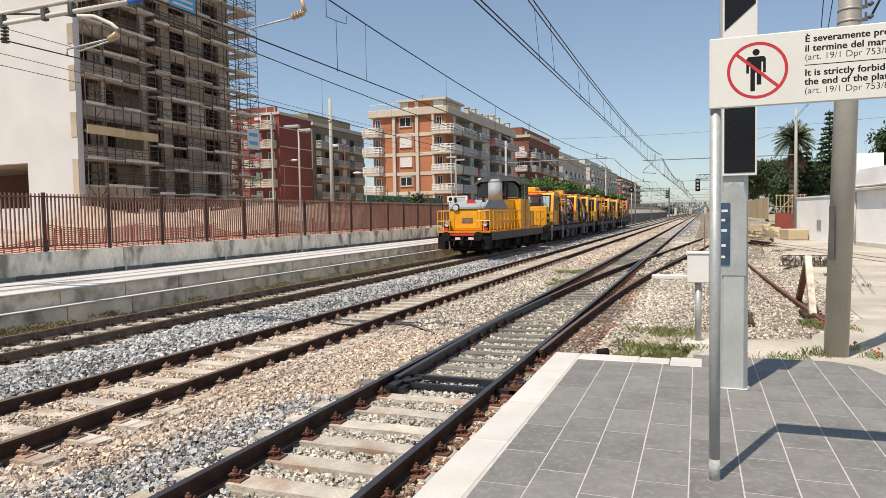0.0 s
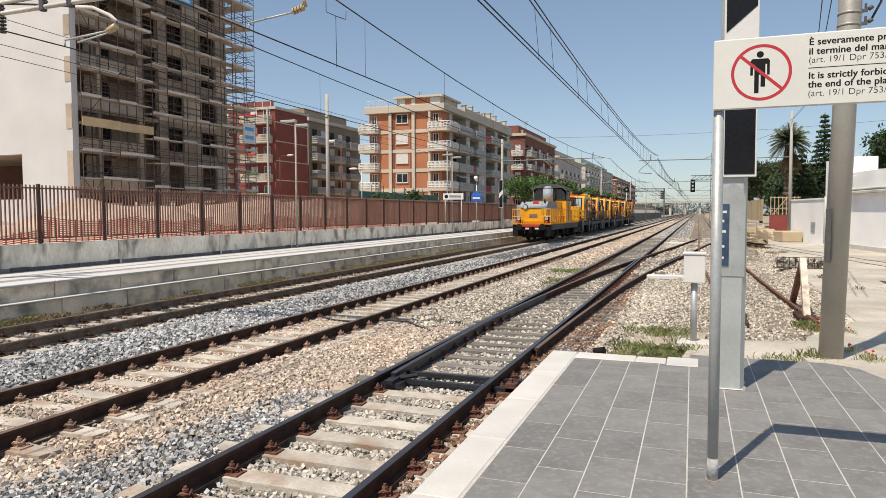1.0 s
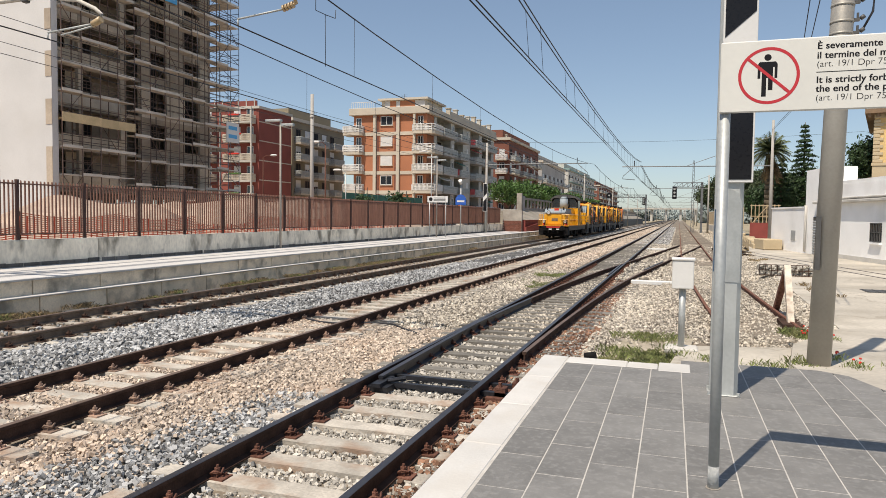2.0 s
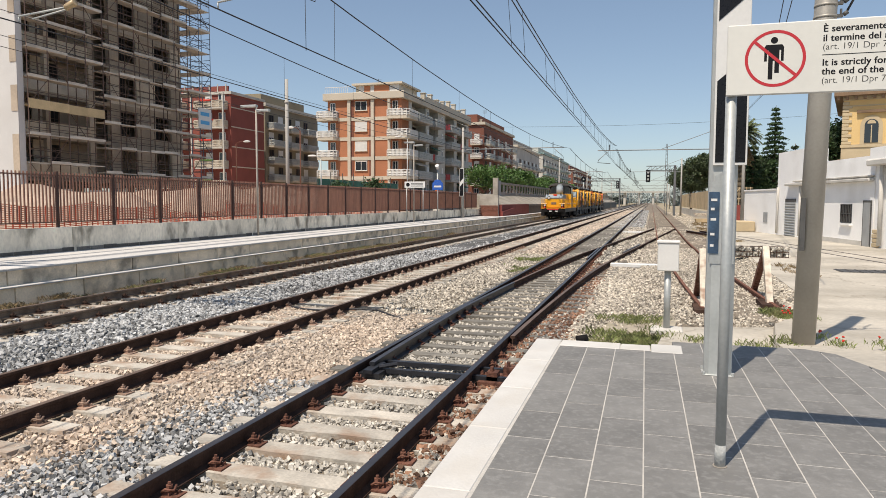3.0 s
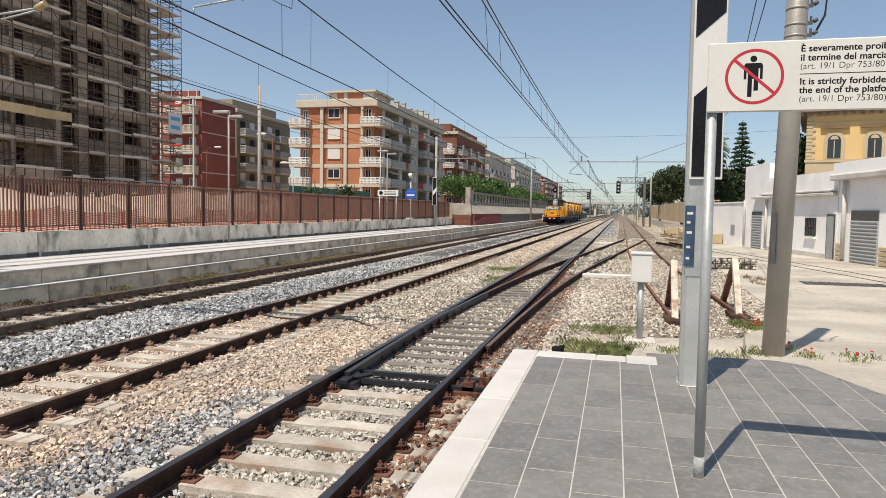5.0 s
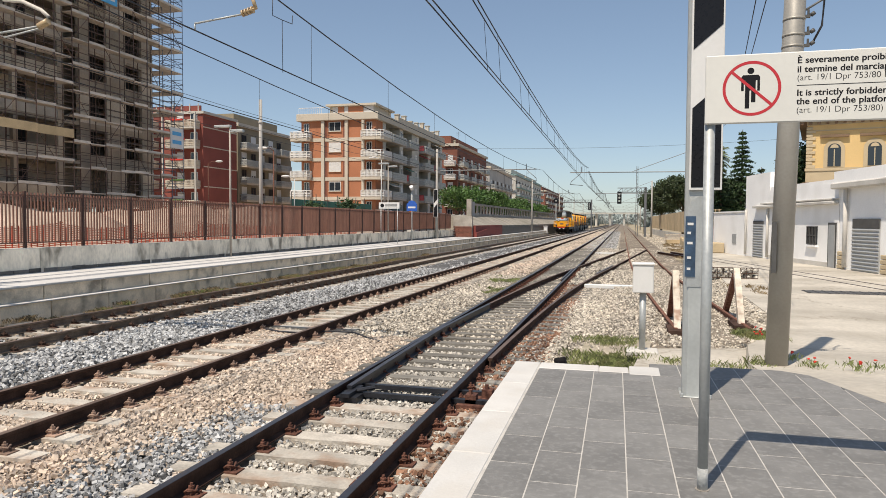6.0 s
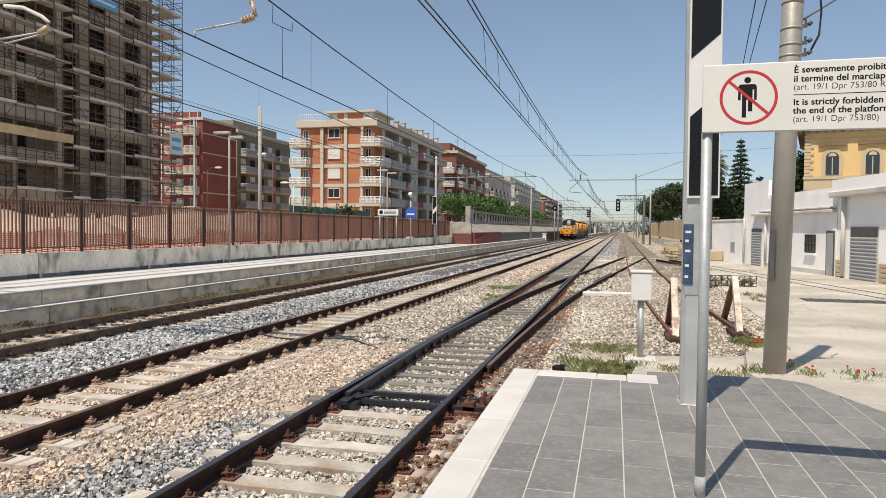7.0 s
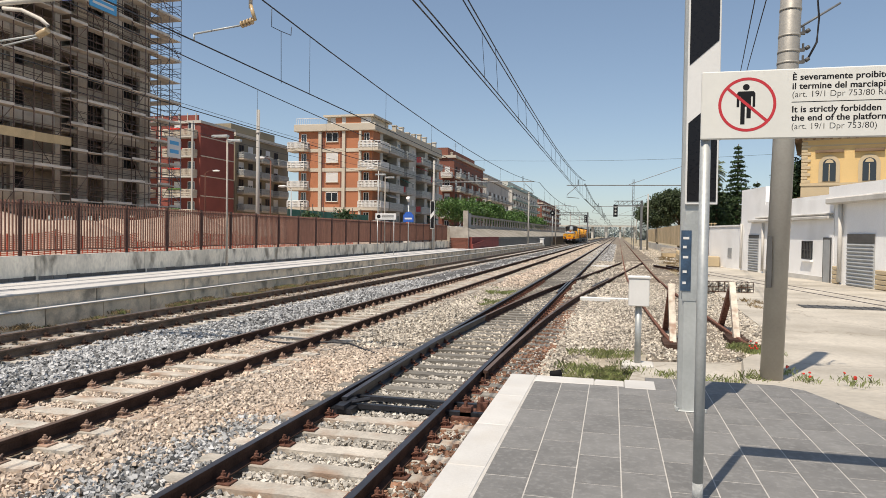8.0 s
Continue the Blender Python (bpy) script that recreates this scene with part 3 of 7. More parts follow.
def bed(name, mat, x0, x1, y0, y1, per, r, template, label, skip, z=-0.22, seed=1, heap=0.0):
    n = int((x1 - x0) * (y1 - y0) * per)
    c = np.stack([rng.uniform(x0, x1, n), rng.uniform(y0, y1, n), np.full(n, z)], 1)
    c[:, 2] += rng.uniform(-0.03, 0.03, n) + heap * np.exp(-((c[:, 0] + 6.2) / 0.75) ** 2) + 0.02 * np.sin(c[:, 0] * 2.1 + 1.3 * np.sin(c[:, 1] * 0.9))
    keep = np.ones(n, bool)
    for f in skip:
        keep &= ~f(c[:, 0], c[:, 1])
    c = c[keep]
    scatter(name, c, r * rng.uniform(0.65, 1.35, len(c)), template, mat, seed=seed, label=label, category="ballast")


def on_sleeper(cx, first, lo=0.0):
    def f(x, y):
        ph = np.mod(y - first + 0.3, 0.6) - 0.3
        return (np.abs(x - cx) < 1.27) & (np.abs(ph) < 0.125) & (rng.random(len(x)) > lo)
    return f


def on_rail(cx):
    return lambda x, y: (np.abs(np.abs(x - cx) - 0.7535) < 0.1)


s1, s2, s3 = on_sleeper(0, 1.25), on_sleeper(T2, 1.1, 0.6), on_sleeper(T3, 3.0)
r1, r2, r3 = on_rail(0), on_rail(T2), on_rail(T3)
ico, cub = (ICO_V, ICO_F), (CUBE_V, CUBE_F)
octa = (np.array([(1.1, 0, 0), (-1.1, 0, 0), (0, 1.1, 0), (0, -1.1, 0), (0, 0, 1.1), (0, 0, -1.1)]), np.array([(0, 2, 4), (2, 1, 4), (1, 3, 4), (3, 0, 4), (2, 0, 5), (1, 2, 5), (3, 1, 5), (0, 3, 5)]))
patch = lambda x, y: (np.sin(x * 1.7 + 0.6) + np.sin(y * 0.8 + x)) * 0.5
grey_near = lambda x, y: (x > -5.0) & ((x > -2.6 + 0.42 * (y - 4) + 0.5 * patch(x, y) + rng.normal(size=len(x)) * 0.3) & (y < 7.8) | (np.abs(x) < 0.66))
not_grey = lambda x, y: ~grey_near(x, y)
E3 = lambda x, y: (x < T3 + 0.95) & (rng.random(len(x)) > 0.06)
bed("grey_ballast", "stone_grey", -9.6, -5.05, 4.5, 14, 665, 0.0243, cub, "loose grey crushed-stone ballast between the tracks", [s3, r3, E3], -0.205, 2, 0.09)
bed("grey_ballast", "stone_grey", -5.2, -0.6, 2.2, 7.8, 1120, 0.019, cub, "loose grey crushed stone beside the rails", [s1, s2, r1, r2, not_grey], -0.215, 3)
bed("grey_ballast", "stone_beige", -0.66, 1.62, 2.2, 9, 1085, 0.0182, cub, "grey-beige crushed stone between the sleepers", [s1, r1], -0.225, 4)
bed("tan_ballast", "stone_tan", -5.25, -0.6, 2.6, 13, 1050, 0.0194, cub, "loose tan crushed-stone ballast around the rails", [s1, s2, r1, r2, lambda x, y: grey_near(x, y) & (rng.random(len(x)) > 0.12)], -0.215, 5)
bed("tan_ballast", "stone_cream", -5.2, 1.6, 13, 30, 265, 0.031, octa, "tan crushed-stone ballast around the rails", [s1, s2, r1, r2], -0.22, 6)
bed("grey_ballast", "stone_beige", -0.66, 1.62, 9, 13, 735, 0.0205, cub, "grey-beige crushed stone between dark sleepers", [s1, r1], -0.225, 8)
bed("grey_ballast", "stone_grey", -9.6, -5.05, 14, 32, 290, 0.0311, octa, "grey crushed-stone ballast between the tracks", [s3, r3, E3], -0.21, 9, 0.09)
bed("beige_ballast", "stone_cream", 1.55, 3.6, 8.3, 26, 520, 0.0228, cub, "pale crushed stone beside the turnout", [r1, lambda x, y: x > 2.2 + (y - 8) * 0.12, lambda x, y: (y < 13.5) & (x > 1.85) & (np.sin(x * 3.1 + 1.0) + np.sin(y * 1.9 + x) > 0.1) & (rng.random(len(x)) > 0.25)], -0.2, 10)
bed("beige_ballast", "stone_cream", 2.0, 5.9, 13.0, 34, 300, 0.0265, octa, "pale gravel around the siding", [lambda x, y: x < 2.6], -0.125, 11)
bed("grey_ballast", "stone_beige", -1.2, 1.0, 30, 62, 50, 0.05, octa, "grey-beige ballast of the main track", [s1, r1], -0.235, 36)
bed("beige_ballast", "stone_cream", 0.9, 6.0, 26, 62, 55, 0.048, octa, "pale gravel further along the siding", [r1], -0.17, 14)
bed("tan_ballast", "stone_tan", -5.2, -1.2, 30, 75, 48, 0.055, octa, "tan ballast further down the line", [s2, r2], -0.23, 12)
bed("grey_ballast", "stone_grey", -9.6, -5.15, 32, 75, 42, 0.058, octa, "grey ballast further down the line", [s3, r3, E3], -0.23, 13)
bed("tan_ballast", "stone_tan", -5.2, -1.2, 75, 180, 18, 0.06, octa, "tan ballast far down the line", [r2], -0.225, 32)
bed("grey_ballast", "stone_grey", -1.2, 2.4, 62, 180, 18, 0.06, octa, "grey ballast of the main track far down the line", [r1], -0.225, 35)
bed("grey_ballast", "stone_grey", -9.6, -5.15, 75, 180, 16, 0.06, octa, "grey ballast far down the line", [r3, E3], -0.225, 33)
bed("beige_ballast", "stone_cream", 2.4, 9.0, 62, 150, 20, 0.05, octa, "pale gravel far along the siding", [], -0.2, 34)
bed("brown_ballast", "stone_brown", -9.75, T3 + 0.95, 4.5, 32, 300, 0.026, cub, "brown dirty crushed stone on the platform track", [s3, r3], -0.225, 16)
bed("rusty_ballast", "stone_rust", 0.84, 1.65, 2.5, 26, 609, 0.0218, cub, "rust-stained crushed stone along the outer rail", [s1, r1], -0.215, 15)

n = 5200
cy = rng.uniform(13, 46, n)
u = rng.random(n) ** 0.8
ex = np.where(cy < 24, 5.95 + (cy - 12.5) * 0.0304, 6.3 + (cy - 24) * 0.0458)
c = np.stack([ex - 0.75 * u + rng.normal(size=n) * 0.06, cy, 0.085 - 0.21 * u], 1)
scatter("beige_ballast", c, 0.023 * rng.uniform(0.6, 1.4, n), cub, "stone_cream", seed=31, label="loose gravel spilling up to the yard", category="ballast")

n = 420
c = np.stack([rng.uniform(1.95, 3.25, n), rng.uniform(7.6, 13.3, n), np.full(n, -0.082)], 1)
scatter("beige_ballast", c, 0.02 * rng.uniform(0.5, 1.4, n), cub, "stone_cream", seed=37, label="scattered loose stones on the weedy soil", category="ballast")

gc = thing("ground_cable", "thin black cable lying loose on the ballast", "cable")
part("cable", chain([(-4.75, 13.2, -0.17), (-4.4, 13.0, -0.16), (-4.1, 12.9, -0.17), (-3.58, 12.76, -0.15), (-3.3, 13.0, -0.15), (-2.9, 13.1, -0.14), (-2.5, 13.1, -0.15), (-2.0, 12.6, -0.16), (-1.6, 12.3, -0.17)], 0.02, 6), "cable", gc)

# ---- near platform ----
ZP = 0.59
near_pf = thing("near_platform", "grey tiled station platform with white stone edging", "platform", kind="structure")
EDGE = [(1.75, -60), (9, -60), (9, 3.2), (5.6, 5.35), (4.98, 6.9), (4.75, 7.6), (4.4, 7.78), (3.25, 7.78), (3.25, 7.22), (2.9, 7.22), (2.9, 7.44), (1.75, 7.44)]
part("slab", prism([(x - 0.03 if x > 3 else x + 0.03, y - 0.03) for x, y in EDGE], -0.42, ZP - 0.0012), "grout", near_pf, "pale grouted concrete slab")

part("rear_paving", box(2.03, -59.9, ZP - 0.05, 8.9, -2.82, ZP), "tile", near_pf, "dark grey paving further along")
part("side_paving", box(6.1, -2.8, ZP - 0.05, 8.9, 3.0, ZP), "tile", near_pf)


def clipped(poly, planes):
    """Cut a convex outline by half planes (a, b, c): a x + b y <= c."""
    for a, b, c in planes:
        out = []
        for p, q in zip(poly, poly[1:] + poly[:1]):
            dp, dq = a * p[0] + b * p[1] - c, a * q[0] + b * q[1] - c
            if dp <= 0:
                out.append(p)
            if dp * dq < 0:
                t = dp / (dp - dq)
                out.append((p[0] + (q[0] - p[0]) * t, p[1] + (q[1] - p[1]) * t))
        poly = out
        if not poly:
            return []
    return poly


def far_edge(x0, x1):
    right = [(0.68, 0.62, 0.68 * 4.98 + 0.62 * 6.9), (0.87, 0.49, 0.87 * 4.9 + 0.49 * 7.15), (0.57, 0.82, 0.57 * 4.75 + 0.82 * 7.6)]
    return [(0, 1, 7.20 if x1 < 3.26 else 7.76), (0.945, 0.326, 0.945 * 4.98 + 0.326 * 6.9 + 0.02), *right[2:]] if x1 < 5.4 else [(0.57, 0.82, 0.57 * 5.6 + 0.82 * 5.35)]




def lean(x, y):
    """The tile grid lies turned by half a degree."""
    return x - 0.008 * (y - 4.3), y + 0.008 * (x - 2.0)


TW, TL, TG = 0.29, 0.5827, 0.0085
whole = None
for i in range(14):
    x0 = 2.022 + i * TW
    for j in range(-4, 15):
        y0 = (-0.137 if i % 2 else -0.427) + j * TL
        if y0 > 7.9:
            continue
        full = [(x0 + TG / 2, y0 + TG / 2), (x0 + TW - TG / 2, y0 + TG / 2), (x0 + TW - TG / 2, y0 + TL - TG / 2), (x0 + TG / 2, y0 + TL - TG / 2)]
        cut = clipped(full, far_edge(x0, x0 + TW))
        if len(cut) < 3:
            continue
        dz = random.uniform(-0.0005, 0.0005)
        if len(cut) == 4 and abs(cut[2][1] - full[2][1]) < 1e-6 and abs(cut[2][0] - full[2][0]) < 1e-6 and abs(cut[1][0] - full[1][0]) < 1e-6:
            m = pose(*lean(x0 + TG / 2, y0 + TG / 2), ZP + dz, 0, 0, 0.46)
            if whole is None:
                whole = part("tile", prism([(0, 0), (TW - TG, 0), (TW - TG, TL - TG), (0, TL - TG)], -0.04, 0), "tile", near_pf, "dark grey stone tile", m=m)
            else:
                again(whole, m)
        else:
            part("tile", prism([lean(*q) for q in cut], ZP - 0.04, ZP + dz), "tile", near_pf)
left_of = lambda y: min(1.745, 1.745 - 0.0095 * (y - 3.2))
right_of = lambda y: min(2.017, 2.017 - 0.0075 * (y - 3.2))
y = -3.0
while y < 7.5:
    y1 = min(y + 1.05, 7.515)
    bm = prism([(left_of(y), y + 0.003), (right_of(y), y + 0.003), (right_of(y1), y1 - 0.003), (left_of(y1), y1 - 0.003)], ZP - 0.22, ZP + 0.004)
    bmesh.ops.bevel(bm, geom=list(bm.edges), offset=0.008, segments=1, affect="EDGES")
    part("edge_stone", bm, "white_stone", near_pf, "white stone platform edge")
    y = y1
for x0, x1, y0, y1 in ((1.99, 2.62, 7.21, 7.505), (2.626, 2.93, 7.205, 7.48), (2.936, 3.25, 7.15, 7.56)):
    part("edge_stone", box(x0, y0, ZP - 0.22, x1, y1, ZP + 0.004, bevel=0.008), "white_stone", near_pf)

# ---- no-crossing sign ----
sign = thing("no_crossing_sign", "white platform sign with red ring symbol on grey posts", "sign", pose(3.31, 4.08, ZP))
for x in (0.014, 1.5):
    bm = tube((x, 0, 0), (x, 0, 2.14), 0.03, 14)
    post_ = part("post", bm, "galv", sign, "grey galvanised tube post")
    part("worn_foot", tube((x, 0, 0), (x, 0, 0.13), 0.0308, 14), "worn", post_, "scuffed foot with flaking paint")
    part("mortar_ring", tube((x, 0, 0), (x, 0, 0.004), 0.042, 9), "old_concrete", post_, "smear of mortar")
bm = box(-0.018, -0.045, 2.135, 1.55, -0.02, 2.522, bevel=0.006)
part("panel", bm, "enamel", sign, "creamy white enamel panel")


def ring(cx, cz, r0, r1, y, n=48, bm=None):
    bm = bm or bmesh.new()
    a = [bm.verts.new((cx + r0 * math.cos(i * math.tau / n), y, cz + r0 * math.sin(i * math.tau / n))) for i in range(n)]
    b = [bm.verts.new((cx + r1 * math.cos(i * math.tau / n), y, cz + r1 * math.sin(i * math.tau / n))) for i in range(n)]
    for i in range(n):
        bm.faces.new((a[i], a[(i + 1) % n], b[(i + 1) % n], b[i]))
    return bm


def disc(cx, cz, r, y, bm, n=20):
    bm.faces.new([bm.verts.new((cx + r * math.cos(i * math.tau / n), y, cz + r * math.sin(i * math.tau / n))) for i in range(n)])


SX, SZ, SY = 0.226, 2.329, -0.0454
bm = bmesh.new()
disc(SX - 0.006, SZ + 0.098, 0.018, SY, bm)
part("symbol_dot", bm, "text_black", sign, "plain black dot")
for shape in (((-0.055, 0.062), (-0.055, -0.014), (-0.041, -0.014), (-0.041, 0.045), (-0.034, 0.045), (-0.034, -0.112), (-0.011, -0.112), (-0.011, -0.012), (-0.002, -0.012), (-0.002, -0.078), (0.021, -0.078), (0.021, 0.045), (0.029, 0.045), (0.029, -0.014), (0.043, -0.014), (0.043, 0.062), (0.034, 0.075), (-0.046, 0.075)),):
    bm = bmesh.new()
    bm.faces.new([bm.verts.new((SX + a, SY, SZ + b)) for a, b in shape])
    part("symbol", bm, "text_black", sign, "plain black bar symbol")
bm = ring(SX, SZ, 0.137, 0.153, SY - 0.0004)
c, s = math.cos(radians(-42)), math.sin(radians(-42))
bm.faces.new([bm.verts.new((SX + a * c - b * s, SY - 0.0007, SZ + a * s + b * c)) for a, b in ((-0.14, -0.008), (0.14, -0.008), (0.14, 0.008), (-0.14, 0.008))])
part("red_ring", bm, "red", sign, "red prohibition ring with slash")


def words(text, x, z, size, bold, parent, y=SY, mat="text_black", width=1.0):
    cu = bpy.data.curves.new("wording", "FONT")
    cu.body, cu.size, cu.offset, cu.extrude, cu.space_character = text, size, bold, 0.0001, width
    cu.materials.append(M[mat])
    ob = new("wording", cu)
    ob.parent = parent
    ob.matrix_basis = pose(x, y, z, 90, 0, 0)
    return ob


def bold(text, x, z):
    words(text, x, z, 0.0495, 0.0006, sign, width=1.03)
    words(text, x + 0.0014, z, 0.0495, 0.0006, sign, SY - 0.0003, width=1.03)


LX = 0.457
bold("\u00c8 severamente proibito", LX, 2.457)
bold("il termine del marciapiede", LX, 2.407)
words("(art. 19/1 Dpr 753/80 Reg. P", LX, 2.362, 0.0475, -0.0004, sign)
bold("It is strictly forbidden", LX, 2.278)
bold("the end of the platform", LX, 2.231)
words("(art. 19/1 Dpr 753/80)", LX, 2.184, 0.0475, -0.0004, sign)
bm = box(LX, SY - 0.0003, 2.333, 1.45, SY, 2.337)
part("rule", bm, "text_black", sign, "thin black dividing line")

# ---- signal mast with black and white board ----
mast = thing("signal_mast", "grey steel mast with a black-and-white striped board", "mast", pose(3.506, 6.42, ZP))
bm = bmesh.new()
prism([(-0.116, -0.05), (-0.08, -0.1), (0.08, -0.1), (0.116, -0.05), (0.116, 0.05), (0.08, 0.1), (-0.08, 0.1), (-0.116, 0.05)], 0, 3.9, bm)
part("column", bm, "galv_light", mast, "pale grey folded steel column")
bm = box(-0.132, -0.116, 0.0, 0.132, 0.116, 0.01, bevel=0.004)
for a, b in ((-0.12, -0.105), (0.12, -0.105), (-0.12, 0.105), (0.12, 0.105)):
    tube((a, b, 0.012), (a, b, 0.035), 0.014, 6, bm)
part("base_plate", bm, "galv_light", mast)
bm = prism([(-0.1, 1.0), (0.1, 1.0), (0.1, 1.68), (0.07, 1.77), (0.0, 1.81), (-0.07, 1.77), (-0.1, 1.68)], -0.106, -0.1, axis="y")
part("door_plate", bm, "galv", mast, "arched inspection cover")
bm = box(-0.095, -0.13, 1.86, 0.178, -0.1, 4.4, bevel=0.004)
part("board", bm, "white", mast, "white striped board")
yb = -0.134
for poly in ([(-0.08, 1.885), (0.162, 1.885), (0.162, 2.79), (-0.08, 2.58)], [(-0.08, 3.09), (0.162, 3.3), (0.162, 4.36), (-0.08, 4.36)]):
    bm = prism(poly, yb, yb + 0.003, axis="y")
    part("black_stripe", bm, "black", mast, "glossy black slanted stripe")
bm = box(-0.117, -0.114, 1.09, -0.03, -0.104, 1.63)
part("sticker", bm, "sticker", mast, "dark blue worn sticker")
for z, w in ((1.55, 0.05), (1.47, 0.03), (1.38, 0.045), (1.25, 0.035), (1.15, 0.03)):
    part("sticker_mark", box(-0.1, -0.1165, z, -0.1 + w, -0.114, z + 0.022), "white", mast)

# ---- round steel mast behind it ----
pole = thing("catenary_mast", "thick round grey steel mast with clamp rings", "mast", pose(4.775, 9.4, 0.08))
part("shaft", tube((0, 0, 0), (0.19, 0, 7.5), 0.137, 28, r2=0.118), "mast", pole, "tapered grey-beige shaft")
for z in (4.28, 4.42, 4.62, 4.95, 5.2):
    part("clamp_ring", tube((0.0253 * z, 0, z), (0.0253 * z, 0, z + 0.03), 0.131, 20), "mast", pole, "steel clamp ring")
for z in (4.3, 4.45, 4.66):
    bm = box(0.2, -0.02, z - 0.01, 0.3, 0.02, z + 0.025)
    tube((0.28, 0, z), (0.28, 0, z + 0.09), 0.014, 6, bm)
    tube((0.31, 0, z + 0.02), (0.35, 0, z + 0.05), 0.025, 8, bm)
    part("bracket", bm, "frame_grey", pole)
part("brace_bar", tube((0.2, 0, 4.72), (0.72, 0.1, 5.05), 0.014, 8), "arm_grey", pole)
part("cable_loop", chain([(0.34, 0, 4.35), (0.44, 0.02, 4.55), (0.46, 0.02, 4.85), (0.42, 0, 5.2), (0.48, 0, 5.9)], 0.014, 6), "cable", pole, "black cable loop")
part("plate", box(-0.1, -0.13, 1.45, -0.045, -0.1, 2.1), "frame_grey", pole, "dark plate on the shaft")

# ---- trackside box ----
tbox = thing("trackside_box", "pale grey metal control box on a steel post", "control box", pose(3.18, 11.3, 0.06))
part("cabinet", box(-0.16, -0.12, 0.98, 0.16, 0.12, 1.42, bevel=0.012), "white", tbox, "pale grey metal cabinet")
part("lid", box(-0.175, -0.135, 1.42, 0.175, 0.135, 1.46, bevel=0.01), "white", tbox)
part("post", tube((0, 0, 0.05), (0, 0, 0.98), 0.05, 12), "galv", tbox, "grey steel post")
part("footing", box(-0.25, -0.2, -0.02, 0.25, 0.2, 0.06, bevel=0.02), "concrete", tbox, "rough concrete footing")
duct = thing("cable_duct", "short dark grey cable stub beside the platform", "cable duct", pose(2.12, 8.0, -0.2))
bm = tube((0, 0, 0), (0, 0, 0.68), 0.05, 10)
tube((-0.02, 0, 0.7), (0.1, -0.02, 0.73), 0.05, 10, bm)
part("duct", bm, "train_dark", duct)

# ---- buffer stop: two timber and rail rakers ----
buff = thing("buffer_stop", "old buffer stop of white timber posts and bent rusty rails", "buffer stop", pose(4.66, 15.6, 0))
for s in (-1, 1):
    x, q = s * 0.7 + 0.02, (-0.45 if s < 0 else 0.65)
    bm = prism([(-0.5 + q, -0.1), (-0.3 + q, -0.1), (0.52 + q, 1.1), (0.38 + q, 1.14)], x - 0.065, x + 0.065, axis="x")
    part("timber_post", bm, "white_wood", buff, "peeling white timber raker")
    bm = prism([(1.95 + q, -0.1), (2.2 + q, -0.1), (0.5 + q, 1.08), (0.42 + q, 0.98)], x - 0.06, x + 0.06, axis="x")
    part("rail_raker", bm, "rust_red", buff, "rusty bent rail raker")
    part("foot_plate", box(x - 0.2, -0.8 + q, -0.12, x + 0.2, 0.2 + q, -0.02), "rust", buff)

# ---- far platform ----
XE = -11.2
far_pf = thing("far_platform", "pale paved station platform across the tracks", "platform", kind="structure")
part("slab", box(-14.6, -60, -0.42, XE - 0.16, 70, 0.53), "concrete", far_pf, "concrete platform body")
y, first = -8.0, None
while y < 133:
    m = pose(XE - 0.14, y, 0)
    if first is None:
        first = part("edge_block", box(-0.03, 0.008, 0.14, 0.14, 1.98, 0.5, bevel=0.01), "concrete_edge", far_pf, "grey concrete edge block", m=m)
        cap = part("coping", box(-0.42, 0.004, 0.5, 0.19, 1.996, 0.555, bevel=0.01), "paving", far_pf, "white stone coping", m=m)
        low = part("plinth_block", box(-0.1, 0.008, -0.42, 0.36, 1.98, 0.13, bevel=0.01), "concrete_edge", far_pf, "grey plinth block", m=m)
        led = part("ledge", box(-0.1, 0.003, 0.13, 0.42, 1.997, 0.165, bevel=0.008), "paving", far_pf, "pale ledge stone", m=m)
    else:
        for o in (first, cap, low, led):
            again(o, m)
    y += 2.0
for x0, x1, mt, lb in ((-11.95, -11.78, "paving", ""), (-12.35, -11.95, "paving_dark", "dark tactile strip"), (-13.0, -12.35, "paving", ""), (-13.25, -13.0, "paving_dark", "dark tactile strip"), (-14.3, -13.25, "paving", "")):
    part("paving_strip", box(x0 + 0.003, -8, 0.5, x1 - 0.003, 69.8, 0.552), mt, far_pf, lb)
part("narrow_slab", box(-12.1, 70.05, -0.42, XE - 0.16, 135, 0.53), "concrete", far_pf, "narrow concrete platform end")
wall = thing("platform_wall", "low stained concrete wall behind the platform", "wall", kind="structure")
y = -8.0
first = None
while y < 69:
    m = pose(-14.45, y, 0)
    if first is None:
        first = part("wall_panel", box(-0.15, 0.006, 0.4, 0.15, 4.994, 1.3, bevel=0.012), "wall_stained", wall, "grey concrete wall panel with stains", m=m)
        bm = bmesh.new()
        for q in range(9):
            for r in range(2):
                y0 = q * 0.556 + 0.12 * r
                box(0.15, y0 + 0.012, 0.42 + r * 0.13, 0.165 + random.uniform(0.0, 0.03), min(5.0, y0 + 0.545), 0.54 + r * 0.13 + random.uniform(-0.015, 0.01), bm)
        base = part("wall_footing", bm, "footing", wall, "dark rubble footing", m=m)
    else:
        again(first, m)
        again(base, m)
    y += 5.0

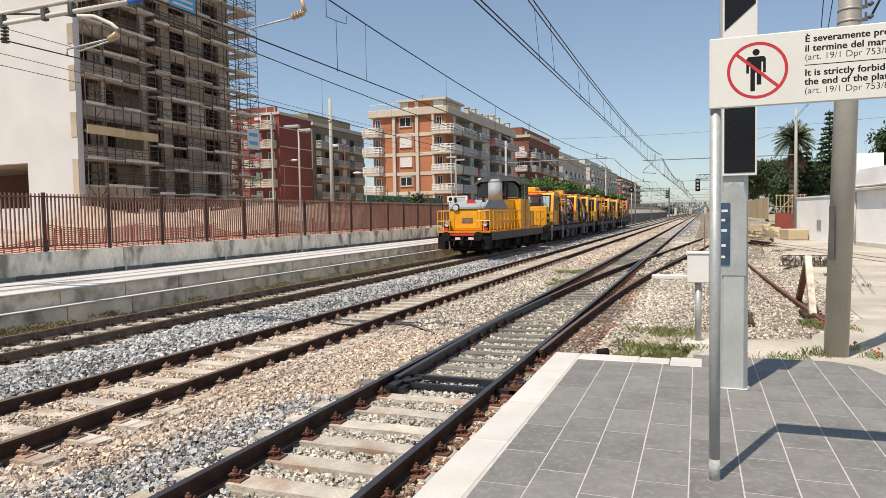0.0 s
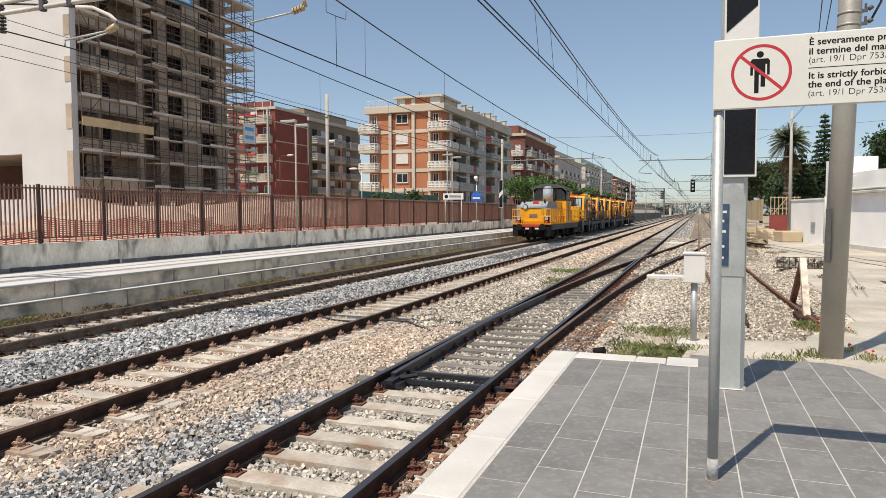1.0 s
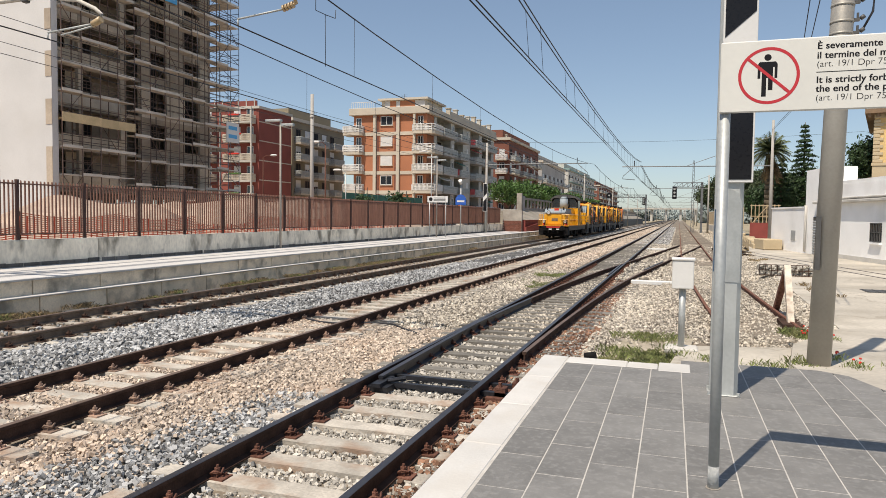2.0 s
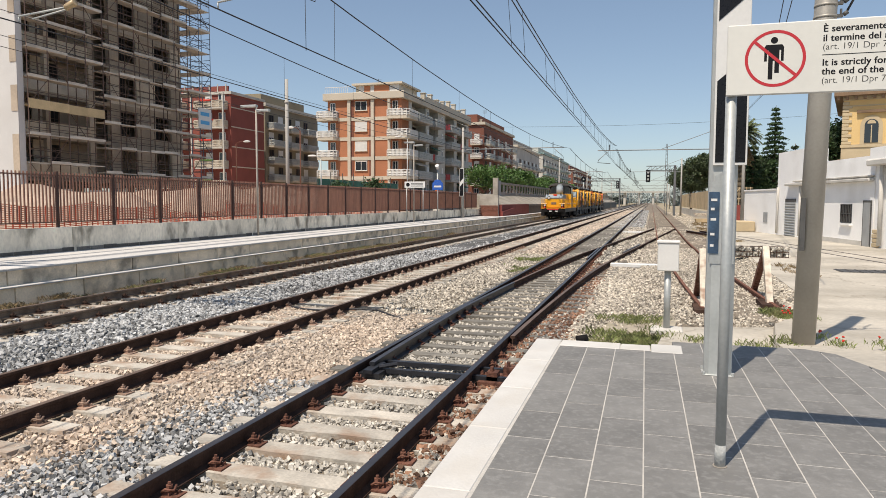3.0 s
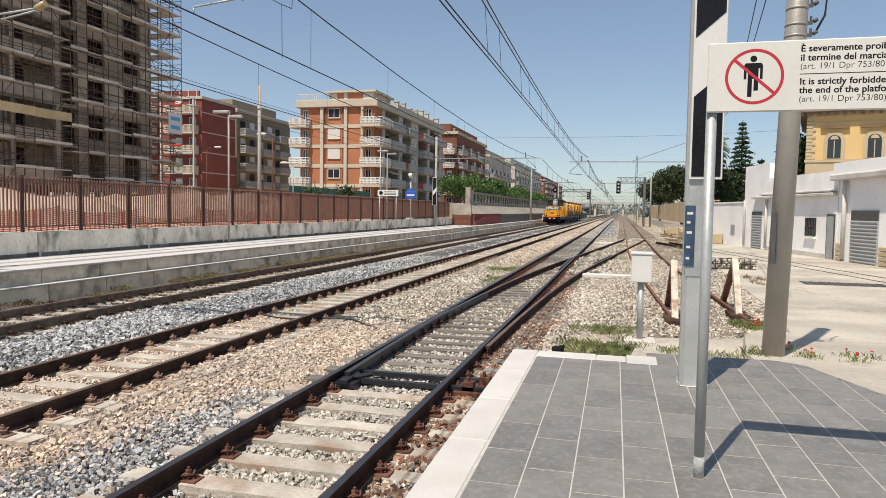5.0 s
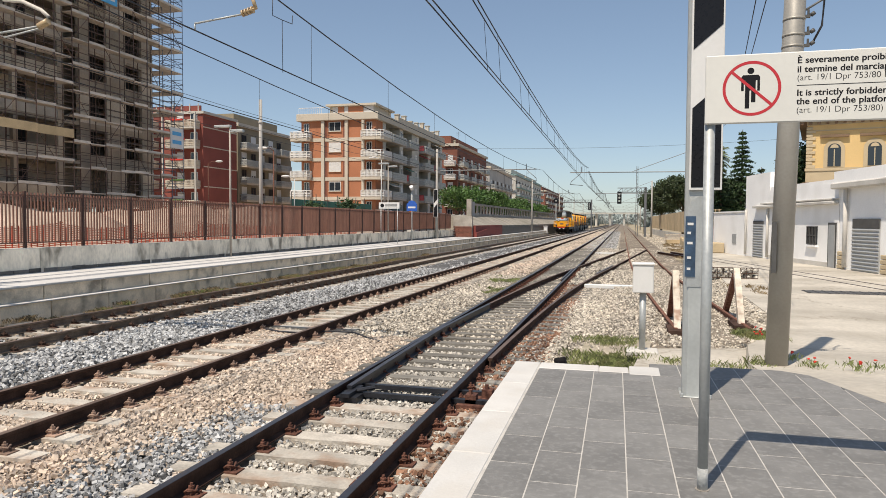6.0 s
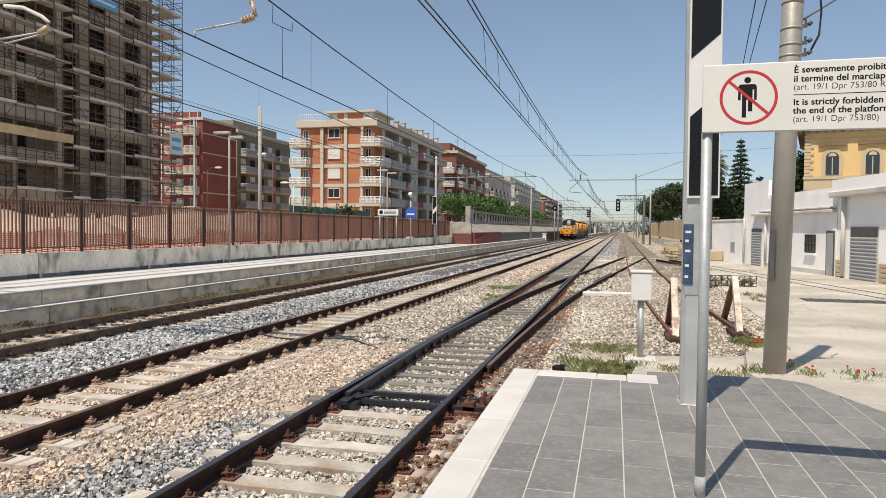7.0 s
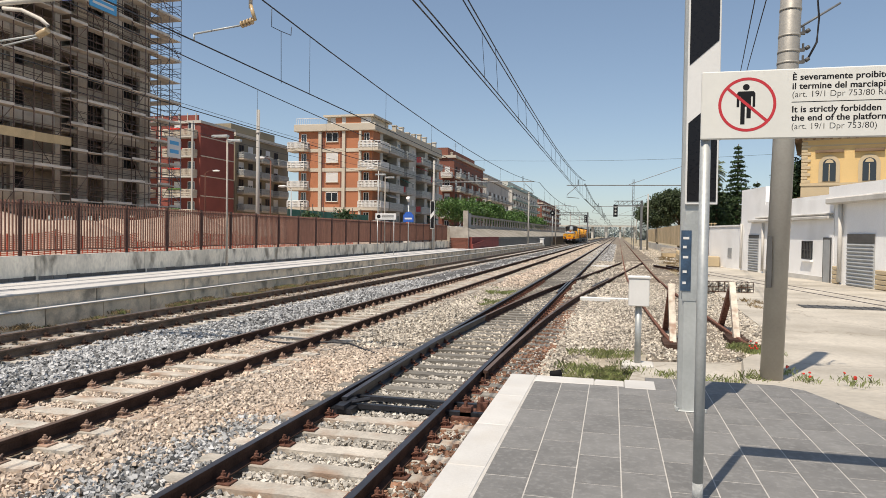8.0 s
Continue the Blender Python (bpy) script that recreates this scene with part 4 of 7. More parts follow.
# ---- brown fin fence ----
fence = thing("platform_fence", "tall brown steel fence of close upright fins on a wall", "fence")
FP, y, i = 2.3, -6.4, 0
post = slat = top = None
far_bm = bmesh.new()
count = 0
while y < 69:
    for k in range(1, 18):
        yy = y + k * FP / 18
        if yy < 9.5:
            continue
        if count < 300:
            m = pose(-14.45, yy, 0)
            if slat is None:
                bm = box(-0.028, -0.008, 1.47, 0.028, 0.008, 2.93)
                prism([(-0.029, 2.93), (0.029, 2.93), (0.018, 2.97), (-0.022, 2.975)], -0.007, 0.007, bm, axis="y")
                slat = part("slat", bm, "fence", fence, m=m)
            else:
                again(slat, m)
            count += 1
        else:
            box(-14.48, yy - 0.008, 1.47, -14.42, yy + 0.008, 2.95, far_bm)
    m = pose(-14.45, y, 0)
    if post is None:
        post = part("post", box(-0.045, -0.04, 1.28, 0.045, 0.04, 3.0, bevel=0.006), "fence_post", fence, "dark brown square post", m=m)
        top = part("rail", box(-0.02, 0.04, 1.44, 0.02, FP - 0.04, 1.48), "fence", fence, m=m)
        up = part("rail", box(-0.02, 0.04, 2.86, 0.02, FP - 0.04, 2.9), "fence", fence, m=m)
    else:
        for o in (post, top, up):
            again(o, m)
    y += FP
tagged(part("fence_infill", far_bm, "fence", fence), kind="stuff")

# ---- construction ground behind the fence ----
strip("site_ground", [(-80, -20), (-14.7, -20), (-14.7, 300), (-80, 300)], -0.42, 0.5, "mound", "bare pinkish building-site soil behind the fence", "ground")
net = thing("safety_net", "sagging red plastic safety netting along the building site", "net")
y = 8.0
while y < 46:
    bm = bmesh.new()
    top = 1.2 + 0.5 * abs(math.sin(y * 1.3))
    bands = int(top / 0.07)
    for j in range(bands):
        line = []
        for q in range(9):
            yy, u = y + 0.5 * q, j / bands
            zz = 0.5 + j * 0.07 - 0.2 * u * math.sin(q / 8 * math.pi)
            x = -16.4 + 0.12 * math.sin(yy * 1.9) + 0.1 * u
            line.append((bm.verts.new((x, yy, zz)), bm.verts.new((x, yy, zz + 0.028))))
        for (p0, p1), (q0, q1) in zip(line, line[1:]):
            bm.faces.new((p0, q0, q1, p1))
    for q in range(17):
        yy = y + 0.25 * q
        box(-16.41, yy - 0.02, 0.5, -16.39, yy + 0.02, 0.45 + top * 0.9, bm)
    ob = part("net_panel", bm, "net_red", net)
    so = ob.modifiers.new("thick", "SOLIDIFY")
    so.thickness = 0.008
    part("stake", tube((-16.4, y, 0.3), (-16.4, y, 2.1), 0.02, 6), "rust", net)
    y += 4.0
for k, (x, y, r, h) in enumerate(((-24, 26, 5.5, 2.1), (-22.5, 34, 5.5, 2.3), (-27, 20, 6, 1.3), (-23, 43, 6, 2.4), (-23, 53, 6, 2.3))):
    bm = bmesh.new()
    bmesh.ops.create_icosphere(bm, subdivisions=4, radius=1)
    for v in bm.verts:
        v.co = Vector((v.co.x * r, v.co.y * r, max(v.co.z, -0.05) * h * (1 + 0.35 * noise.noise(v.co * 2.3 + Vector((k, 0, 0))))))
    tagged(part("earth_mound", bm, "mound", m=pose(x, y, 0.45)), "heap of pale excavated earth on the building site", "earth mound", kind="stuff")

# ---- platform furniture across the tracks ----
lamp = thing("platform_lamp", "tall thin grey platform lamp post with flat head", "lamp post", pose(-14.05, 27.15, 0.55))
part("pole", tube((0, 0, 0), (0, 0, 5.8), 0.05, 10, r2=0.04), "old_concrete", lamp, "brownish grey pole")
part("head", box(-0.75, -0.1, 5.72, 0.05, 0.1, 5.83, bevel=0.02), "galv", lamp, "flat grey lamp head")
part("arm", box(0.04, -0.09, 5.5, 0.68, 0.09, 5.62, bevel=0.02), "galv", lamp)
lamp2 = copy_thing(lamp, pose(-13.6, 47.2, 0.55))
lb = thing("platform_end_sign", "white platform-end sign on two thin posts", "sign", pose(-13.35, 46.7, 0.55))
for x in (-0.62, 0.62):
    part("post", tube((x, 0, 0), (x, 0, 2.55), 0.03, 8), "galv", lb)
part("panel", box(-0.78, -0.03, 2.5, 0.78, 0.0, 2.95, bevel=0.01), "white", lb, "white panel")
bm = bmesh.new()
disc(-0.52, 2.73, 0.14, -0.033, bm)
part("symbol", bm, "text_black", lb, "small dark round symbol")
for z in (2.8, 2.7, 2.61):
    part("text_bar", box(-0.3, -0.034, z, 0.6, -0.03, z + 0.04), "frame_grey", lb)
ns = thing("station_name_sign", "blue station name board with arched top on a pole", "sign", pose(-13.9, 54.0, 0.55))
part("pole", tube((0, 0, 0), (0, 0, 4.2), 0.05, 10), "galv", ns)
bm = box(-0.45, -0.06, 2.45, 0.45, 0.0, 3.05, bevel=0.02)
prism([(-0.4, 3.05), (0.4, 3.05), (0.25, 3.25), (0, 3.32), (-0.25, 3.25)], -0.05, -0.01, bm, axis="y")
part("board", bm, "blue", ns, "deep blue enamel board")
part("text_bar", box(-0.32, -0.066, 2.68, 0.32, -0.062, 2.82), "white", ns)
part("lamp_head", tube((0, 0, 4.2), (0, -0.25, 4.45), 0.12, 10, r2=0.16), "white", ns, "white lamp head")
sg = thing("striped_signal_board", "tall black-and-white striped board on a steel post", "sign", pose(-14.1, 62.32, 0.55))
part("pole", tube((0, 0, 0), (0, 0, 4.7), 0.05, 10), "galv_light", sg, "grey steel post")
part("board", box(-0.2, -0.16, 2.0, 0.2, -0.12, 4.6), "white", sg)
for p in ([(-0.17, 2.04), (0.17, 2.04), (0.17, 3.3), (-0.17, 2.9)], [(-0.17, 3.3), (0.17, 3.7), (0.17, 4.56), (-0.17, 4.56)]):
    part("black_stripe", prism(p, -0.166, -0.162, axis="y"), "black", sg)
cone = thing("traffic_cone", "small orange cone standing on the fence wall", "cone", pose(-15.2, 58, 2.7))
bm = tube((0, 0, 0), (0, 0, 0.75), 0.26, 12, r2=0.05)
part("cone_body", bm, "orange", cone)
part("base", box(-0.3, -0.3, -2.3, 0.3, 0.3, 0.02), "concrete", cone, "concrete block under the cone")


# ---- apartment buildings ----
def window_at(parent, cx, y, z0, w, h, state, face="y", name="window"):
    """A window in a wall that faces -y (face 'y') or +x (face 'x'): frame, sill, and pane, shutter or near-black sheet
    for an unlit room.
    """
    key = (round(w, 2), round(h, 2), state)
    m = pose(cx, y, z0) if face == "y" else pose(cx, y, z0, 0, 0, 90)
    if key in WINDOWS:
        src = WINDOWS[key]
        made = copy_thing(src, m)
        made.parent = parent
        return made
    fr = bmesh.new()
    for x0, x1, a, b in ((-w / 2, -w / 2 + 0.08, 0, h), (w / 2 - 0.08, w / 2, 0, h), (-w / 2, w / 2, h - 0.08, h), (-w / 2, w / 2, 0, 0.08), (-0.04, 0.04, 0, h)):
        box(x0, -0.06, a, x1, 0.03, b, fr)
    win = part(name, fr, "white" if state != "dark" else "pipe", parent, m=m)
    part("sill", box(-w / 2 - 0.1, -0.14, -0.08, w / 2 + 0.1, 0.05, -0.005), "band", win)
    # state 'dark' paints the room's shade as a near-black pane
    part("pane", box(-w / 2 + 0.02, -0.01, 0.02, w / 2 - 0.02, 0.02, h - 0.02), "window" if state != "dark" else "dark", win)
    if state == "shut":
        n = int(h / 0.12)
        edge = [(-0.015, 0.02)]
        for i in range(n):
            edge += [(-0.052, 0.02 + (i + 0.1) * (h - 0.04) / n), (-0.052, 0.02 + (i + 0.8) * (h - 0.04) / n), (-0.03, 0.02 + (i + 0.9) * (h - 0.04) / n)]
        edge.append((-0.015, h - 0.02))
        bm = prism(edge[::-1], -w / 2 + 0.05, w / 2 - 0.05, axis="x")
        part("roller_shutter", bm, "white", win, "closed white roller shutter")
    elif state == "half":
        part("roller_shutter", box(-w / 2 + 0.05, -0.05, h * 0.55, w / 2 - 0.05, -0.02, h - 0.02), "white", win, "half-lowered shutter")
    WINDOWS[key] = win
    return win


WINDOWS = {}


def balcony(parent, x0, x1, y0, y1, z, mat="band", rail_mat="white", solid=False, round_front=False, laundry=False):
    """Slab with fascia and a railing of posts, top rail and bars on the open sides."""
    cx, cy = (x0 + x1) / 2, (y0 + y1) / 2
    slab = bmesh.new()
    if round_front:
        pts = [(x0, y1), (x0, y0 + 0.6), (x0 + 0.35, y0 + 0.15), (x0 + 0.9, y0), (x1 - 0.9, y0), (x1 - 0.35, y0 + 0.15), (x1, y0 + 0.6), (x1, y1)]
    else:
        pts = [(x0, y0), (x1, y0), (x1, y1), (x0, y1)]
    prism(pts, z - 0.45 if round_front else z - 0.28, z, slab)
    b = part("balcony", slab, mat, parent)
    bars = bmesh.new()
    line = pts if round_front else [(x0, y1), (x0, y0), (x1, y0), (x1, y1)]
    for (ax, ay), (bx, by) in zip(line, line[1:]):
        d = math.hypot(bx - ax, by - ay)
        n = max(1, int(d / 0.2))
        if d < 0.75:
            n = max(1, int(d / 0.3))
        for i in range(n + 1 if (bx, by) == line[-1] else n):
            px, py = ax + (bx - ax) * i / n, ay + (by - ay) * i / n
            box(px - 0.05, py - 0.05, z, px + 0.05, py + 0.05, z + 0.95, bars)
        for h0, h1 in ((0.9, 1.02), (0.45, 0.5), (0.12, 0.18)):
            tube((ax, ay, z + (h0 + h1) / 2), (bx, by, z + (h0 + h1) / 2), 0.06, 4, bars)
    part("railing", bars, rail_mat, b, "painted railing")
    if solid:
        inner = [(cx + (px - cx) * 0.985, cy + (py - cy) * 0.985) for px, py in pts]
        part("parapet", prism(inner, z + 0.004, z + 0.78), "pale_wall", b, "pale solid parapet")
    if laundry:
        part("laundry", box(cx - 0.4, y0 - 0.08, z + 0.1, cx + 0.5, y0 - 0.05, z + 1.1), "cloth", b, "washing hung over the railing")
    return b


def rooftop(parent, x0, x1, y0, y1, z, n, mat="band"):
    for i in range(n):
        x, y = random.uniform(x0, x1), random.uniform(y0, y1)
        h = random.uniform(0.9, 1.8)
        b = box(x - 0.3, y - 0.3, z, x + 0.3, y + 0.3, z + h)
        box(x - 0.4, y - 0.4, z + h, x + 0.4, y + 0.4, z + h + 0.12, b)
        part("chimney", b, mat, parent)
        if i % 2:
            b = tube((x + 1, y, z), (x + 1, y, z + 3.2), 0.03, 5)
            for k in range(4):
                tube((x + 0.5, y, z + 2.4 + k * 0.22), (x + 1.5, y, z + 2.4 + k * 0.22), 0.015, 4, b)
            part("aerial", b, "frame_grey", parent, "thin television aerial")


# orange brick block
ob_ = thing("orange_apartment_block", "five-storey orange brick apartment block with rounded cream balconies", "building")
AX, BX, AY, BY = -46.4, -34.0, 100.0, 140.0
part("wall", box(AX, AY + 3.2, -0.4, BX - 1.6, BY, 17.75), "grey_wall", ob_, "greyish plaster wall")
part("front_wall", box(AX, AY, -0.4, BX, AY + 3.199, 17.75), "brick_orange", ob_, "orange brick wall")
for y0, y1 in ((3.2, 4.5), (11.5, 13.5), (18.5, 23), (29, 31), (38, 40)):
    part("side_pier", box(BX - 1.599, AY + y0, -0.4, BX + 0.1, AY + y1, 17.74), "pale_wall", ob_, "pale plaster pier between the loggias")
roof = part("roof", box(AX - 0.6, AY - 0.6, 17.75, BX + 0.6, BY + 0.4, 18.85, bevel=0.05), "band", ob_, "cream concrete roof slab")
part("attic", box(-42.0, AY + 1.0, 18.85, -34.6, AY + 9, 20.1), "band", roof)
for x0, x1 in ((-40.55, -39.55), (-38.85, -36.35)):
    part("attic_brick", box(x0, AY + 0.95, 19.0, x1, AY + 0.998, 20.0), "brick_orange", roof, "orange brick panel")
part("attic_roof", box(-42.5, AY + 0.5, 20.1, -34.1, AY + 9.5, 20.4), "band", roof)
part("rear_attic", box(-43.0, AY + 14, 18.85, -36.8, BY - 3, 20.4), "pale_wall", roof, "pale roof storey set back")
part("side_parapet", box(BX + 0.25, AY + 9.6, 18.85, BX + 0.5, BY + 0.3, 19.5), "band", roof)
for k in range(8):
    h = random.uniform(0.9, 1.7)
    part("chimney", box(BX - 0.5, AY + 10.5 + k * 3.7, 18.85, BX + 0.2, AY + 11.3 + k * 3.7, 18.95 + h), "pale_wall" if k % 2 else "band", roof)
    part("chimney_cap", box(BX - 0.6, AY + 10.4 + k * 3.7, 18.95 + h, BX + 0.3, AY + 11.4 + k * 3.7, 19.07 + h), "band", roof)
for x0, x1 in ((-41.4, -40.6), (-39.5, -38.9), (-36.3, -34.7)):
    part("attic_panel", box(x0, AY + 0.93, 18.9, x1, AY + 0.999, 20.05), "plaster_cream", roof)
rooftop(ob_, AX + 1, BX - 1, AY + 2, BY - 2, 18.85, 7)
for i in range(12):
    part("railing_post", box(AX - 0.3 + i * 0.35, AY - 0.3, 18.85, AX - 0.26 + i * 0.35, AY - 0.26, 19.8), "white", roof)
part("railing_bar", tube((AX - 0.3, AY - 0.28, 19.8), (AX + 4, AY - 0.28, 19.8), 0.05, 5), "white", roof)
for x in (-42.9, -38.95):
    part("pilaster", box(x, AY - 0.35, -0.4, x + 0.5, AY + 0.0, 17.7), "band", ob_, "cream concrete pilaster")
    # dark strip puts the pilaster's shadow into the facade colour
    part("brick_strip", box(x + (0.52 if x < -40 else -0.4), AY - 0.06, -0.4, x + (0.9 if x < -40 else -0.02), AY, 17.7), "brick_dark", ob_, "dark strip painted as shade beside the pilaster")
SLABS = [2.75, 5.8, 8.85, 11.9, 14.95]
for k, z in enumerate(SLABS):
    for x0, x1 in ((-44.6, -42.95), (-42.35, -39.0), (-38.4, -36.2)):
        part("floor_band", box(x0, AY - 0.1, z - 0.42, x1, AY - 0.002, z + 0.12), "band", ob_, "cream concrete floor band")
    window_at(ob_, -40.7, AY - 0.03, z + 1.0 if k < 4 else z + 1.15, 2.0, 1.45, ("half", "open", "shut", "shut", "open")[k])
    if k < 4:
        part("spandrel", box(-41.75, AY - 0.05, z + 2.5, -39.65, AY - 0.002, z + 2.62), "band", ob_)
    balcony(ob_, -48.0, -44.6, AY - 1.3, AY + 1.6, z + 0.1, round_front=True, solid=True)
    balcony(ob_, -36.1, -32.4, AY - 1.3, AY + 3.0, z + 0.1, round_front=True, solid=True)
    window_at(ob_, -45.5, AY - 0.02, z + 0.15, 0.9, 2.3, "open")
    window_at(ob_, -35.0, AY - 0.02, z + 0.15, 0.9, 2.3, "open")
    part("balcony_column", box(-35.95, AY - 0.9, z + 0.1, -35.6, AY - 0.5, z + 2.65), "band", ob_)
    for j, (y0, y1) in enumerate(((104.5, 111.5), (113.5, 118.5), (123, 129), (131, 138))):
        part("loggia_floor", box(BX - 1.598, AY + y0 - 99.99, z - 0.2, BX - 0.1, AY + y1 - 100.01, z + 0.1), "band", ob_)
        if (j * 3 + k) % 4 == 1:
            part("awning", prism([(BX - 0.2, z + 2.7), (BX + 1.2, z + 2.05), (BX + 1.2, z + 1.95), (BX - 0.2, z + 2.6)], AY + y0 - 99.6, AY + y1 - 101.5, axis="y"), ("tarp", "pale_wall", "cloth")[(j + k) % 3], ob_, "cloth awning over a balcony")
        balcony(ob_, BX - 0.1, BX + 1.35, AY + y0 - 100, AY + y1 - 100, z + 0.1, "grey_wall", "galv_light", laundry=(j + k) % 3 == 0)
        for yy in (y0 + 1.2, y1 - 1.2):
            window_at(ob_, BX - 1.58, AY + yy - 100, z + 0.2, 1.6, 2.3, ("dark", "dark", "open", "half")[(j * 2 + k + int(yy)) % 4], "x")
    for yy in (112.5, 121):
        window_at(ob_, BX + 0.13, AY + yy - 100, z + 1.0, 1.0, 1.3, "shut" if k % 2 else "open", "x")

# dark red block
rb = thing("dark_red_apartment_block", "dark red apartment block with pale balconies and flower pots", "building")
RX, RY = -60.0, 94.0
part("wall", box(RX - 14, RY, -0.4, RX, RY + 9.5, 18.6), "brick_red", rb, "dark red plaster wall")
part("roof", box(RX - 14.2, RY - 0.2, 18.6, RX + 0.2, RY + 9.7, 19.0), "pale_wall", rb)
part("roof_terrace", box(RX - 13, RY + 0.2, 19.0, RX - 0.6, RY + 0.5, 19.9), "brick_red", rb, "dark red parapet of the roof terrace")
for q in range(9):
    part("terrace_post", box(RX - 13 + q * 1.5, RY + 0.1, 19.0, RX - 12.85 + q * 1.5, RY + 0.19, 20.2), "pale_wall", rb)
for z in (4.2, 7.3, 10.4, 13.5, 16.5):
    part("floor_line", box(RX - 0.02, RY + 0.02, z, RX + 0.04, RY + 9.5, z + 0.16), "band", rb)
    balcony(rb, RX - 5.6, RX - 0.6, RY - 1.6, RY, z, "pale_wall", "band")
    part("flower_box", box(RX - 4.6, RY - 1.75, z + 0.9, RX - 2.6 + 0.3 * (z % 2), RY - 1.5, z + 1.15, bevel=0.05), "poppy" if z > 9 else "leaf", rb, "planted flower box on the railing")
    balcony(rb, RX - 13, RX - 8, RY - 1.6, RY, z, "pale_wall", "band")
    for x in (-1.6, -4.0, -9.5, -11.5):
        window_at(rb, RX + x, RY - 0.02, z + 0.1, 1.2, 2.2, "half" if x < -3 else "open")
for x in (-0.45, -6.2):
    part("pilaster", box(RX + x - 0.08, RY - 1.6, -0.4, RX + x + 0.12, RY - 1.35, 18.7), "pale_wall", rb)


def block(name, label, x0, x1, y0, y1, top, wall, bal, front_windows, side_step, storey=3.05, zb=2.7, side_bal=True, front_bal=False):
    th = thing(name, label, "building")
    part("wall", box(x0, y0, -0.4, x1, y1, top), wall, th)
    part("roof", box(x0 - 0.4, y0 - 0.4, top, x1 + 0.4, y1 + 0.4, top + 0.6), bal, th)
    part("attic", box(x0 + 1.5, y0 + 2, top + 0.6, x1 - 2, y1 - 2, top + 2.6), wall, th)
    rooftop(th, x0 + 1, x1 - 1, y0 + 1, y1 - 1, top + 0.6, 4)
    z, k = zb, 0
    while z + 2.6 < top:
        for i in range(front_windows):
            xx = x1 - 1.6 - i * 3.0
            window_at(th, xx, y0 - 0.02, z + 0.9, 1.2, 1.4, ("open", "shut", "half")[(i + k) % 3])
            if front_bal and i % 2 == 0:
                balcony(th, xx - 1.2, xx + 1.3, y0 - 1.2, y0, z, bal, "white")
        yy, j = y0 + 2.0, 0
        while yy + side_step * 0.8 < y1:
            if side_bal and j % 2 == 0:
                balcony(th, x1 - 0.05, x1 + 1.3, yy - 1.2, yy + side_step * 0.9, z, bal, "galv_light")
            window_at(th, x1 + 0.02, yy, z + 0.3, 1.6, 2.1, ("dark", "shut", "dark", "half")[(j + k) % 4], "x")
            yy += side_step
            j += 1
        z += storey
        k += 1
    return th


block("khaki_apartment_block", "drab khaki apartment block with dark balconies", -76, -62.5, 108, 128, 18.6, "khaki", "band", 2, 3.2)
block("brown_apartment_block", "brown brick apartment block with cream balconies", -46, -33.5, 152, 186, 19.2, "brick_dark", "band", 3, 4.5, front_bal=True)
block("grey_apartment_block", "grey plastered apartment block with balconies", -46, -34, 194, 235, 17.4, "grey_wall", "band", 2, 3.6)
block("teal_apartment_block", "pale apartment block with teal glazed bays", -48, -35, 250, 330, 19.0, "pale_wall", "teal", 3, 4)
block("distant_red_block", "distant reddish apartment block", -50, -36, 360, 470, 18.0, "brick_dark", "band", 3, 7)

# concrete frame under construction, with scaffold
cf = thing("unfinished_building", "unfinished multi-storey concrete building with a white end wall", "building")
CX, CY0, CY1 = -39.6, 36.9, 55.4
TOP, ST = 32.0, 3.1
ew = part("end_wall", box(-43.3, CY0 - 0.2, 0.3, -38.3, CY0 + 0.3, TOP), "plaster_cream", cf, "smooth white plastered end wall")
part("end_wall_upper", box(-72, CY0 - 0.2, 6.5, -43.3, CY0 + 0.3, TOP), "plaster_cream", cf)
part("passage_wall", box(-60, CY0 + 8.6, 0.3, -42.4, CY0 + 8.8, 6.7), "maroon", cf, "dark reddish-brown wall deep in the passage")
part("low_wall", box(-60, CY0 - 0.1, 0.3, -43.3, CY0 + 0.2, 3.2), "plaster_cream", cf, "low pale wall across the passage")
part("passage_ceiling", box(-60, CY0 + 0.3, 6.5, -42.4, CY0 + 8.6, 6.7), "raw_concrete", cf)
# raised grey boards added in place of recessed balcony reveals
for z0, z1 in ((3.9, 6.6), (8.15, 9.9), (11.45, 13.2), (14.7, 16.1), (18.0, 19.5), (21.2, 22.8)):
    part("grey_panel", box(-38.85, CY0 - 0.24, z0, -38.29, CY0 - 0.202, z1), "raw_concrete", ew, "grey board standing in for a recessed balcony reveal")
part("back_wall", box(CX - 13, CY0 + 0.3, 6.7, CX - 2.4, CY1 - 0.3, TOP), "raw_concrete", cf, "raw concrete core")
part("ground_wall", box(CX - 2.8, CY0 + 0.3, 0.3, CX - 2.4, CY0 + 8.8, 6.7), "raw_concrete", cf, "raw concrete wall of the lower storeys")
part("first_floor_wall", box(CX - 2.8, CY0 + 8.8, 3.6, CX - 2.4, CY1 - 0.3, 6.7), "raw_concrete", cf)
part("first_floor_slab", box(CX - 13, CY0 + 8.8, 3.3, CX - 2.4, CY1 - 0.3, 3.58), "raw_concrete", cf)
for cy in (11.5, 17.6):
    for cx in (-5.5, -9.5):
        part("column", box(CX + cx, CY0 + cy, 0.3, CX + cx + 0.4, CY0 + cy + 0.4, 3.3), "raw_concrete", cf, "bare concrete column")
part("side_wall", box(CX - 13, CY1 - 0.3, 3.6, CX - 0.36, CY1, TOP), "raw_concrete", cf, "raw concrete side wall")
LOG = [(0.5, 3.3), (3.7, 7.4)]
WIN = [(10.7, 12.7), (15.0, 17.1)]
z, k = 0.74, 0
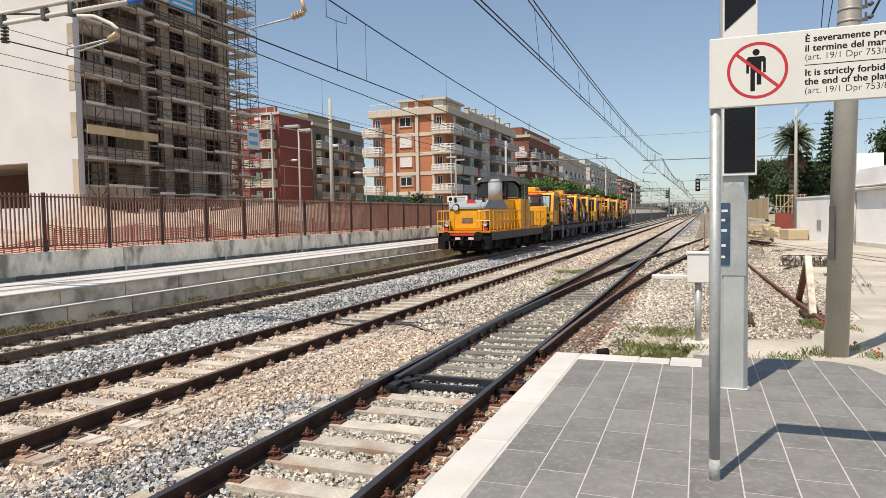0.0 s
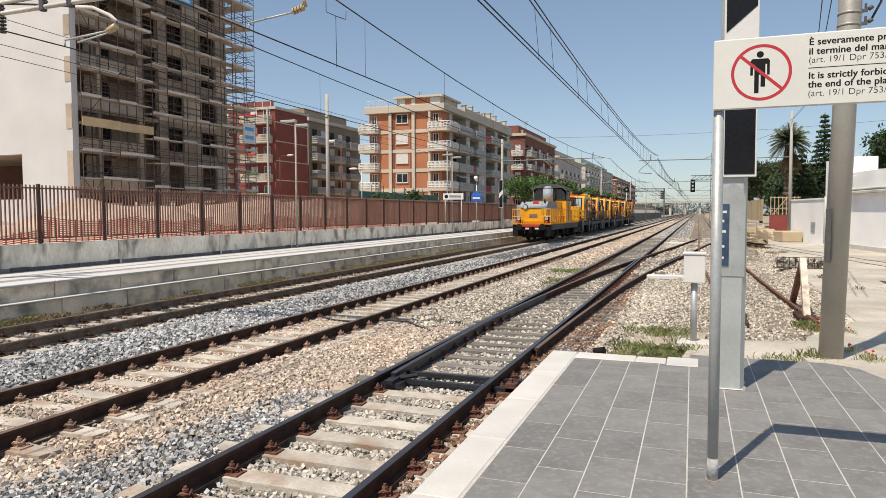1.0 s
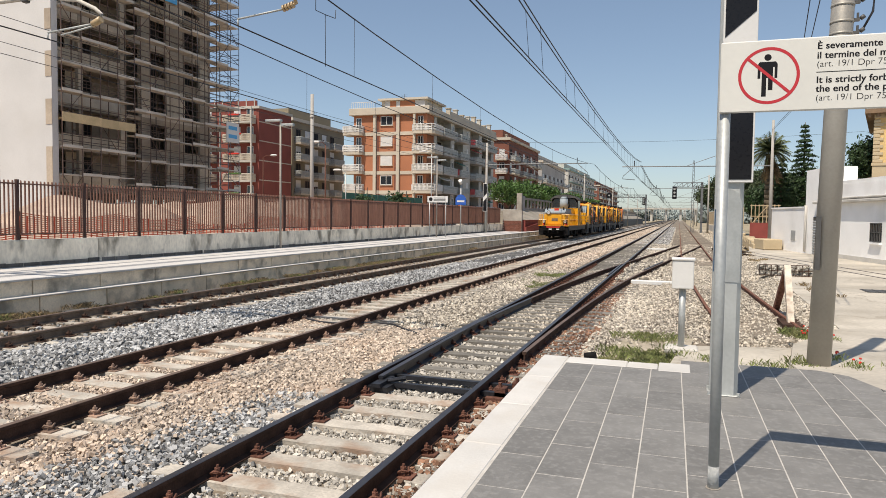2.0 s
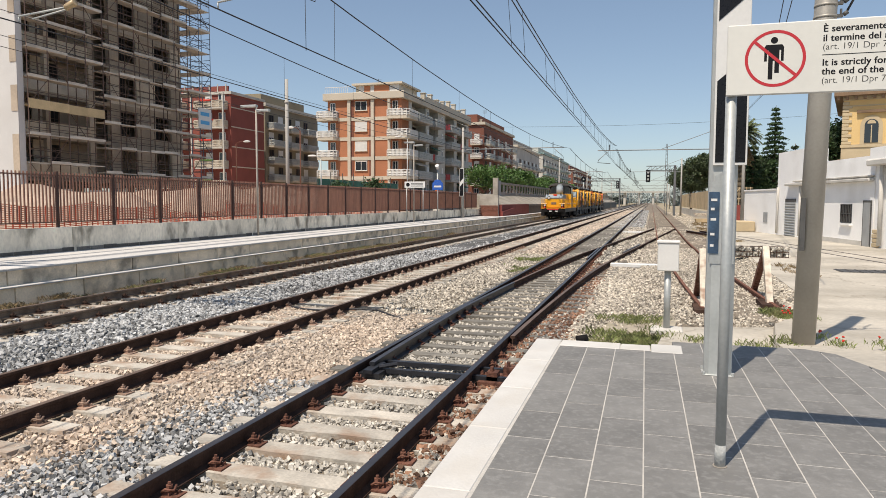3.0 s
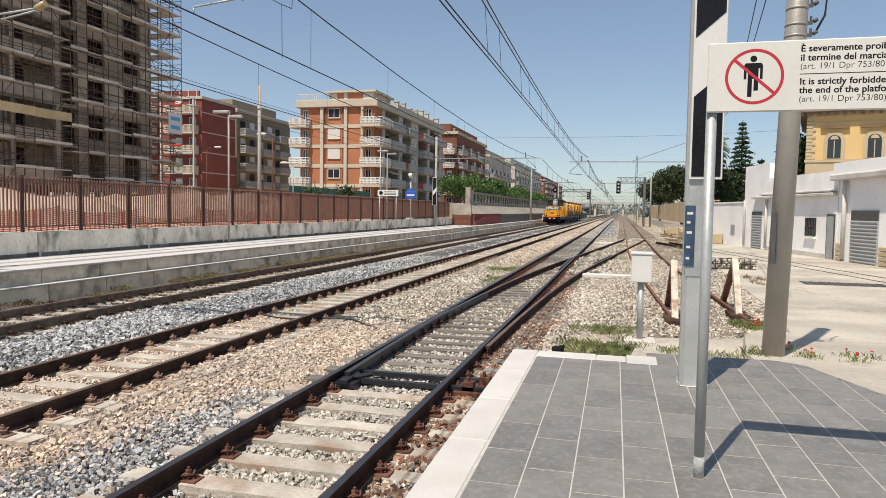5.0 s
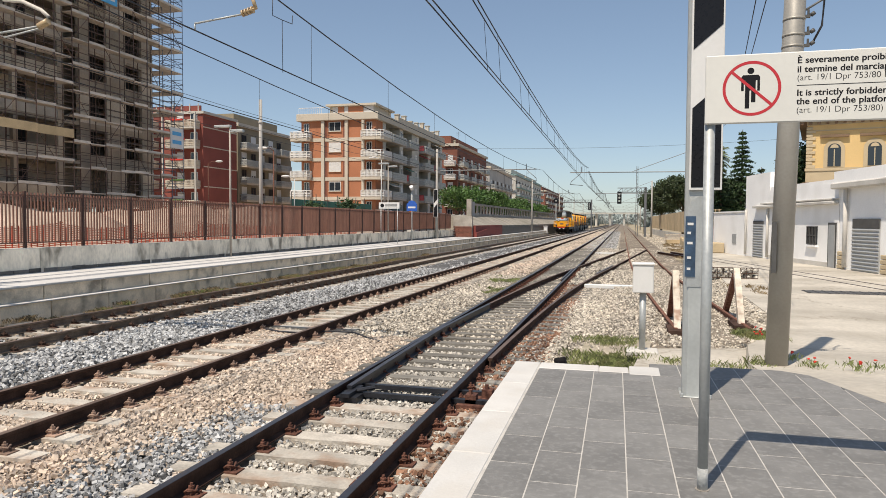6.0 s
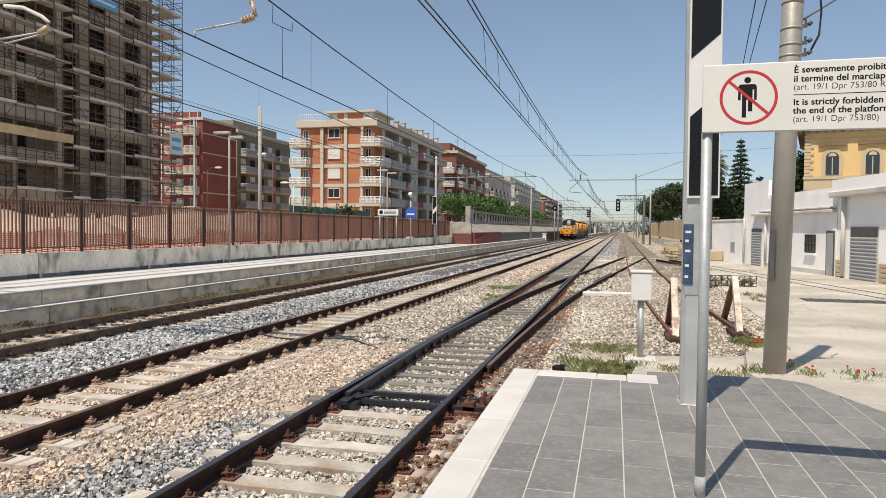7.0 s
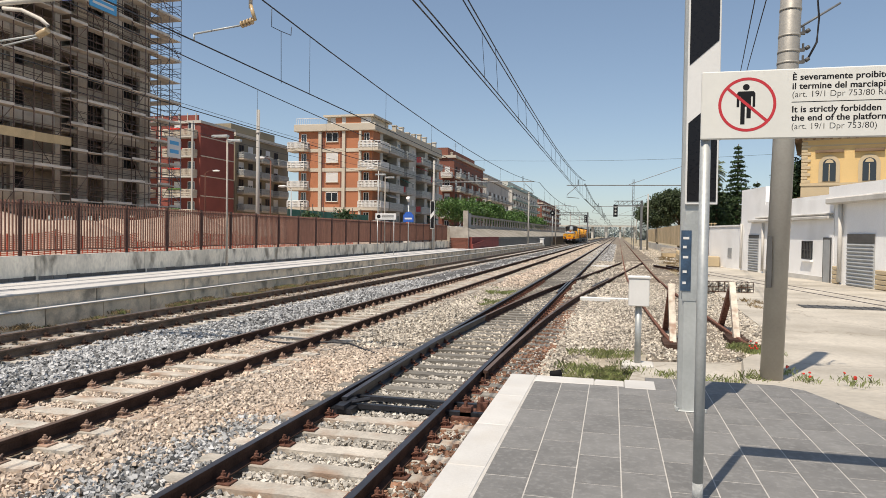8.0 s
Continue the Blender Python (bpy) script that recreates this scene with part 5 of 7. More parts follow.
while z < TOP - 1:
    part("floor_slab", box(CX - 2.4, CY0 + 0.3, z - 0.3, CX + 0.02, CY1, z), "raw_concrete", cf, "grey concrete floor slab")
    h = ST - 0.3
    for y0, y1 in ((0.3, 0.5), (3.3, 3.7), (7.4, 8.0), (9.6, 10.7), (12.7, 15.0), (17.1, 18.5)):
        part("pier", box(CX - 0.35, CY0 + y0, z, CX - 0.02, CY0 + y1, z + h), "block" if (k + int(y0)) % 3 == 0 else "raw_concrete", cf, "raw masonry pier")
    for q, (y0, y1) in enumerate(LOG):
        if k > 0:
            part("parapet", box(CX - 0.3, CY0 + y0, z, CX - 0.05, CY0 + y1, z + (1.05 if k % 2 else 0.85)), "block" if k % 3 else "plank", cf, "block parapet of the loggia")
        if q == 1:
            part("loggia_wall", box(CX - 1.9, CY0 + y0, z, CX - 1.75, CY0 + y0 + 1.2, z + h), "block", cf)
        g = bmesh.new()
        for a in range(5):
            box(CX - 1.74, CY0 + y0 + 0.6 + a * 0.45, z + 0.5, CX - 1.69, CY0 + y0 + 0.65 + a * 0.45, z + 2.3, g)
        for a in (0.5, 1.4, 2.25):
            box(CX - 1.74, CY0 + y0 + 0.6, z + a, CX - 1.69, CY0 + y0 + 2.45, z + a + 0.05, g)
        part("window_frame", g, "pipe", cf, "bare metal window frame")
        # near-black box in place of the loggia's shaded interior
        part("opening", box(CX - 2.39, CY0 + y0 + 0.35, z + 0.3, CX - 1.95, CY0 + y0 + 2.65, z + 2.55), "dark", cf, "near-black sheet standing in for the unlit interior")
    for y0, y1 in WIN:
        if k > 1:
            part("spandrel", box(CX - 0.33, CY0 + y0, z, CX - 0.04, CY0 + y1, z + 0.55), "block" if k % 2 else "raw_concrete", cf, "wall under the window")
        part("lintel", box(CX - 0.33, CY0 + y0, z + 2.62, CX - 0.04, CY0 + y1, z + h), "raw_concrete", cf)
        # near-black sheet behind the window hole paints the unlit room
        part("opening", box(CX - 1.3, CY0 + y0, z + 0.0, CX - 1.2, CY0 + y1, z + h), "dark", cf, "near-black sheet standing in for the unlit interior") if k > 1 else None
        g = bmesh.new()
        for a in range(4):
            box(CX - 0.3, CY0 + y0 + a * (y1 - y0) / 3 - 0.02, z + 0.55, CX - 0.26, CY0 + y0 + a * (y1 - y0) / 3 + 0.03, z + 2.6, g)
        box(CX - 0.3, CY0 + y0, z + 1.75, CX - 0.26, CY0 + y1, z + 1.8, g)
        part("window_frame", g, "pipe", cf, "bare metal window frame")
    z += ST
    k += 1

sc = thing("scaffold", "tall tube scaffold with plank decks round a building under construction", "scaffold")
SXI, SXO = -38.95, -38.0
BAY = 1.71
ysc = [CY0 + 0.35 + i * BAY for i in range(13)]
std = None
for i, y in enumerate(ysc):
    blue = i > 10
    for x in (SXI, SXO) if i < 11 else (-41.4, -40.2, SXI, SXO):
        m = pose(x, y, 0.5)
        if blue:
            part("standard", tube((0, 0, 0), (0, 0, TOP), 0.035, 6), "pipe_blue", sc, "bluish grey upright tube", m=m)
        elif std is None:
            std = part("standard", tube((0, 0, 0), (0, 0, TOP), 0.038, 6), "pipe", sc, "rusty upright tube", m=m)
        else:
            again(std, m)
dk = toe = brc = low = None
for l in range(15):
    z = 2.7 + l * 1.97
    for i in range(12):
        m = pose(0, ysc[i], z + random.uniform(-0.03, 0.03) - (0.45 if i >= 4 else 0.0))
        if l == 3 and i < 4:
            part("deck", box(SXI + 0.02, 0.03, 0, SXO - 0.02, BAY - 0.03, 0.07), "plank_yellow", sc, "yellow plank deck", m=m)
            part("toe_board", box(SXO + 0.03, 0.0, -0.2, SXO + 0.07, BAY, 0.45), "plank_yellow", sc, "yellow plank board", m=m)
        elif dk is None:
            dk = part("deck", box(SXI + 0.02, 0.02, 0, SXO - 0.02, BAY - 0.02, 0.07), "plank", sc, "pale steel plank deck", m=m)
            toe = part("toe_board", box(SXO + 0.03, 0.0, 0.0, SXO + 0.06, BAY, 0.2), "plank", sc, "pale toe board", m=m)
            brc = part("brace", tube((SXO, 0, 0), (SXO, BAY, 1.97), 0.026, 5), "pipe", sc, m=m)
            low = part("brace", tube((SXO, BAY, 0.0), (SXO, 0, 1.97), 0.026, 5), "pipe", sc, m=m)
        else:
            again(dk, m)
            if (i * 7 + l * 3) % 5 < 3:
                again(toe, m)
        if dk is not None and (i + 2 * l) % 3 == 0:
            again(brc if (l % 2) else low, m)
    for h in (0.5, 1.0):
        part("guard_rail", tube((SXO, ysc[0], z + h), (SXO, ysc[4], z + h), 0.028, 5), "pipe", sc)
        part("guard_rail", tube((SXO, ysc[4], z + h - 0.45), (SXO, ysc[-1], z + h - 0.45), 0.028, 5), "pipe", sc)
        part("guard_rail", tube((SXI, ysc[0], z + h), (SXI, ysc[-1], z + h - 0.3), 0.024, 5), "pipe", sc)
    part("end_rail", tube((SXO, ysc[-1], z + 1.0), (-41.4, ysc[-1], z + 1.0), 0.028, 5), "pipe_blue", sc)
    part("end_rail", tube((SXO, ysc[-1], z + 0.5), (-41.4, ysc[-1], z + 0.5), 0.028, 5), "pipe_blue", sc)
    part("end_brace", tube((SXO, ysc[-1], z), (-40.2, ysc[-1], z + 1.97), 0.028, 5), "pipe_blue", sc)
    part("end_deck", box(-41.3, ysc[-2], z - 0.45, SXI, ysc[-1], z - 0.38), "plank", sc)
pn = thing("blue_site_banner", "blue banner with white lettering tied to the scaffold", "banner", pose(SXO + 0.09, 45.9, 19.75))
part("banner", box(-0.05, 0, 0, 0.03, 3.0, 1.9), "light_blue", pn)
for q in range(3):
    part("text_bar", box(0.032, 0.3, 0.3 + q * 0.45, 0.04, 2.7, 0.5 + q * 0.45), "white", pn)
pn = thing("white_site_banner", "white banner with blue lettering tied to the scaffold", "banner", pose(SXO + 0.09, 55.7, 8.9))
part("banner", box(-0.05, 0, 0, 0.03, 1.9, 1.9), "white", pn)
for q in range(2):
    part("text_bar", box(0.032, 0.25, 0.4 + q * 0.8, 0.04, 1.6, 0.75 + q * 0.8), "light_blue", pn)

# ---- white yard buildings ----
WA = 10.0   # degrees by which the row leans away from the tracks
wb = thing("white_service_building", "low white plastered railway service building with roller door", "building", pose(12.75, 33.2, 0.1, 0, 0, WA))
# local frame: y runs along the front, the front faces -x
part("wall", box(0.0, 1.8, 0, 9, 13.75, 3.95), "plaster", wb, "white plastered wall")
part("tower", box(0.0, 9.9, 3.95, 1.3, 13.75, 5.0), "plaster", wb, "taller white end block")
part("parapet", box(0.02, 1.8, 3.951, 0.3, 9.9, 4.12), "plaster", wb)
part("cornice", box(-0.28, 1.8, 2.95, -0.01, 11.9, 3.1, bevel=0.03), "concrete", wb, "thin grey cornice")
part("cornice", box(-0.16, 1.8, 3.16, -0.01, 11.0, 3.24, bevel=0.02), "concrete", wb)
d = part("door", box(-0.05, 2.05, 0.0, 0.02, 2.65, 2.0), "shutter", wb, "grey steel door")
part("door_frame", box(-0.03, 1.95, 0.0, -0.005, 2.75, 2.1), "frame_grey", d)
win = part("window", box(-0.05, 3.85, 1.02, 0.0, 4.9, 1.92), "window", wb, "dark barred window")
bm = bmesh.new()
for i in range(7):
    box(-0.09, 3.87 + i * 0.165, 1.02, -0.06, 3.9 + i * 0.165, 1.92, bm)
for z in (1.02, 1.45, 1.88):
    box(-0.09, 3.85, z, -0.06, 4.9, z + 0.04, bm)
part("grille", bm, "frame_grey", win, "iron window bars")
part("sill", box(-0.14, 3.78, 0.9, 0.0, 4.97, 0.99), "plaster", win)


def roller(parent, x, y0, y1, z1, z2):
    n = int(z1 / 0.15)
    edge = [p for i in range(n) for p in ((x - 0.03, i * z1 / n), (x - 0.08, (i + 0.5) * z1 / n))]
    bm = prism(edge + [(x - 0.03, z1), (x, z1), (x, 0)], y0, y1, axis="y")
    d = part("roller_door", bm, "shutter", parent, "grey slatted roller door")
    # raised dark sheet; the recess's shade is only in its colour
    part("door_box", box(x - 0.05, y0, z1, x - 0.005, y1, z2), "frame_grey", d, "dark grey sheet standing in for the shaded recess above the shutter")


roller(wb, 0.0, 10.75, 12.3, 2.0, 2.2)
for y in (9.95, 13.45):
    part("downpipe", tube((-0.1, y, 0.1), (-0.1, y, 2.9), 0.07, 10), "concrete", wb, "pale grey downpipe")
part("yard_wall", box(0.0, 13.76, 0, 0.3, 20.2, 2.75), "plaster", wb, "lower white yard wall")
part("wall_coping", box(-0.05, 13.76, 2.75, 0.35, 20.2, 2.84), "plaster", wb)
part("hatch", box(-0.03, 15.35, 0.7, 0.005, 16.1, 1.34), "shutter", wb, "small grey hatch")
part("step_stone", box(-1.3, 17.4, 0, -0.1, 19.6, 0.7, bevel=0.05), "trim_stone", wb, "low tan stone block")
part("plinth", box(-0.04, 2.8, 0, -0.003, 9.9, 0.22), "concrete", wb, "stained plinth")
wb2 = thing("white_garage_building", "white plastered garage with grey roller door and stone base", "building", pose(12.75, 33.2, 0.1, 0, 0, WA))
part("wall", box(0.02, -13, 0, 9, 1.75, 3.85), "plaster", wb2, "white plastered wall")
part("cornice", box(-0.4, -13.2, 3.62, 0.0, 1.85, 3.9, bevel=0.05), "concrete", wb2, "projecting grey cornice")
part("parapet", box(-0.25, -13, 3.9, 8, 1.8, 4.42), "plaster", wb2)
part("downpipe", tube((-0.13, 0.95, 0.1), (-0.13, 0.95, 3.65), 0.09, 12), "concrete", wb2, "pale grey downpipe")
roller(wb2, 0.0, -1.68, 0.46, 1.86, 2.27)
for y0, y1 in ((1.15, 1.75), (-2.9, -1.85)):
    for k in range(4):
        part("stone", box(-0.08, y0 + 0.02 * k, 0.02 + k * 0.2, 0.0, y1 - 0.03 * (k % 2), 0.2 + k * 0.2, bevel=0.025), "trim_stone", wb2, "rough tan base stone")

yb = thing("yellow_station_villa", "ochre yellow villa with stone-framed arched windows and dark eaves", "building", pose(17.82, 64.0, 0.1, 0, 0, -14))
part("wall", box(0, 0, 0, 16, 14, 10.5), "yellow_wall", yb, "ochre yellow plaster wall")
part("eave", box(-0.7, -0.7, 10.6, 16.7, 14.7, 10.95), "eave", yb, "dark projecting eaves")
part("frieze", box(-0.06, -0.06, 10.25, 16.1, 0, 10.6), "trim_stone", yb)
bk = None
for i in range(26):
    m = pose(-0.5 + i * 0.62, 0, 0)
    if bk is None:
        bk = part("eave_bracket", box(0, -0.55, 10.32, 0.22, -0.062, 10.6), "eave", yb, m=m)
    else:
        again(bk, m)
part("string_course", box(-0.15, -0.15, 6.45, 16, 0, 6.68), "trim_stone", yb)
part("string_course", box(-0.3, -0.3, 5.2, 16, 0, 5.5), "eave", yb)
part("plain_band", box(-0.08, -0.08, 5.5, 16, 0, 6.45), "trim_stone", yb, "tan stone band")
part("string_course", box(-0.06, -0.06, 9.75, 16, 0, 9.85), "trim_stone", yb)
for k in range(12):
    part("quoin", box(-0.08, -0.08, 6.7 + k * 0.29, 0.4 if k % 2 else 0.62, 0.0, 6.95 + k * 0.29, bevel=0.02), "trim_stone", yb)
for x in (2.0, 4.85, 7.7, 10.55):
    arch = [(x - 0.78, 6.7)] + [(x - 0.78 * math.cos(a * math.pi / 10), 8.2 + 0.78 * math.sin(a * math.pi / 10)) for a in range(11)] + [(x + 0.78, 6.7)]
    w = part("window", prism(arch, -0.09, -0.005, axis="y"), "trim_stone", yb, "stone-framed arched window")
    arch = [(x - 0.48, 6.8)] + [(x - 0.48 * math.cos(a * math.pi / 10), 8.2 + 0.48 * math.sin(a * math.pi / 10)) for a in range(11)] + [(x + 0.48, 6.8)]
    part("pane", prism(arch, -0.13, -0.092, axis="y"), "window", w)
    part("lunette", prism([(x - 0.3 * math.cos(a * math.pi / 10), 8.32 + 0.3 * math.sin(a * math.pi / 10)) for a in range(11)], -0.15, -0.132, axis="y"), "trim_stone", w)
    part("mullion", box(x - 0.035, -0.16, 6.8, x + 0.035, -0.132, 8.2), "trim_stone", w)
    part("hood", box(x - 1.05, -0.28, 9.2, x + 1.05, 0.0, 9.42), "eave", w, "projecting stone hood")


# ---- work train ----
M["dark_glass"] = glass("dark_glass", (0.006, 0.007, 0.008), 0.25)
T0, SPEED = 33.2, 16.4
TRAIN = []


def wheelset(parent, y, r=0.46):
    bm = bmesh.new()
    for s in (-1, 1):
        tube((s * 0.70, 0, 0), (s * 0.82, 0, 0), r, 20, bm)
        tube((s * 0.66, 0, 0), (s * 0.70, 0, 0), r + 0.03, 20, bm)
        for k in range(6):
            a = k * math.tau / 6
            tube((s * 0.83, 0.24 * math.cos(a), 0.24 * math.sin(a)), (s * 0.85, 0.24 * math.cos(a), 0.24 * math.sin(a)), 0.05, 6, bm)
    tube((-0.8, 0, 0), (0.8, 0, 0), 0.08, 8, bm)
    w = part("wheelset", bm, "train_dark", parent, "dark steel wheelset", m=pose(0, y, r))
    WHEELS.append((w, y, r))
    return w


WHEELS = []


def vehicle(name, label, length, y):
    th = thing(name, label, "rail vehicle", pose(T3, T0 + y, 0), group="work train")
    TRAIN.append((th, y))
    return th


def railing(parent, pts, z0, z1, n, mat="yellow"):
    bm = bmesh.new()
    for (ax, ay), (bx, by) in zip(pts, pts[1:]):
        k = max(1, round(math.hypot(bx - ax, by - ay) / n))
        for i in range(k + 1):
            px, py = ax + (bx - ax) * i / k, ay + (by - ay) * i / k
            tube((px, py, z0), (px, py, z1), 0.025, 6, bm)
        for z in (z1, (z0 + z1) / 2):
            tube((ax, ay, z), (bx, by, z), 0.028, 6, bm)
    return part("handrail", bm, mat, parent, "tube handrail")


def chassis(v, y0, y1, axles, beam="frame_grey"):
    part("frame", box(-1.35, y0 + 0.45, 0.85, 1.35, y1 - 0.45, 1.2, bevel=0.03), beam, v, "grey side frame")
    part("underframe", box(-1.0, y0 + 0.9, 0.45, 1.0, y1 - 0.9, 0.86, bevel=0.05), "train_dark", v, "dark underframe")
    for a in axles:
        w = wheelset(v, a)
        for s in (-1, 1):
            b = box(s * 1.0 - 0.09, a - 0.3, 0.3, s * 1.0 + 0.09, a + 0.3, 0.7, bevel=0.04)
            for d in (-0.38, 0.38):
                tube((s * 1.0, a + d, 0.5), (s * 1.0, a + d, 0.86), 0.09, 8, b)
            part("axle_box", b, "train_dark", v)
    for s in (-1, 1):
        for yy in ([y0 + 1.7, (y0 + y1) / 2 - 0.6, y1 - 2.2]):
            part("brake_gear", box(s * 1.18 - 0.1, yy, 0.32, s * 1.18 + 0.1, yy + 0.75, 0.8, bevel=0.04), "train_dark", v)
    for yy, d in ((y0, -1), (y1, 1)):
        part("buffer_beam", box(-1.4, yy - 0.06 if d > 0 else yy + 0.3, 0.78, 1.4, yy - 0.3 if d > 0 else yy + 0.45, 1.3, bevel=0.02), "train_dark", v)
        for s in (-1, 1):
            b = tube((s * 0.875, yy - d * 0.35, 1.04), (s * 0.875, yy - d * 0.02, 1.04), 0.12, 12)
            tube((s * 0.875, yy - d * 0.06, 1.04), (s * 0.875, yy, 1.04), 0.24, 16, b)
            part("buffer", b, "train_dark", v, "round black buffer")
        b = chain([(0, yy - d * 0.3, 1.04), (0, yy - d * 0.1, 0.98), (0.02, yy - d * 0.05, 0.72)], 0.05, 6)
        box(-0.09, yy - 0.14, 0.62, 0.1, yy + 0.14, 0.78, b)
        part("coupling", b, "train_dark", v, "screw coupling")
        for s in (-0.45, 0.45):
            part("brake_hose", chain([(s, yy - d * 0.2, 0.85), (s * 1.05, yy - d * 0.02, 0.62), (s * 0.9, yy + d * 0.0, 0.42)], 0.03, 6), "train_dark", v)


loco = vehicle("diesel_shunter", "yellow diesel shunting locomotive with grey hood top and red beam", 13, 0)
LL = 13.2
chassis(loco, 0, LL, (2.4, 4.6, 8.8, 11.0))
for s in (-1, 1):
    part("skirt", box(s * 1.38 - 0.05, 0.6, 0.8, s * 1.38 + 0.05, LL - 0.6, 1.22), "frame_grey", loco, "grey side skirt")
    part("step_well", box(s * 1.2 - 0.22, 0.25, 0.35, s * 1.2 + 0.22, 0.75, 1.0, bevel=0.03), "train_dark", loco, "black step well")
# near-black box added to fill the shaded gap between frame and rails
part("bogie_frame", box(-0.95, 1.2, 0.22, 0.95, LL - 1.2, 0.6, bevel=0.05), "train_dark", loco, "near-black block filling the shaded gap under the frame")
for x in (-0.3, 0.42):
    part("number_bar", box(x - 0.14, 0.2, 0.86, x + 0.14, 0.22, 0.98), "white", loco, "small white plate")
part("deck", box(-1.45, 0.2, 1.22, 1.45, LL - 0.2, 1.3), "yellow_dark", loco)
part("red_beam", box(-0.78, 0.22, 1.06, 0.78, 0.3, 1.3), "lamp_red", loco, "red painted beam")
hood = part("front_hood", box(-1.05, 0.95, 1.3, 1.03, 6.7, 2.45, bevel=0.06), "yellow", loco, "yellow engine hood")
part("hood_door", box(-0.72, 0.92, 1.42, 0.72, 0.948, 2.3, bevel=0.012), "yellow", hood, "yellow front hood door")
for x in (-0.74, 0.0, 0.735):
    part("door_seam", box(x - 0.008, 0.912, 1.42, x + 0.008, 0.93, 2.3), "yellow_dark", hood)
part("badge", box(-0.3, 0.895, 1.72, 0.3, 0.91, 1.98), "rust_tan", hood, "worn grey-brown oblong badge")
bm = prism([(0.88, 2.453), (0.88, 2.56), (1.55, 2.92), (4.3, 2.94), (5.1, 2.453)], -1.02, 1.0, axis="x")
top = part("hood_top", bm, "train_grey", loco, "blue-grey sloping hood top")
part("rear_hood_top", prism([(5.13, 2.453), (4.34, 2.94), (6.7, 2.98), (6.7, 2.453)], -1.04, 1.02, axis="x"), "yellow", loco, "raised yellow hood before the cab")
part("red_mark", box(-0.1, 1.2, 2.72, 0.32, 1.3, 2.94), "lamp_red", top, "small red plate")
part("top_lamp", tube((-0.6, 0.78, 2.52), (-0.6, 0.98, 2.56), 0.15, 14), "lamp_glass", top, "round top headlamp")
part("lamp_rim", tube((-0.6, 0.8, 2.525), (-0.6, 0.95, 2.555), 0.18, 14), "train_dark", top)
for x in (-0.85, 0.72):
    part("top_bracket", box(x, 1.3, 2.8, x + 0.1, 1.4, 3.08), "train_dark", top)
part("exhaust_cowl", tube((0.05, 6.0, 2.93), (0.05, 6.0, 4.0), 0.43, 24, r2=0.41), "train_grey", loco, "grey round exhaust stack")
part("stack_cap", tube((0.05, 6.0, 4.0), (0.05, 6.0, 4.22), 0.41, 24, r2=0.24), "train_grey", loco, "rounded stack cap")
for s in (-1, 1):
    part("lamp_housing", box(s * 1.06 - 0.19, 0.66, 1.14, s * 1.06 + 0.19, 0.84, 1.86, bevel=0.06), "train_dark", loco, "black lamp housing")
    part("headlamp", tube((s * 1.04, 0.62, 1.66), (s * 1.04, 0.8, 1.66), 0.13, 14), "lamp_glass", loco, "round headlamp")
    part("tail_lamp", tube((s * 1.08, 0.62, 1.36), (s * 1.08, 0.8, 1.36), 0.12, 14), "lamp_red", loco, "red tail lamp")
    for k in range(6):
        part("hood_louvre", box(s * 1.03 - 0.02, 1.3 + k * 0.88, 1.5, s * 1.03 + 0.02, 2.1 + k * 0.88, 2.3, bevel=0.008), "yellow", hood, "side door of the hood")
cab = part("cab", prism([(6.72, 1.3), (6.72, 3.05), (8.95, 3.05), (9.05, 2.9), (9.05, 1.3)], -1.4, 1.4, axis="x"), "yellow", loco, "yellow driver's cab")
part("window_band", prism([(6.74, 3.052), (6.95, 4.1), (8.75, 4.1), (8.93, 3.052)], -1.34, 1.34, axis="x"), "train_dark", cab, "black window band of the cab")
arch = [(1.56 * math.sin(radians(a)), 3.72 + 0.75 * math.cos(radians(a))) for a in range(-72, 73, 12)]
part("roof", prism(arch + [(1.4, 3.86), (1.1, 4.1), (-1.1, 4.1), (-1.4, 3.86)], 6.55, 9.1, axis="y"), "frame_grey", cab, "dark grey arched cab roof")
for q in range(3):
    part("roof_rib", prism([(x * 1.012, z + 0.012) for x, z in arch] + [(x, z - 0.02) for x, z in arch[::-1]], 6.62 + q * 0.85, 6.7 + q * 0.85, axis="y"), "train_dark", cab)
for s in (-1, 1):
    tilt = [(s * 0.46, 3.1), (s * 1.24, 3.1), (s * 1.24, 3.62), (s * 1.02, 3.98), (s * 0.46, 4.04)]
    part("windscreen", prism(tilt, 6.70, 6.75, axis="y"), "dark_glass", cab, "dark rounded windscreen")
    for (x0, z0), (x1, z1) in zip(tilt, tilt[1:] + tilt[:1]):
        part("windscreen_frame", tube((x0, 6.7, z0), (x1, 6.7, z1), 0.03, 6), "frame_grey", cab, "dark grey windscreen frame")
    for y0, y1 in ((6.95, 7.75), (7.95, 8.7)):
        part("side_window", box(s * 1.35 - 0.015, y0, 3.1, s * 1.35 + 0.015, y1, 3.82), "dark_glass", cab)
    part("side_pillar", box(s * 1.35 - 0.02, 7.77, 3.04, s * 1.35 + 0.02, 7.93, 4.0), "yellow", cab)
    part("cab_door", box(s * 1.405 - 0.012, 7.8, 1.4, s * 1.405 + 0.012, 8.5, 3.0), "yellow_dark", cab)
    part("grab_rail", tube((s * 1.46, 7.7, 1.4), (s * 1.46, 7.7, 2.9), 0.02, 6), "yellow", cab)
part("rear_hood", box(-0.95, 9.06, 1.3, 0.95, 12.1, 2.35, bevel=0.06), "yellow", loco, "low yellow rear hood")
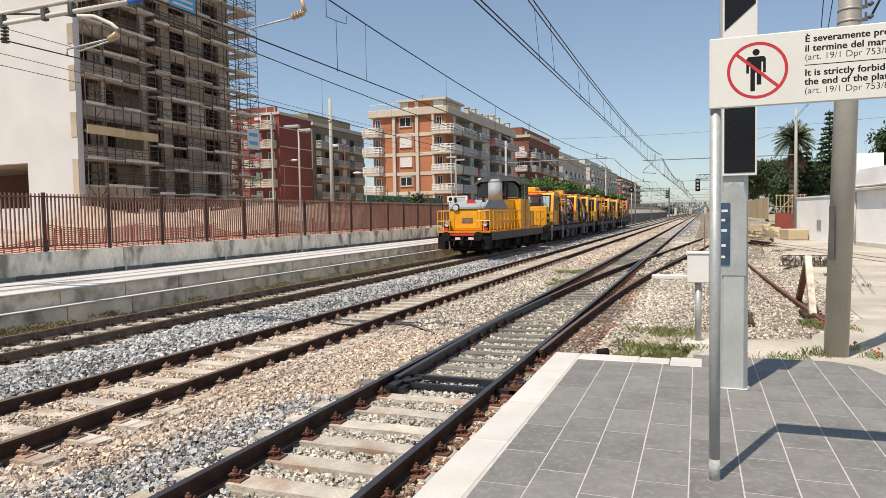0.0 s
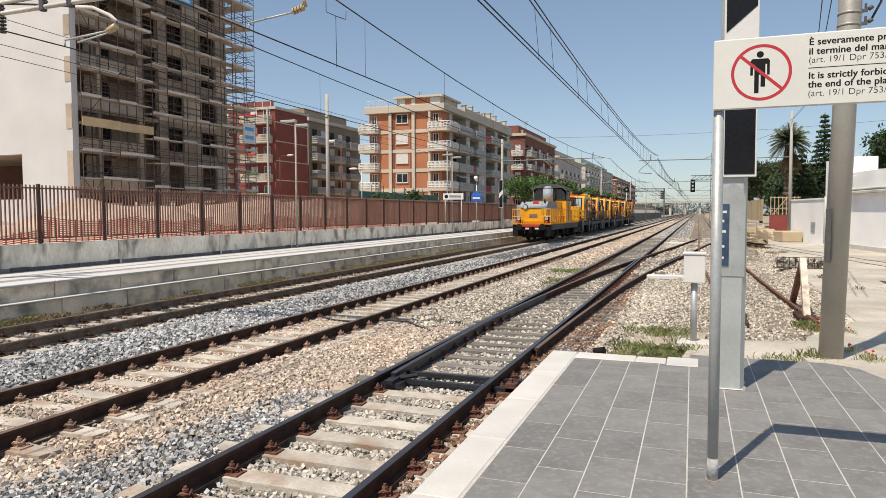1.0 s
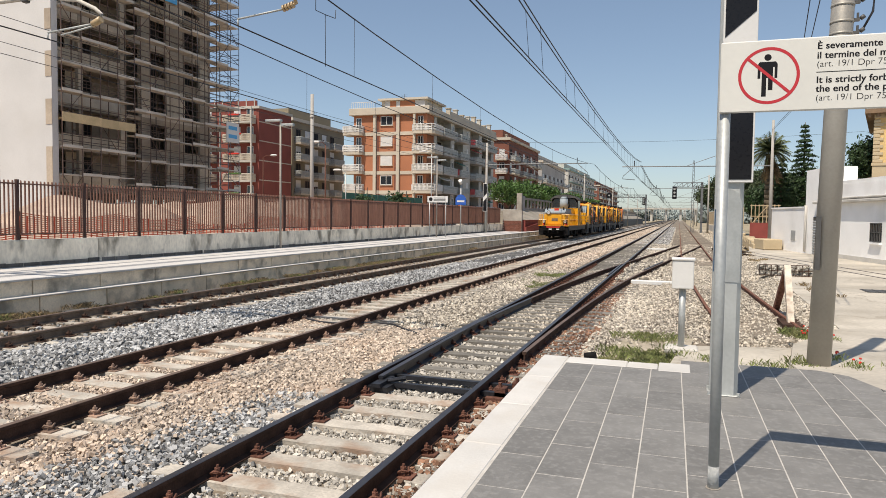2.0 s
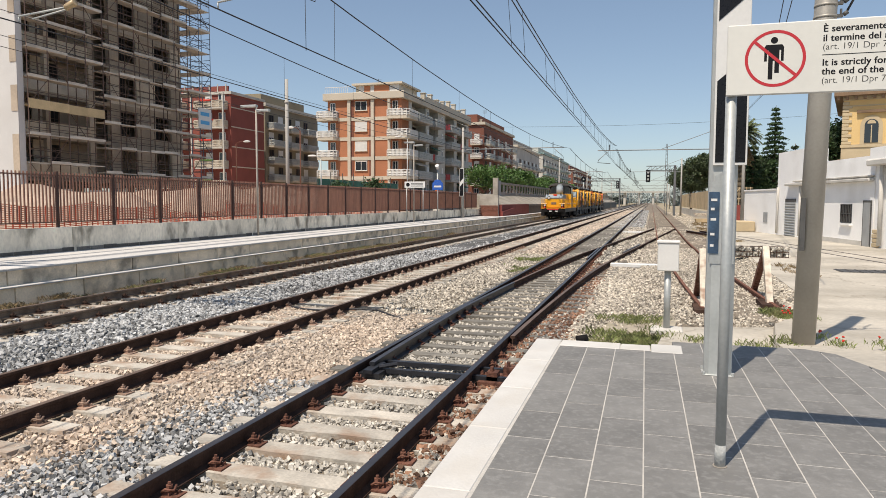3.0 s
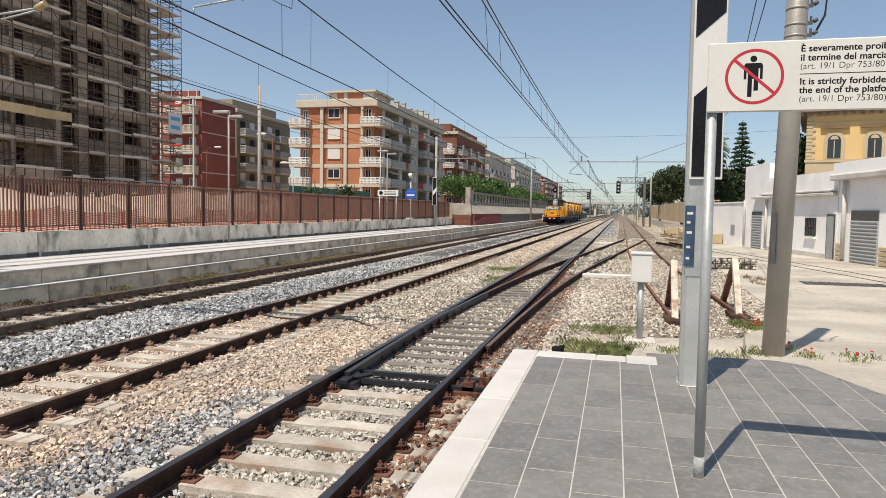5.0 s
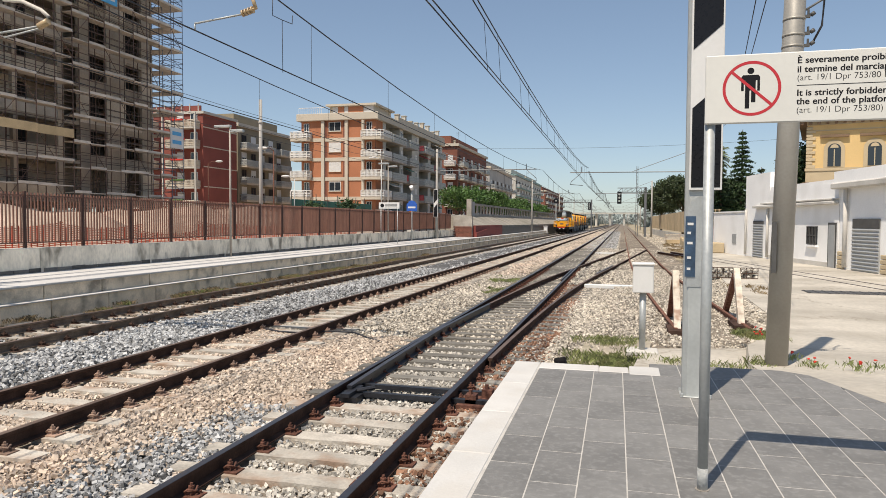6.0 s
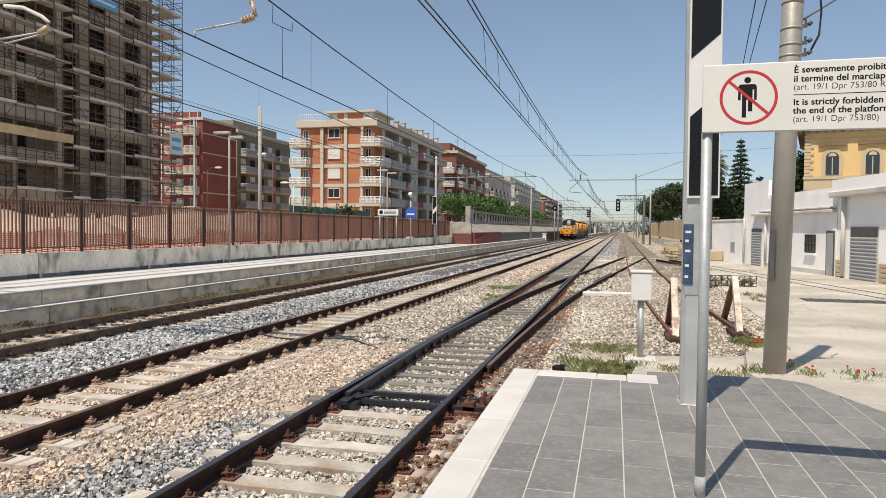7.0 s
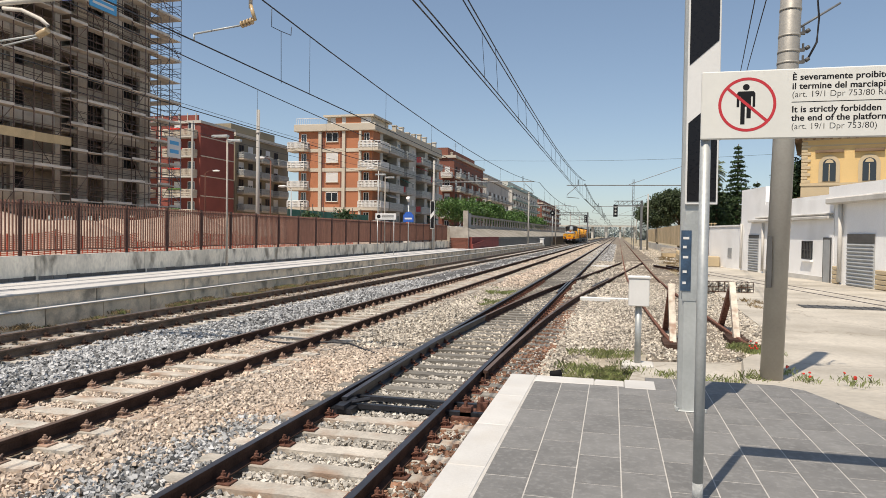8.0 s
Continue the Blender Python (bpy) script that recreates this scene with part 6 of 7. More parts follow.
for s in (-1, 1):
    railing(loco, [(s * 1.42, 0.9), (s * 1.42, 6.6)], 1.3, 2.35, 0.75)
    railing(loco, [(s * 1.42, 9.15), (s * 1.42, LL - 0.3)], 1.3, 2.3, 0.7)
    railing(loco, [(s * 1.42, 0.28), (s * 0.75, 0.28)], 1.3, 2.35, 0.4)


def machine(name, label, length, y, cabs, orange_end=False, seed=3, tones=("yellow", "yellow", "train_dark", "yellow", "white", "yellow_dark", "train_dark")):
    """A yellow track-maintenance machine: frame, glazed cabs, engine covers, tanks, jacks, hoses and working units under the deck."""
    rnd = random.Random(seed)
    ru = rnd.uniform
    v = vehicle(name, label, length, y)
    chassis(v, 0, length, (2.0, 3.8, length - 3.8, length - 2.0))
    part("deck", box(-1.4, 0.4, 1.2, 1.4, length - 0.4, 1.28), "train_dark", v)
    # added near-black filler in place of shade under the machine
    part("bogie_frame", box(-0.9, 1.0, 0.22, 0.9, length - 1.0, 0.6, bevel=0.05), "train_dark", v, "near-black block filling the shaded gap under the frame")
    spans, last = [], 0.5
    for a, b in cabs:
        spans.append((last, a))
        last = b
        wide = 1.34 if a < 2.5 and y < 20 else 1.15
        o = "orange" if orange_end and b > length - 3 else "yellow"
        c = part("cab", prism([(a, 1.28), (a, 2.3), (a + 0.3, 3.45), (a + 0.5, 3.68), (b - 0.2, 3.68), (b, 3.4), (b, 1.28)], -wide, wide, axis="x"), o, v, o + " operator cab")
        part("windscreen_seal", prism([(a - 0.015, 2.3), (a + 0.29, 3.5), (a + 0.33, 3.5), (a + 0.02, 2.3)], -wide + 0.2, wide - 0.2, axis="x"), "train_dark", c)
        part("windscreen", prism([(a - 0.035, 2.4), (a + 0.255, 3.4), (a + 0.33, 3.4), (a + 0.02, 2.4)], -wide + 0.3, wide - 0.3, axis="x"), "pale_glass" if a < 2.5 and y < 20 else "dark_glass", c, "large slanted windscreen")
        part("roof", box(-1.25, a + 0.45, 3.68, 1.25, b - 0.15, 3.78, bevel=0.03), "yellow_dark", c)
        for s in (-1, 1):
            part("side_window", box(s * (wide + 0.005) - 0.01, a + 0.5, 2.35, s * (wide + 0.005) + 0.01, (a + b) / 2 + 0.1, 3.4), "dark_glass", c)
            part("lamp", tube((s * 0.9, a - 0.08, 1.62), (s * 0.9, a + 0.05, 1.62), 0.11, 12), "lamp_glass", c)
            part("roof_lamp", tube((s * 0.8, a + 0.42, 3.84), (s * 0.8, a + 0.55, 3.84), 0.1, 10), "train_dark", c, "dark roof lamp")
        # flat near-black sheet on the cab side paints a recess's shade
        part("side_door", box(wide + 0.002, b - 0.85, 1.35, wide + 0.02, b - 0.1, 3.35), "train_dark", c, "near-black sheet standing in for a shaded door recess")
        part("grab_rail", tube((1.42, b - 0.95, 1.35), (1.42, b - 0.95, 3.2), 0.025, 6), "yellow", c)
        part("roof_box", box(-0.9, a + 0.7, 3.78, -0.1, b - 0.5, ru(3.95, 4.2), bevel=0.05), o, c, "roof cooling unit")
        part("roof_drum", tube((0.2, a + 1.2, 3.95), (1.0, a + 1.2, 3.95), 0.16, 12), "train_dark", c)
        part("aerial", tube((0.9, b - 0.3, 3.7), (0.9, b - 0.3, 4.5), 0.015, 5), "train_dark", c)
    spans.append((last, length - 0.5))
    for a, b in spans:
        if b - a < 1.0:
            continue
        yy = a + 0.15
        while yy < b - 0.4:
            w = ru(0.25, 0.85)
            kind = rnd.choice("bbbcdpph")
            mt = rnd.choice(tones)
            top = ru(1.8, 3.6)
            if kind == "b":
                xr = ru(0.3, 1.2)
                g = part("engine_cover", box(-ru(0.6, 1.2), yy, 1.28, xr, yy + w, top, bevel=0.05), mt, v)
                for q in range(2):
                    part("vent_slot", box(xr, yy + 0.05, 1.5 + q * 0.4, xr + 0.015, yy + w - 0.05, 1.7 + q * 0.4), "train_dark", g)
                if rnd.random() < 0.7:
                    part("valve_block", box(xr - 0.5, yy + 0.05, top, xr - ru(0.1, 0.3), yy + w * 0.7, top + ru(0.15, 0.5), bevel=0.03), rnd.choice(("orange", "white", "frame_grey", "yellow")), g)
            elif kind == "c":
                x = ru(0.5, 1.15)
                b2 = tube((x, yy, 1.28), (x, yy + ru(-0.2, 0.2), top + 0.4), ru(0.07, 0.14), 10)
                tube((x - 0.3, yy + 0.2, 1.28), (x - 0.3, yy + 0.2, top + 0.2), 0.06, 8, b2)
                part("jack_cylinder", b2, rnd.choice(("frame_grey", "white", "yellow", "train_dark")), v, "upright hydraulic jack")
            elif kind == "d":
                part("hydraulic_tank", tube((ru(-1.1, -0.5), yy + w / 2, ru(1.7, 2.8)), (ru(0.7, 1.2), yy + w / 2, ru(1.7, 2.8)), ru(0.2, 0.38), 14), mt, v, "round hydraulic tank")
            elif kind == "p":
                bm = bmesh.new()
                for x in (ru(-1.2, -0.6), ru(0.8, 1.3)):
                    tube((x, yy, 1.28), (x, yy, ru(2.8, 3.6)), 0.045, 6, bm)
                tube((-1.1, yy, 2.9), (1.2, yy, ru(2.7, 3.3)), 0.05, 6, bm)
                part("work_frame", bm, rnd.choice(("train_dark", "yellow", "yellow_dark", "frame_grey")), v, "welded tube frame")
            else:
                part("white_panel", box(1.0, yy, ru(1.5, 1.9), 1.06, yy + w, ru(2.2, 2.7)), "white", v, "pale steel panel")
            for q in range(2):
                x = ru(0.6, 1.28)
                part("hose", chain([(x, yy + q * 0.2, 1.25), (x + 0.05, yy + q * 0.22, ru(1.8, 2.9)), (x * 0.7, yy + q * 0.2 + 0.3, ru(2.2, 3.3)), (x * 0.5, yy + 0.6, ru(1.6, 2.6))], 0.035, 5), rnd.choice(("train_dark", "frame_grey", "train_dark", "orange")), v)
            yy += w * 0.8 + 0.08
        railing(v, [(1.38, a), (1.38, b)], 1.28, 2.15, 1.3, "frame_grey")
        for q in range(max(1, int((b - a) / 3.2))):
            y0 = a + 0.3 + q * 3.2
            part("roof_boom", box(ru(-0.6, 0.2), y0, ru(3.25, 3.45), ru(0.4, 0.9), y0 + ru(1.2, 2.6), ru(3.5, 3.75), bevel=0.05), rnd.choice(("orange", "yellow", "white", "yellow_dark")), v, "boom carried over the working gear")
        y0 = a
        while y0 < b - 0.5:
            w = ru(0.25, 0.7)
            part("working_unit", box(ru(0.7, 1.0), y0, ru(0.25, 0.45), ru(1.15, 1.36), y0 + w, ru(0.8, 1.2), bevel=0.03), rnd.choice(("train_dark", "train_dark", "frame_grey")), v, "dark working unit under the deck")
            part("tamping_tine", tube((1.2, y0 + w, 0.2), (1.28, y0 + w + 0.06, 1.5), 0.06, 6), rnd.choice(("frame_grey", "train_dark", "train_dark", "train_grey")), v, "steel tamping tine")
            y0 += w + ru(0.1, 0.4)
        bm = bmesh.new()
        for s in (0, 0.45):
            tube((1.42, a + 0.4 + s, 0.25), (1.42, a + 0.4 + s, 1.3), 0.025, 6, bm)
        for k in range(4):
            tube((1.42, a + 0.4, 0.35 + k * 0.28), (1.42, a + 0.85, 0.35 + k * 0.28), 0.022, 6, bm)
        part("ladder", bm, "galv", v, "steel access ladder")
    return v


machine("tamping_machine", "yellow track tamping machine with large cab windscreen", 23, 14.4, [(2.0, 4.5), (12.6, 14.6), (19.0, 20.8)], seed=5, tones=("train_dark", "frame_grey", "white", "train_dark", "train_grey", "yellow_dark", "yellow"))
machine("track_machine", "yellow track maintenance machine with equipment frames", 17.6, 38.0, [(0.8, 2.8), (11, 13)], seed=8)
machine("ballast_machine", "yellow ballast machine with an orange rear cab", 15.6, 56.4, [(1.0, 3.0), (13.0, 15.4)], orange_end=True, seed=11)


# ---- overhead line ----
def wire(name, parent, pts, r, label=""):
    return part(name, chain(pts, r, 6), "cable", parent, label)


def overhead(name, x, spans, zc, label, low=0.62, sag=0.95, pair=0.0, tilt=0.0):
    """Contact wire, sagging carrier wire and droppers, from support to support."""
    th = thing(name, label, "overhead line")
    for k, (y0, y1) in enumerate(zip(spans, spans[1:])):
        sx = 0.12 if k % 2 else -0.12
        cx = lambda t: x + sx * (1 - 2 * t)
        lean = tilt if k == 1 else 0.0
        zm = lambda t: zc + low + sag * (2 * t - 1) ** 2 + lean * (2 * t - 1)
        n = 10
        for s in (-pair, pair) if pair else (0.0,):
            wire("contact_wire", th, [(cx(i / n) + s, y0 + (y1 - y0) * i / n, zc) for i in range(n + 1)], 0.012 if y0 < 60 else 0.02)
            wire("carrier_wire", th, [(cx(i / n) + s, y0 + (y1 - y0) * i / n, zm(i / n)) for i in range(n + 1)], 0.014 if y0 < 60 else 0.023)
        if y0 < 130:
            for i in range(1, 10):
                t = i / 10 - 0.02
                for s in (-pair, pair) if pair else (0.0,):
                    dy = 0.35 + 12 * s if pair else 0.0
                    wire("dropper", th, [(cx(t) + s, y0 + (y1 - y0) * t + dy + 0.45 * (pair > 0), zc), (cx(t) + s, y0 + (y1 - y0) * t + dy, zm(t + dy / (y1 - y0)) + 0.02)], 0.005 if y0 < 60 else 0.01)
    return th


SP = [-40.3, 9.75, 62.0, 112.0, 162.0, 212.0, 262.0, 330.0, 400.0]
overhead("overhead_line", 0.0, SP, 5.33, "overhead contact line with carrier wire and droppers above the main track", 0.74, 0.6, pair=0.045, tilt=0.26)
o2 = overhead("overhead_line", -3.95, SP, 5.2, "overhead contact line with carrier wire above the middle track", 0.79, 0.74, tilt=0.06)
o3 = overhead("overhead_line", -8.15, SP, 5.3, "overhead contact line with carrier wire above the platform track", 1.04, 0.45)
wire("feeder_loop", o2, [(-3.97, 12.42, 6.6), (-3.97, 12.42, 6.25), (-3.95, 12.8, 6.26), (-3.95, 13.22, 6.3), (-3.95, 13.24, 6.48)], 0.008, "square wire loop")
wire("feeder_drop", o2, [(-3.95, 12.78, 6.26), (-3.95, 12.8, 5.2)], 0.007)
feed = thing("feeder_line", "thin feeder wires running beside the tracks", "overhead line")
for x, z in ((-13.2, 7.6), (-13.4, 7.0), (-12.2, 6.4)):
    wire("feeder_wire", feed, [(x, y, z - 0.7 * math.sin((y + 10) / 75 * math.pi)) for y in range(-10, 66, 5)], 0.008)

cant = thing("catenary_cantilever", "grey catenary mast with tube cantilevers over two tracks", "mast", pose(-13.9, 9.75, 0.55))
part("mast_tube", tube((0, 0, 0), (0, 0, 8.6), 0.14, 14, r2=0.11), "galv_light", cant, "grey steel mast")


def bar(p, q, r, mt="galv_light", name="tube", label=""):
    off = Vector((-13.9, 9.75, 0.55))
    return part(name, tube(Vector(p) - off, Vector(q) - off, r, 10), mt, cant, label)


bar((-13.9, 9.75, 6.06), (-6.3, 9.75, 6.12), 0.045, "plank", "lower_tube", "pale lower cantilever tube")
bar((-13.9, 9.75, 6.26), (-5.6, 9.75, 6.33), 0.04, "plank", "upper_tube")
bar((-6.5, 9.75, 6.118), (-6.25, 9.75, 6.122), 0.055, "blue", "end_cap", "blue plastic end cap")
off = Vector((-13.9, 9.75, 0.55))
part("steady_tube", chain([Vector(p) - off for p in ((-7.75, 9.75, 6.02), (-7.35, 9.75, 5.96), (-6.95, 9.75, 5.78), (-6.8, 9.75, 5.66), (-6.86, 9.75, 5.55))], 0.035, 10), "plank", cant, "bent pale steady tube")
part("insulator", chain([Vector(p) - off for p in ((-6.8, 9.75, 5.58), (-7.0, 9.75, 5.5))], 0.06, 12), "porcelain", cant, "tan porcelain insulator")
bar((-6.95, 9.75, 5.51), (-8.07, 9.75, 5.43), 0.018, "galv_light", "steady_arm")
bar((-6.98, 9.75, 5.47), (-7.75, 9.75, 5.36), 0.016, "galv_light", "steady_arm")
bar((-8.07, 9.75, 5.44), (-8.07, 9.75, 5.31), 0.014, "galv_light", "wire_clamp")
for x in (-9.75, -8.6, -7.9):
    bm = box(-0.06, -0.06, -0.12, 0.06, 0.06, 0.14, bevel=0.02)
    tube((-0.12, 0, 0.0), (0.12, 0, 0.05), 0.02, 6, bm)
    part("clamp", bm, "frame_grey", cant, m=pose(x + 13.9, 0, 6.14 - 0.55))
bm = bmesh.new()
for k in range(5):
    tube((0, 0, k * 0.07), (0, 0, k * 0.07 + 0.03), 0.075, 12, bm)
tube((0, 0, 0), (0, 0, 0.36), 0.03, 8, bm)
part("insulator", bm, "frame_grey", cant, "ribbed grey insulator", m=pose(-9.7 + 13.9, 0, 5.72 - 0.55))
wire("jumper", cant, [Vector(p) - off for p in ((-9.9, 9.75, 6.3), (-9.0, 9.76, 6.2), (-8.1, 9.78, 6.08), (-7.4, 9.8, 5.97))], 0.02, "black jumper cable")
bar((-3.05, 9.75, 5.44), (-3.92, 9.75, 5.35), 0.016, "galv_light", "steady_arm", "thin grey steady arm")
bar((-3.92, 9.75, 5.35), (-3.92, 9.75, 5.24), 0.012, "galv_light", "wire_clamp")
bm = bmesh.new()
for k in range(4):
    tube(Vector((-3.06 + k * 0.055, 9.75, 5.45 + k * 0.014)) - off, Vector((-3.03 + k * 0.055, 9.75, 5.457 + k * 0.014)) - off, 0.055, 10, bm)
tube(Vector((-3.06, 9.75, 5.45)) - off, Vector((-2.8, 9.75, 5.52)) - off, 0.022, 8, bm)
part("insulator", bm, "porcelain", cant, "ribbed porcelain insulator")
bar((-2.82, 9.75, 5.51), (-2.9, 9.75, 5.75), 0.03, "porcelain", "drop_tube")
bar((-2.9, 9.75, 5.7), (-2.9, 9.75, 7.2), 0.03, "plank", "drop_tube")
bar((-13.9, 9.75, 7.15), (-2.8, 9.75, 7.2), 0.05, "plank", "top_tube")


def line_mast(name, label, x, y, z0, top, arms, lattice=False, arm_z=6.75):
    """A mast with cross arms over the tracks: arms are (x end, track x)."""
    th = thing(name, label, "mast", pose(x, y, z0))
    if lattice:
        bm = bmesh.new()
        for a, b in ((-0.2, -0.2), (0.2, -0.2), (0.2, 0.2), (-0.2, 0.2)):
            tube((a, b, 0), (a * 0.5, b * 0.5, top), 0.035, 5, bm)
        for k in range(int(top / 0.6)):
            s = 0.2 - 0.1 * k * 0.6 / top
            d = 1 if k % 2 else -1
            tube((-s * d, -s, k * 0.6), (s * d, -s, k * 0.6 + 0.6), 0.02, 4, bm)
            tube((s, -s * d, k * 0.6), (s, s * d, k * 0.6 + 0.6), 0.02, 4, bm)
        part("lattice", bm, "arm_grey", th, "grey lattice column")
    else:
        part("column", tube((0, 0, 0), (0, 0, top), 0.15, 12, r2=0.1), "cement_mast", th, "pale concrete column")
    for xe in arms:
        z = arm_z - z0
        part("cross_arm", tube((0, 0, z), (xe - x, 0, z + 0.05), 0.045, 6), "arm_grey", th, "long grey cross arm")
        s = 1 if xe > x else -1
        part("stay", tube((0, 0, min(top - 0.1, z + 2.4)), ((xe - x) * 0.55, 0, z + 0.08), 0.025, 5), "arm_grey", th)
        ex = xe - x
        part("hanger", tube((ex - s * 1.0, 0, z), (ex - s * 1.0, 0, z + 0.55), 0.035, 6), "cable", th)
        part("steady_arm", chain([(ex - s * 0.9, 0, z - 0.05), (ex - s * 0.1, 0, z - 0.75), (ex, 0, z - 1.0), (ex - s * 1.1, 0, z - 1.1)], 0.03, 6), "arm_grey", th)
    return th


line_mast("catenary_mast", "concrete catenary mast with a long cross arm over the main track", 10.15, 62.0, 0.1, 10.1, [-1.7], arm_z=6.5)
line_mast("catenary_mast", "steel catenary mast with cross arms over two tracks", -14.1, 62.6, 0.55, 8.4, [-9.2, -4.7], arm_z=6.9)
for i, y in enumerate((112.0, 162.0, 212.0, 262.0, 330.0)):
    line_mast("catenary_mast", "catenary mast with cross arms further along the line", -11.4, y, -0.3, 9.3, [-8.6, -4.6])
    line_mast("catenary_mast", "catenary mast beside the siding further along the line", 7.3 + 0.35 * i, y + 2, -0.2, 9.0, [-1.4])
line_mast("lattice_mast", "tall grey lattice mast beside the line", 5.1, 118.0, -0.2, 11.6, [], lattice=True)
tall = thing("lighting_mast", "tall pale concrete pole rising behind the fence", "pole", pose(-20.9, 42, 0.4))
part("column", tube((0, 0, 0), (0, 0, 9.9), 0.14, 14, r2=0.11), "cement_mast", tall)
part("collar", tube((0, 0, 8.3), (0, 0, 8.42), 0.15, 12), "cement_mast", tall)


def street_lamp(x, y, h, arm, mt):
    th = thing("street_lamp", "street lamp with a curved arm and pale head", "street lamp", pose(x, y, 0.4), group="street lamps")
    part("pole", tube((0, 0, 0), (0, 0, h), 0.07, 10, r2=0.05), mt, th)
    part("arm", chain([(0, 0, h), (arm * 0.3, 0, h + 0.25), (arm, 0, h + 0.3)], 0.035, 6), mt, th)
    bm = bmesh.new()
    bmesh.ops.create_uvsphere(bm, u_segments=12, v_segments=8, radius=1)
    for v in bm.verts:
        v.co = Vector((v.co.x * 0.5 + arm, v.co.y * 0.2, v.co.z * 0.13 + h + 0.28))
    part("head", bm, "white", th, "oval pale lamp head")


street_lamp(-27.5, 56, 8.0, -1.1, "rust_red")
street_lamp(-29.5, 64, 6.0, -1.0, "galv")
street_lamp(-46, 74, 8.6, 1.5, "rust_red")
street_lamp(-23, 72, 8.5, -1.0, "galv_light")


def gantry(x0, x1, y, z, sig):
    th = thing("signal_gantry", "grey lattice gantry carrying a black light signal", "gantry", pose(0, y, 0))
    bm = bmesh.new()
    for dz in (0, 0.7):
        for dy in (-0.3, 0.3):
            tube((x0, dy, z + dz), (x1, dy, z + dz), 0.05, 5, bm)
    n = int((x1 - x0) / 0.7)
    for i in range(n):
        a, b = x0 + (x1 - x0) * i / n, x0 + (x1 - x0) * (i + 1) / n
        tube((a, -0.3, z), (b, -0.3, z + 0.7), 0.035, 4, bm)
        tube((b, -0.3, z), (b, -0.3, z + 0.7), 0.03, 4, bm)
    part("truss", bm, "arm_grey", th, "grey lattice truss")
    part("leg", box(x1 - 0.25, -0.25, -0.4, x1 + 0.1, 0.25, z + 0.8), "arm_grey", th, "grey steel leg")
    for sx in sig:
        s = part("signal_head", box(sx - 0.35, -0.5, z - 1.9, sx + 0.35, -0.3, z + 0.1, bevel=0.05), "black", th, "black three-lens signal head")
        for k in range(3):
            part("hood", tube((sx, -0.5, z - 0.35 - k * 0.55), (sx, -0.72, z - 0.35 - k * 0.55), 0.17, 10), "galv_light", s)
    return th


gantry(2.0, 6.5, 117, 7.1, (2.3,))
gantry(-12.5, -5.0, 185, 7.3, (-5.6,))
sgn = thing("light_signal", "small round black light signal on a post", "signal", pose(-10.6, 145, -0.3))
part("post", tube((0, 0, 0), (0, 0, 7.0), 0.08, 8), "galv_light", sgn)
part("head", tube((0, -0.1, 6.9), (0, 0.1, 6.9), 0.55, 18), "black", sgn, "round black signal plate")
part("lens", tube((0, -0.2, 6.9), (0, -0.1, 6.9), 0.17, 12), "galv_light", sgn)
cab2 = thing("relay_cabinet", "small white relay cabinet beside the track", "cabinet", pose(-11.3, 132, 0.3))
part("body", box(-0.35, -0.3, -0.5, 0.35, 0.3, 1.0, bevel=0.03), "white", cab2)
part("lid", box(-0.45, -0.4, 1.0, 0.45, 0.4, 1.12, bevel=0.03), "white", cab2)
span_ = thing("span_wire", "thin wire crossing high over all tracks", "wire")
wire("cable", span_, [(-34 + i * 4.4, 118, 15.2 - 1.4 * math.sin(i / 20 * math.pi) + i * 0.09) for i in range(21)], 0.02)
stays = thing("mast_wires", "two thin wires placed to fit the camera's view, ending at the concrete mast", "wire")
# points lie on view rays at chosen depths; last leg bent to the mast
wire("cable", stays, [(5.47, 15.0, 7.2), (9.25, 45.0, 8.7), (10.08, 62.0, 9.45)], 0.012)
wire("cable", stays, [(5.7, 15.0, 7.19), (9.35, 45.0, 8.7), (10.18, 62.0, 9.45)], 0.012)

# ---- ramp, embankment and balustrade beyond the far platform ----
ramp = thing("embankment_wall", "brick and concrete retaining wall with a sloping bank", "wall", kind="structure")
part("brick_end", box(-14.3, 70.0, -0.4, -12.3, 70.4, 2.75), "old_concrete", ramp, "grey rendered end wall")
bm = bmesh.new()
for r in range(9):
    for c in range(7):
        x = -14.28 + c * 0.28 + (0.14 if r % 2 else 0)
        box(x, 69.94, 0.5 + r * 0.13, min(x + 0.26, -12.3), 69.999, 0.61 + r * 0.13, bm)
tagged(part("brick_row", bm, "brick_dark", ramp, "reddish bricks"), kind="stuff")
part("red_wall", prism([(-12.3, -0.4), (-12.0, -0.4), (-12.0, 1.75), (-12.3, 1.75)], 70.4, 87, axis="y"), "brown_red", ramp, "red-brown side wall")
part("dark_wall", prism([(-12.6, -0.4), (-12.1, -0.4), (-12.1, 1.5), (-12.6, 1.5)], 87.01, 320, axis="y"), "frame_grey", ramp, "dark grey side wall")
part("bank", prism([(-12.31, -0.4), (-12.31, 1.7), (-14.9, 2.85), (-16.2, 2.95), (-16.2, -0.4)], 70.41, 320, axis="y"), "bank", ramp, "grey-brown sloping earth bank")
part("hand_ramp", prism([(70.0, 0.55), (73, 0.55), (76, 1.2), (76, 1.35), (70.0, 1.0)], -11.95, -11.8, axis="x"), "brown_red", ramp, "red-brown ramp side")
bal = thing("balustrade", "weathered grey-brown concrete balustrade on top of the bank", "balustrade")
part("end_block", box(-15.4, 82.0, 2.8, -14.9, 83.6, 4.6), "grey_wall", bal, "grey concrete end block")
part("end_pillar", box(-15.45, 81.4, 2.8, -14.85, 82.0, 4.9), "old_concrete", bal)
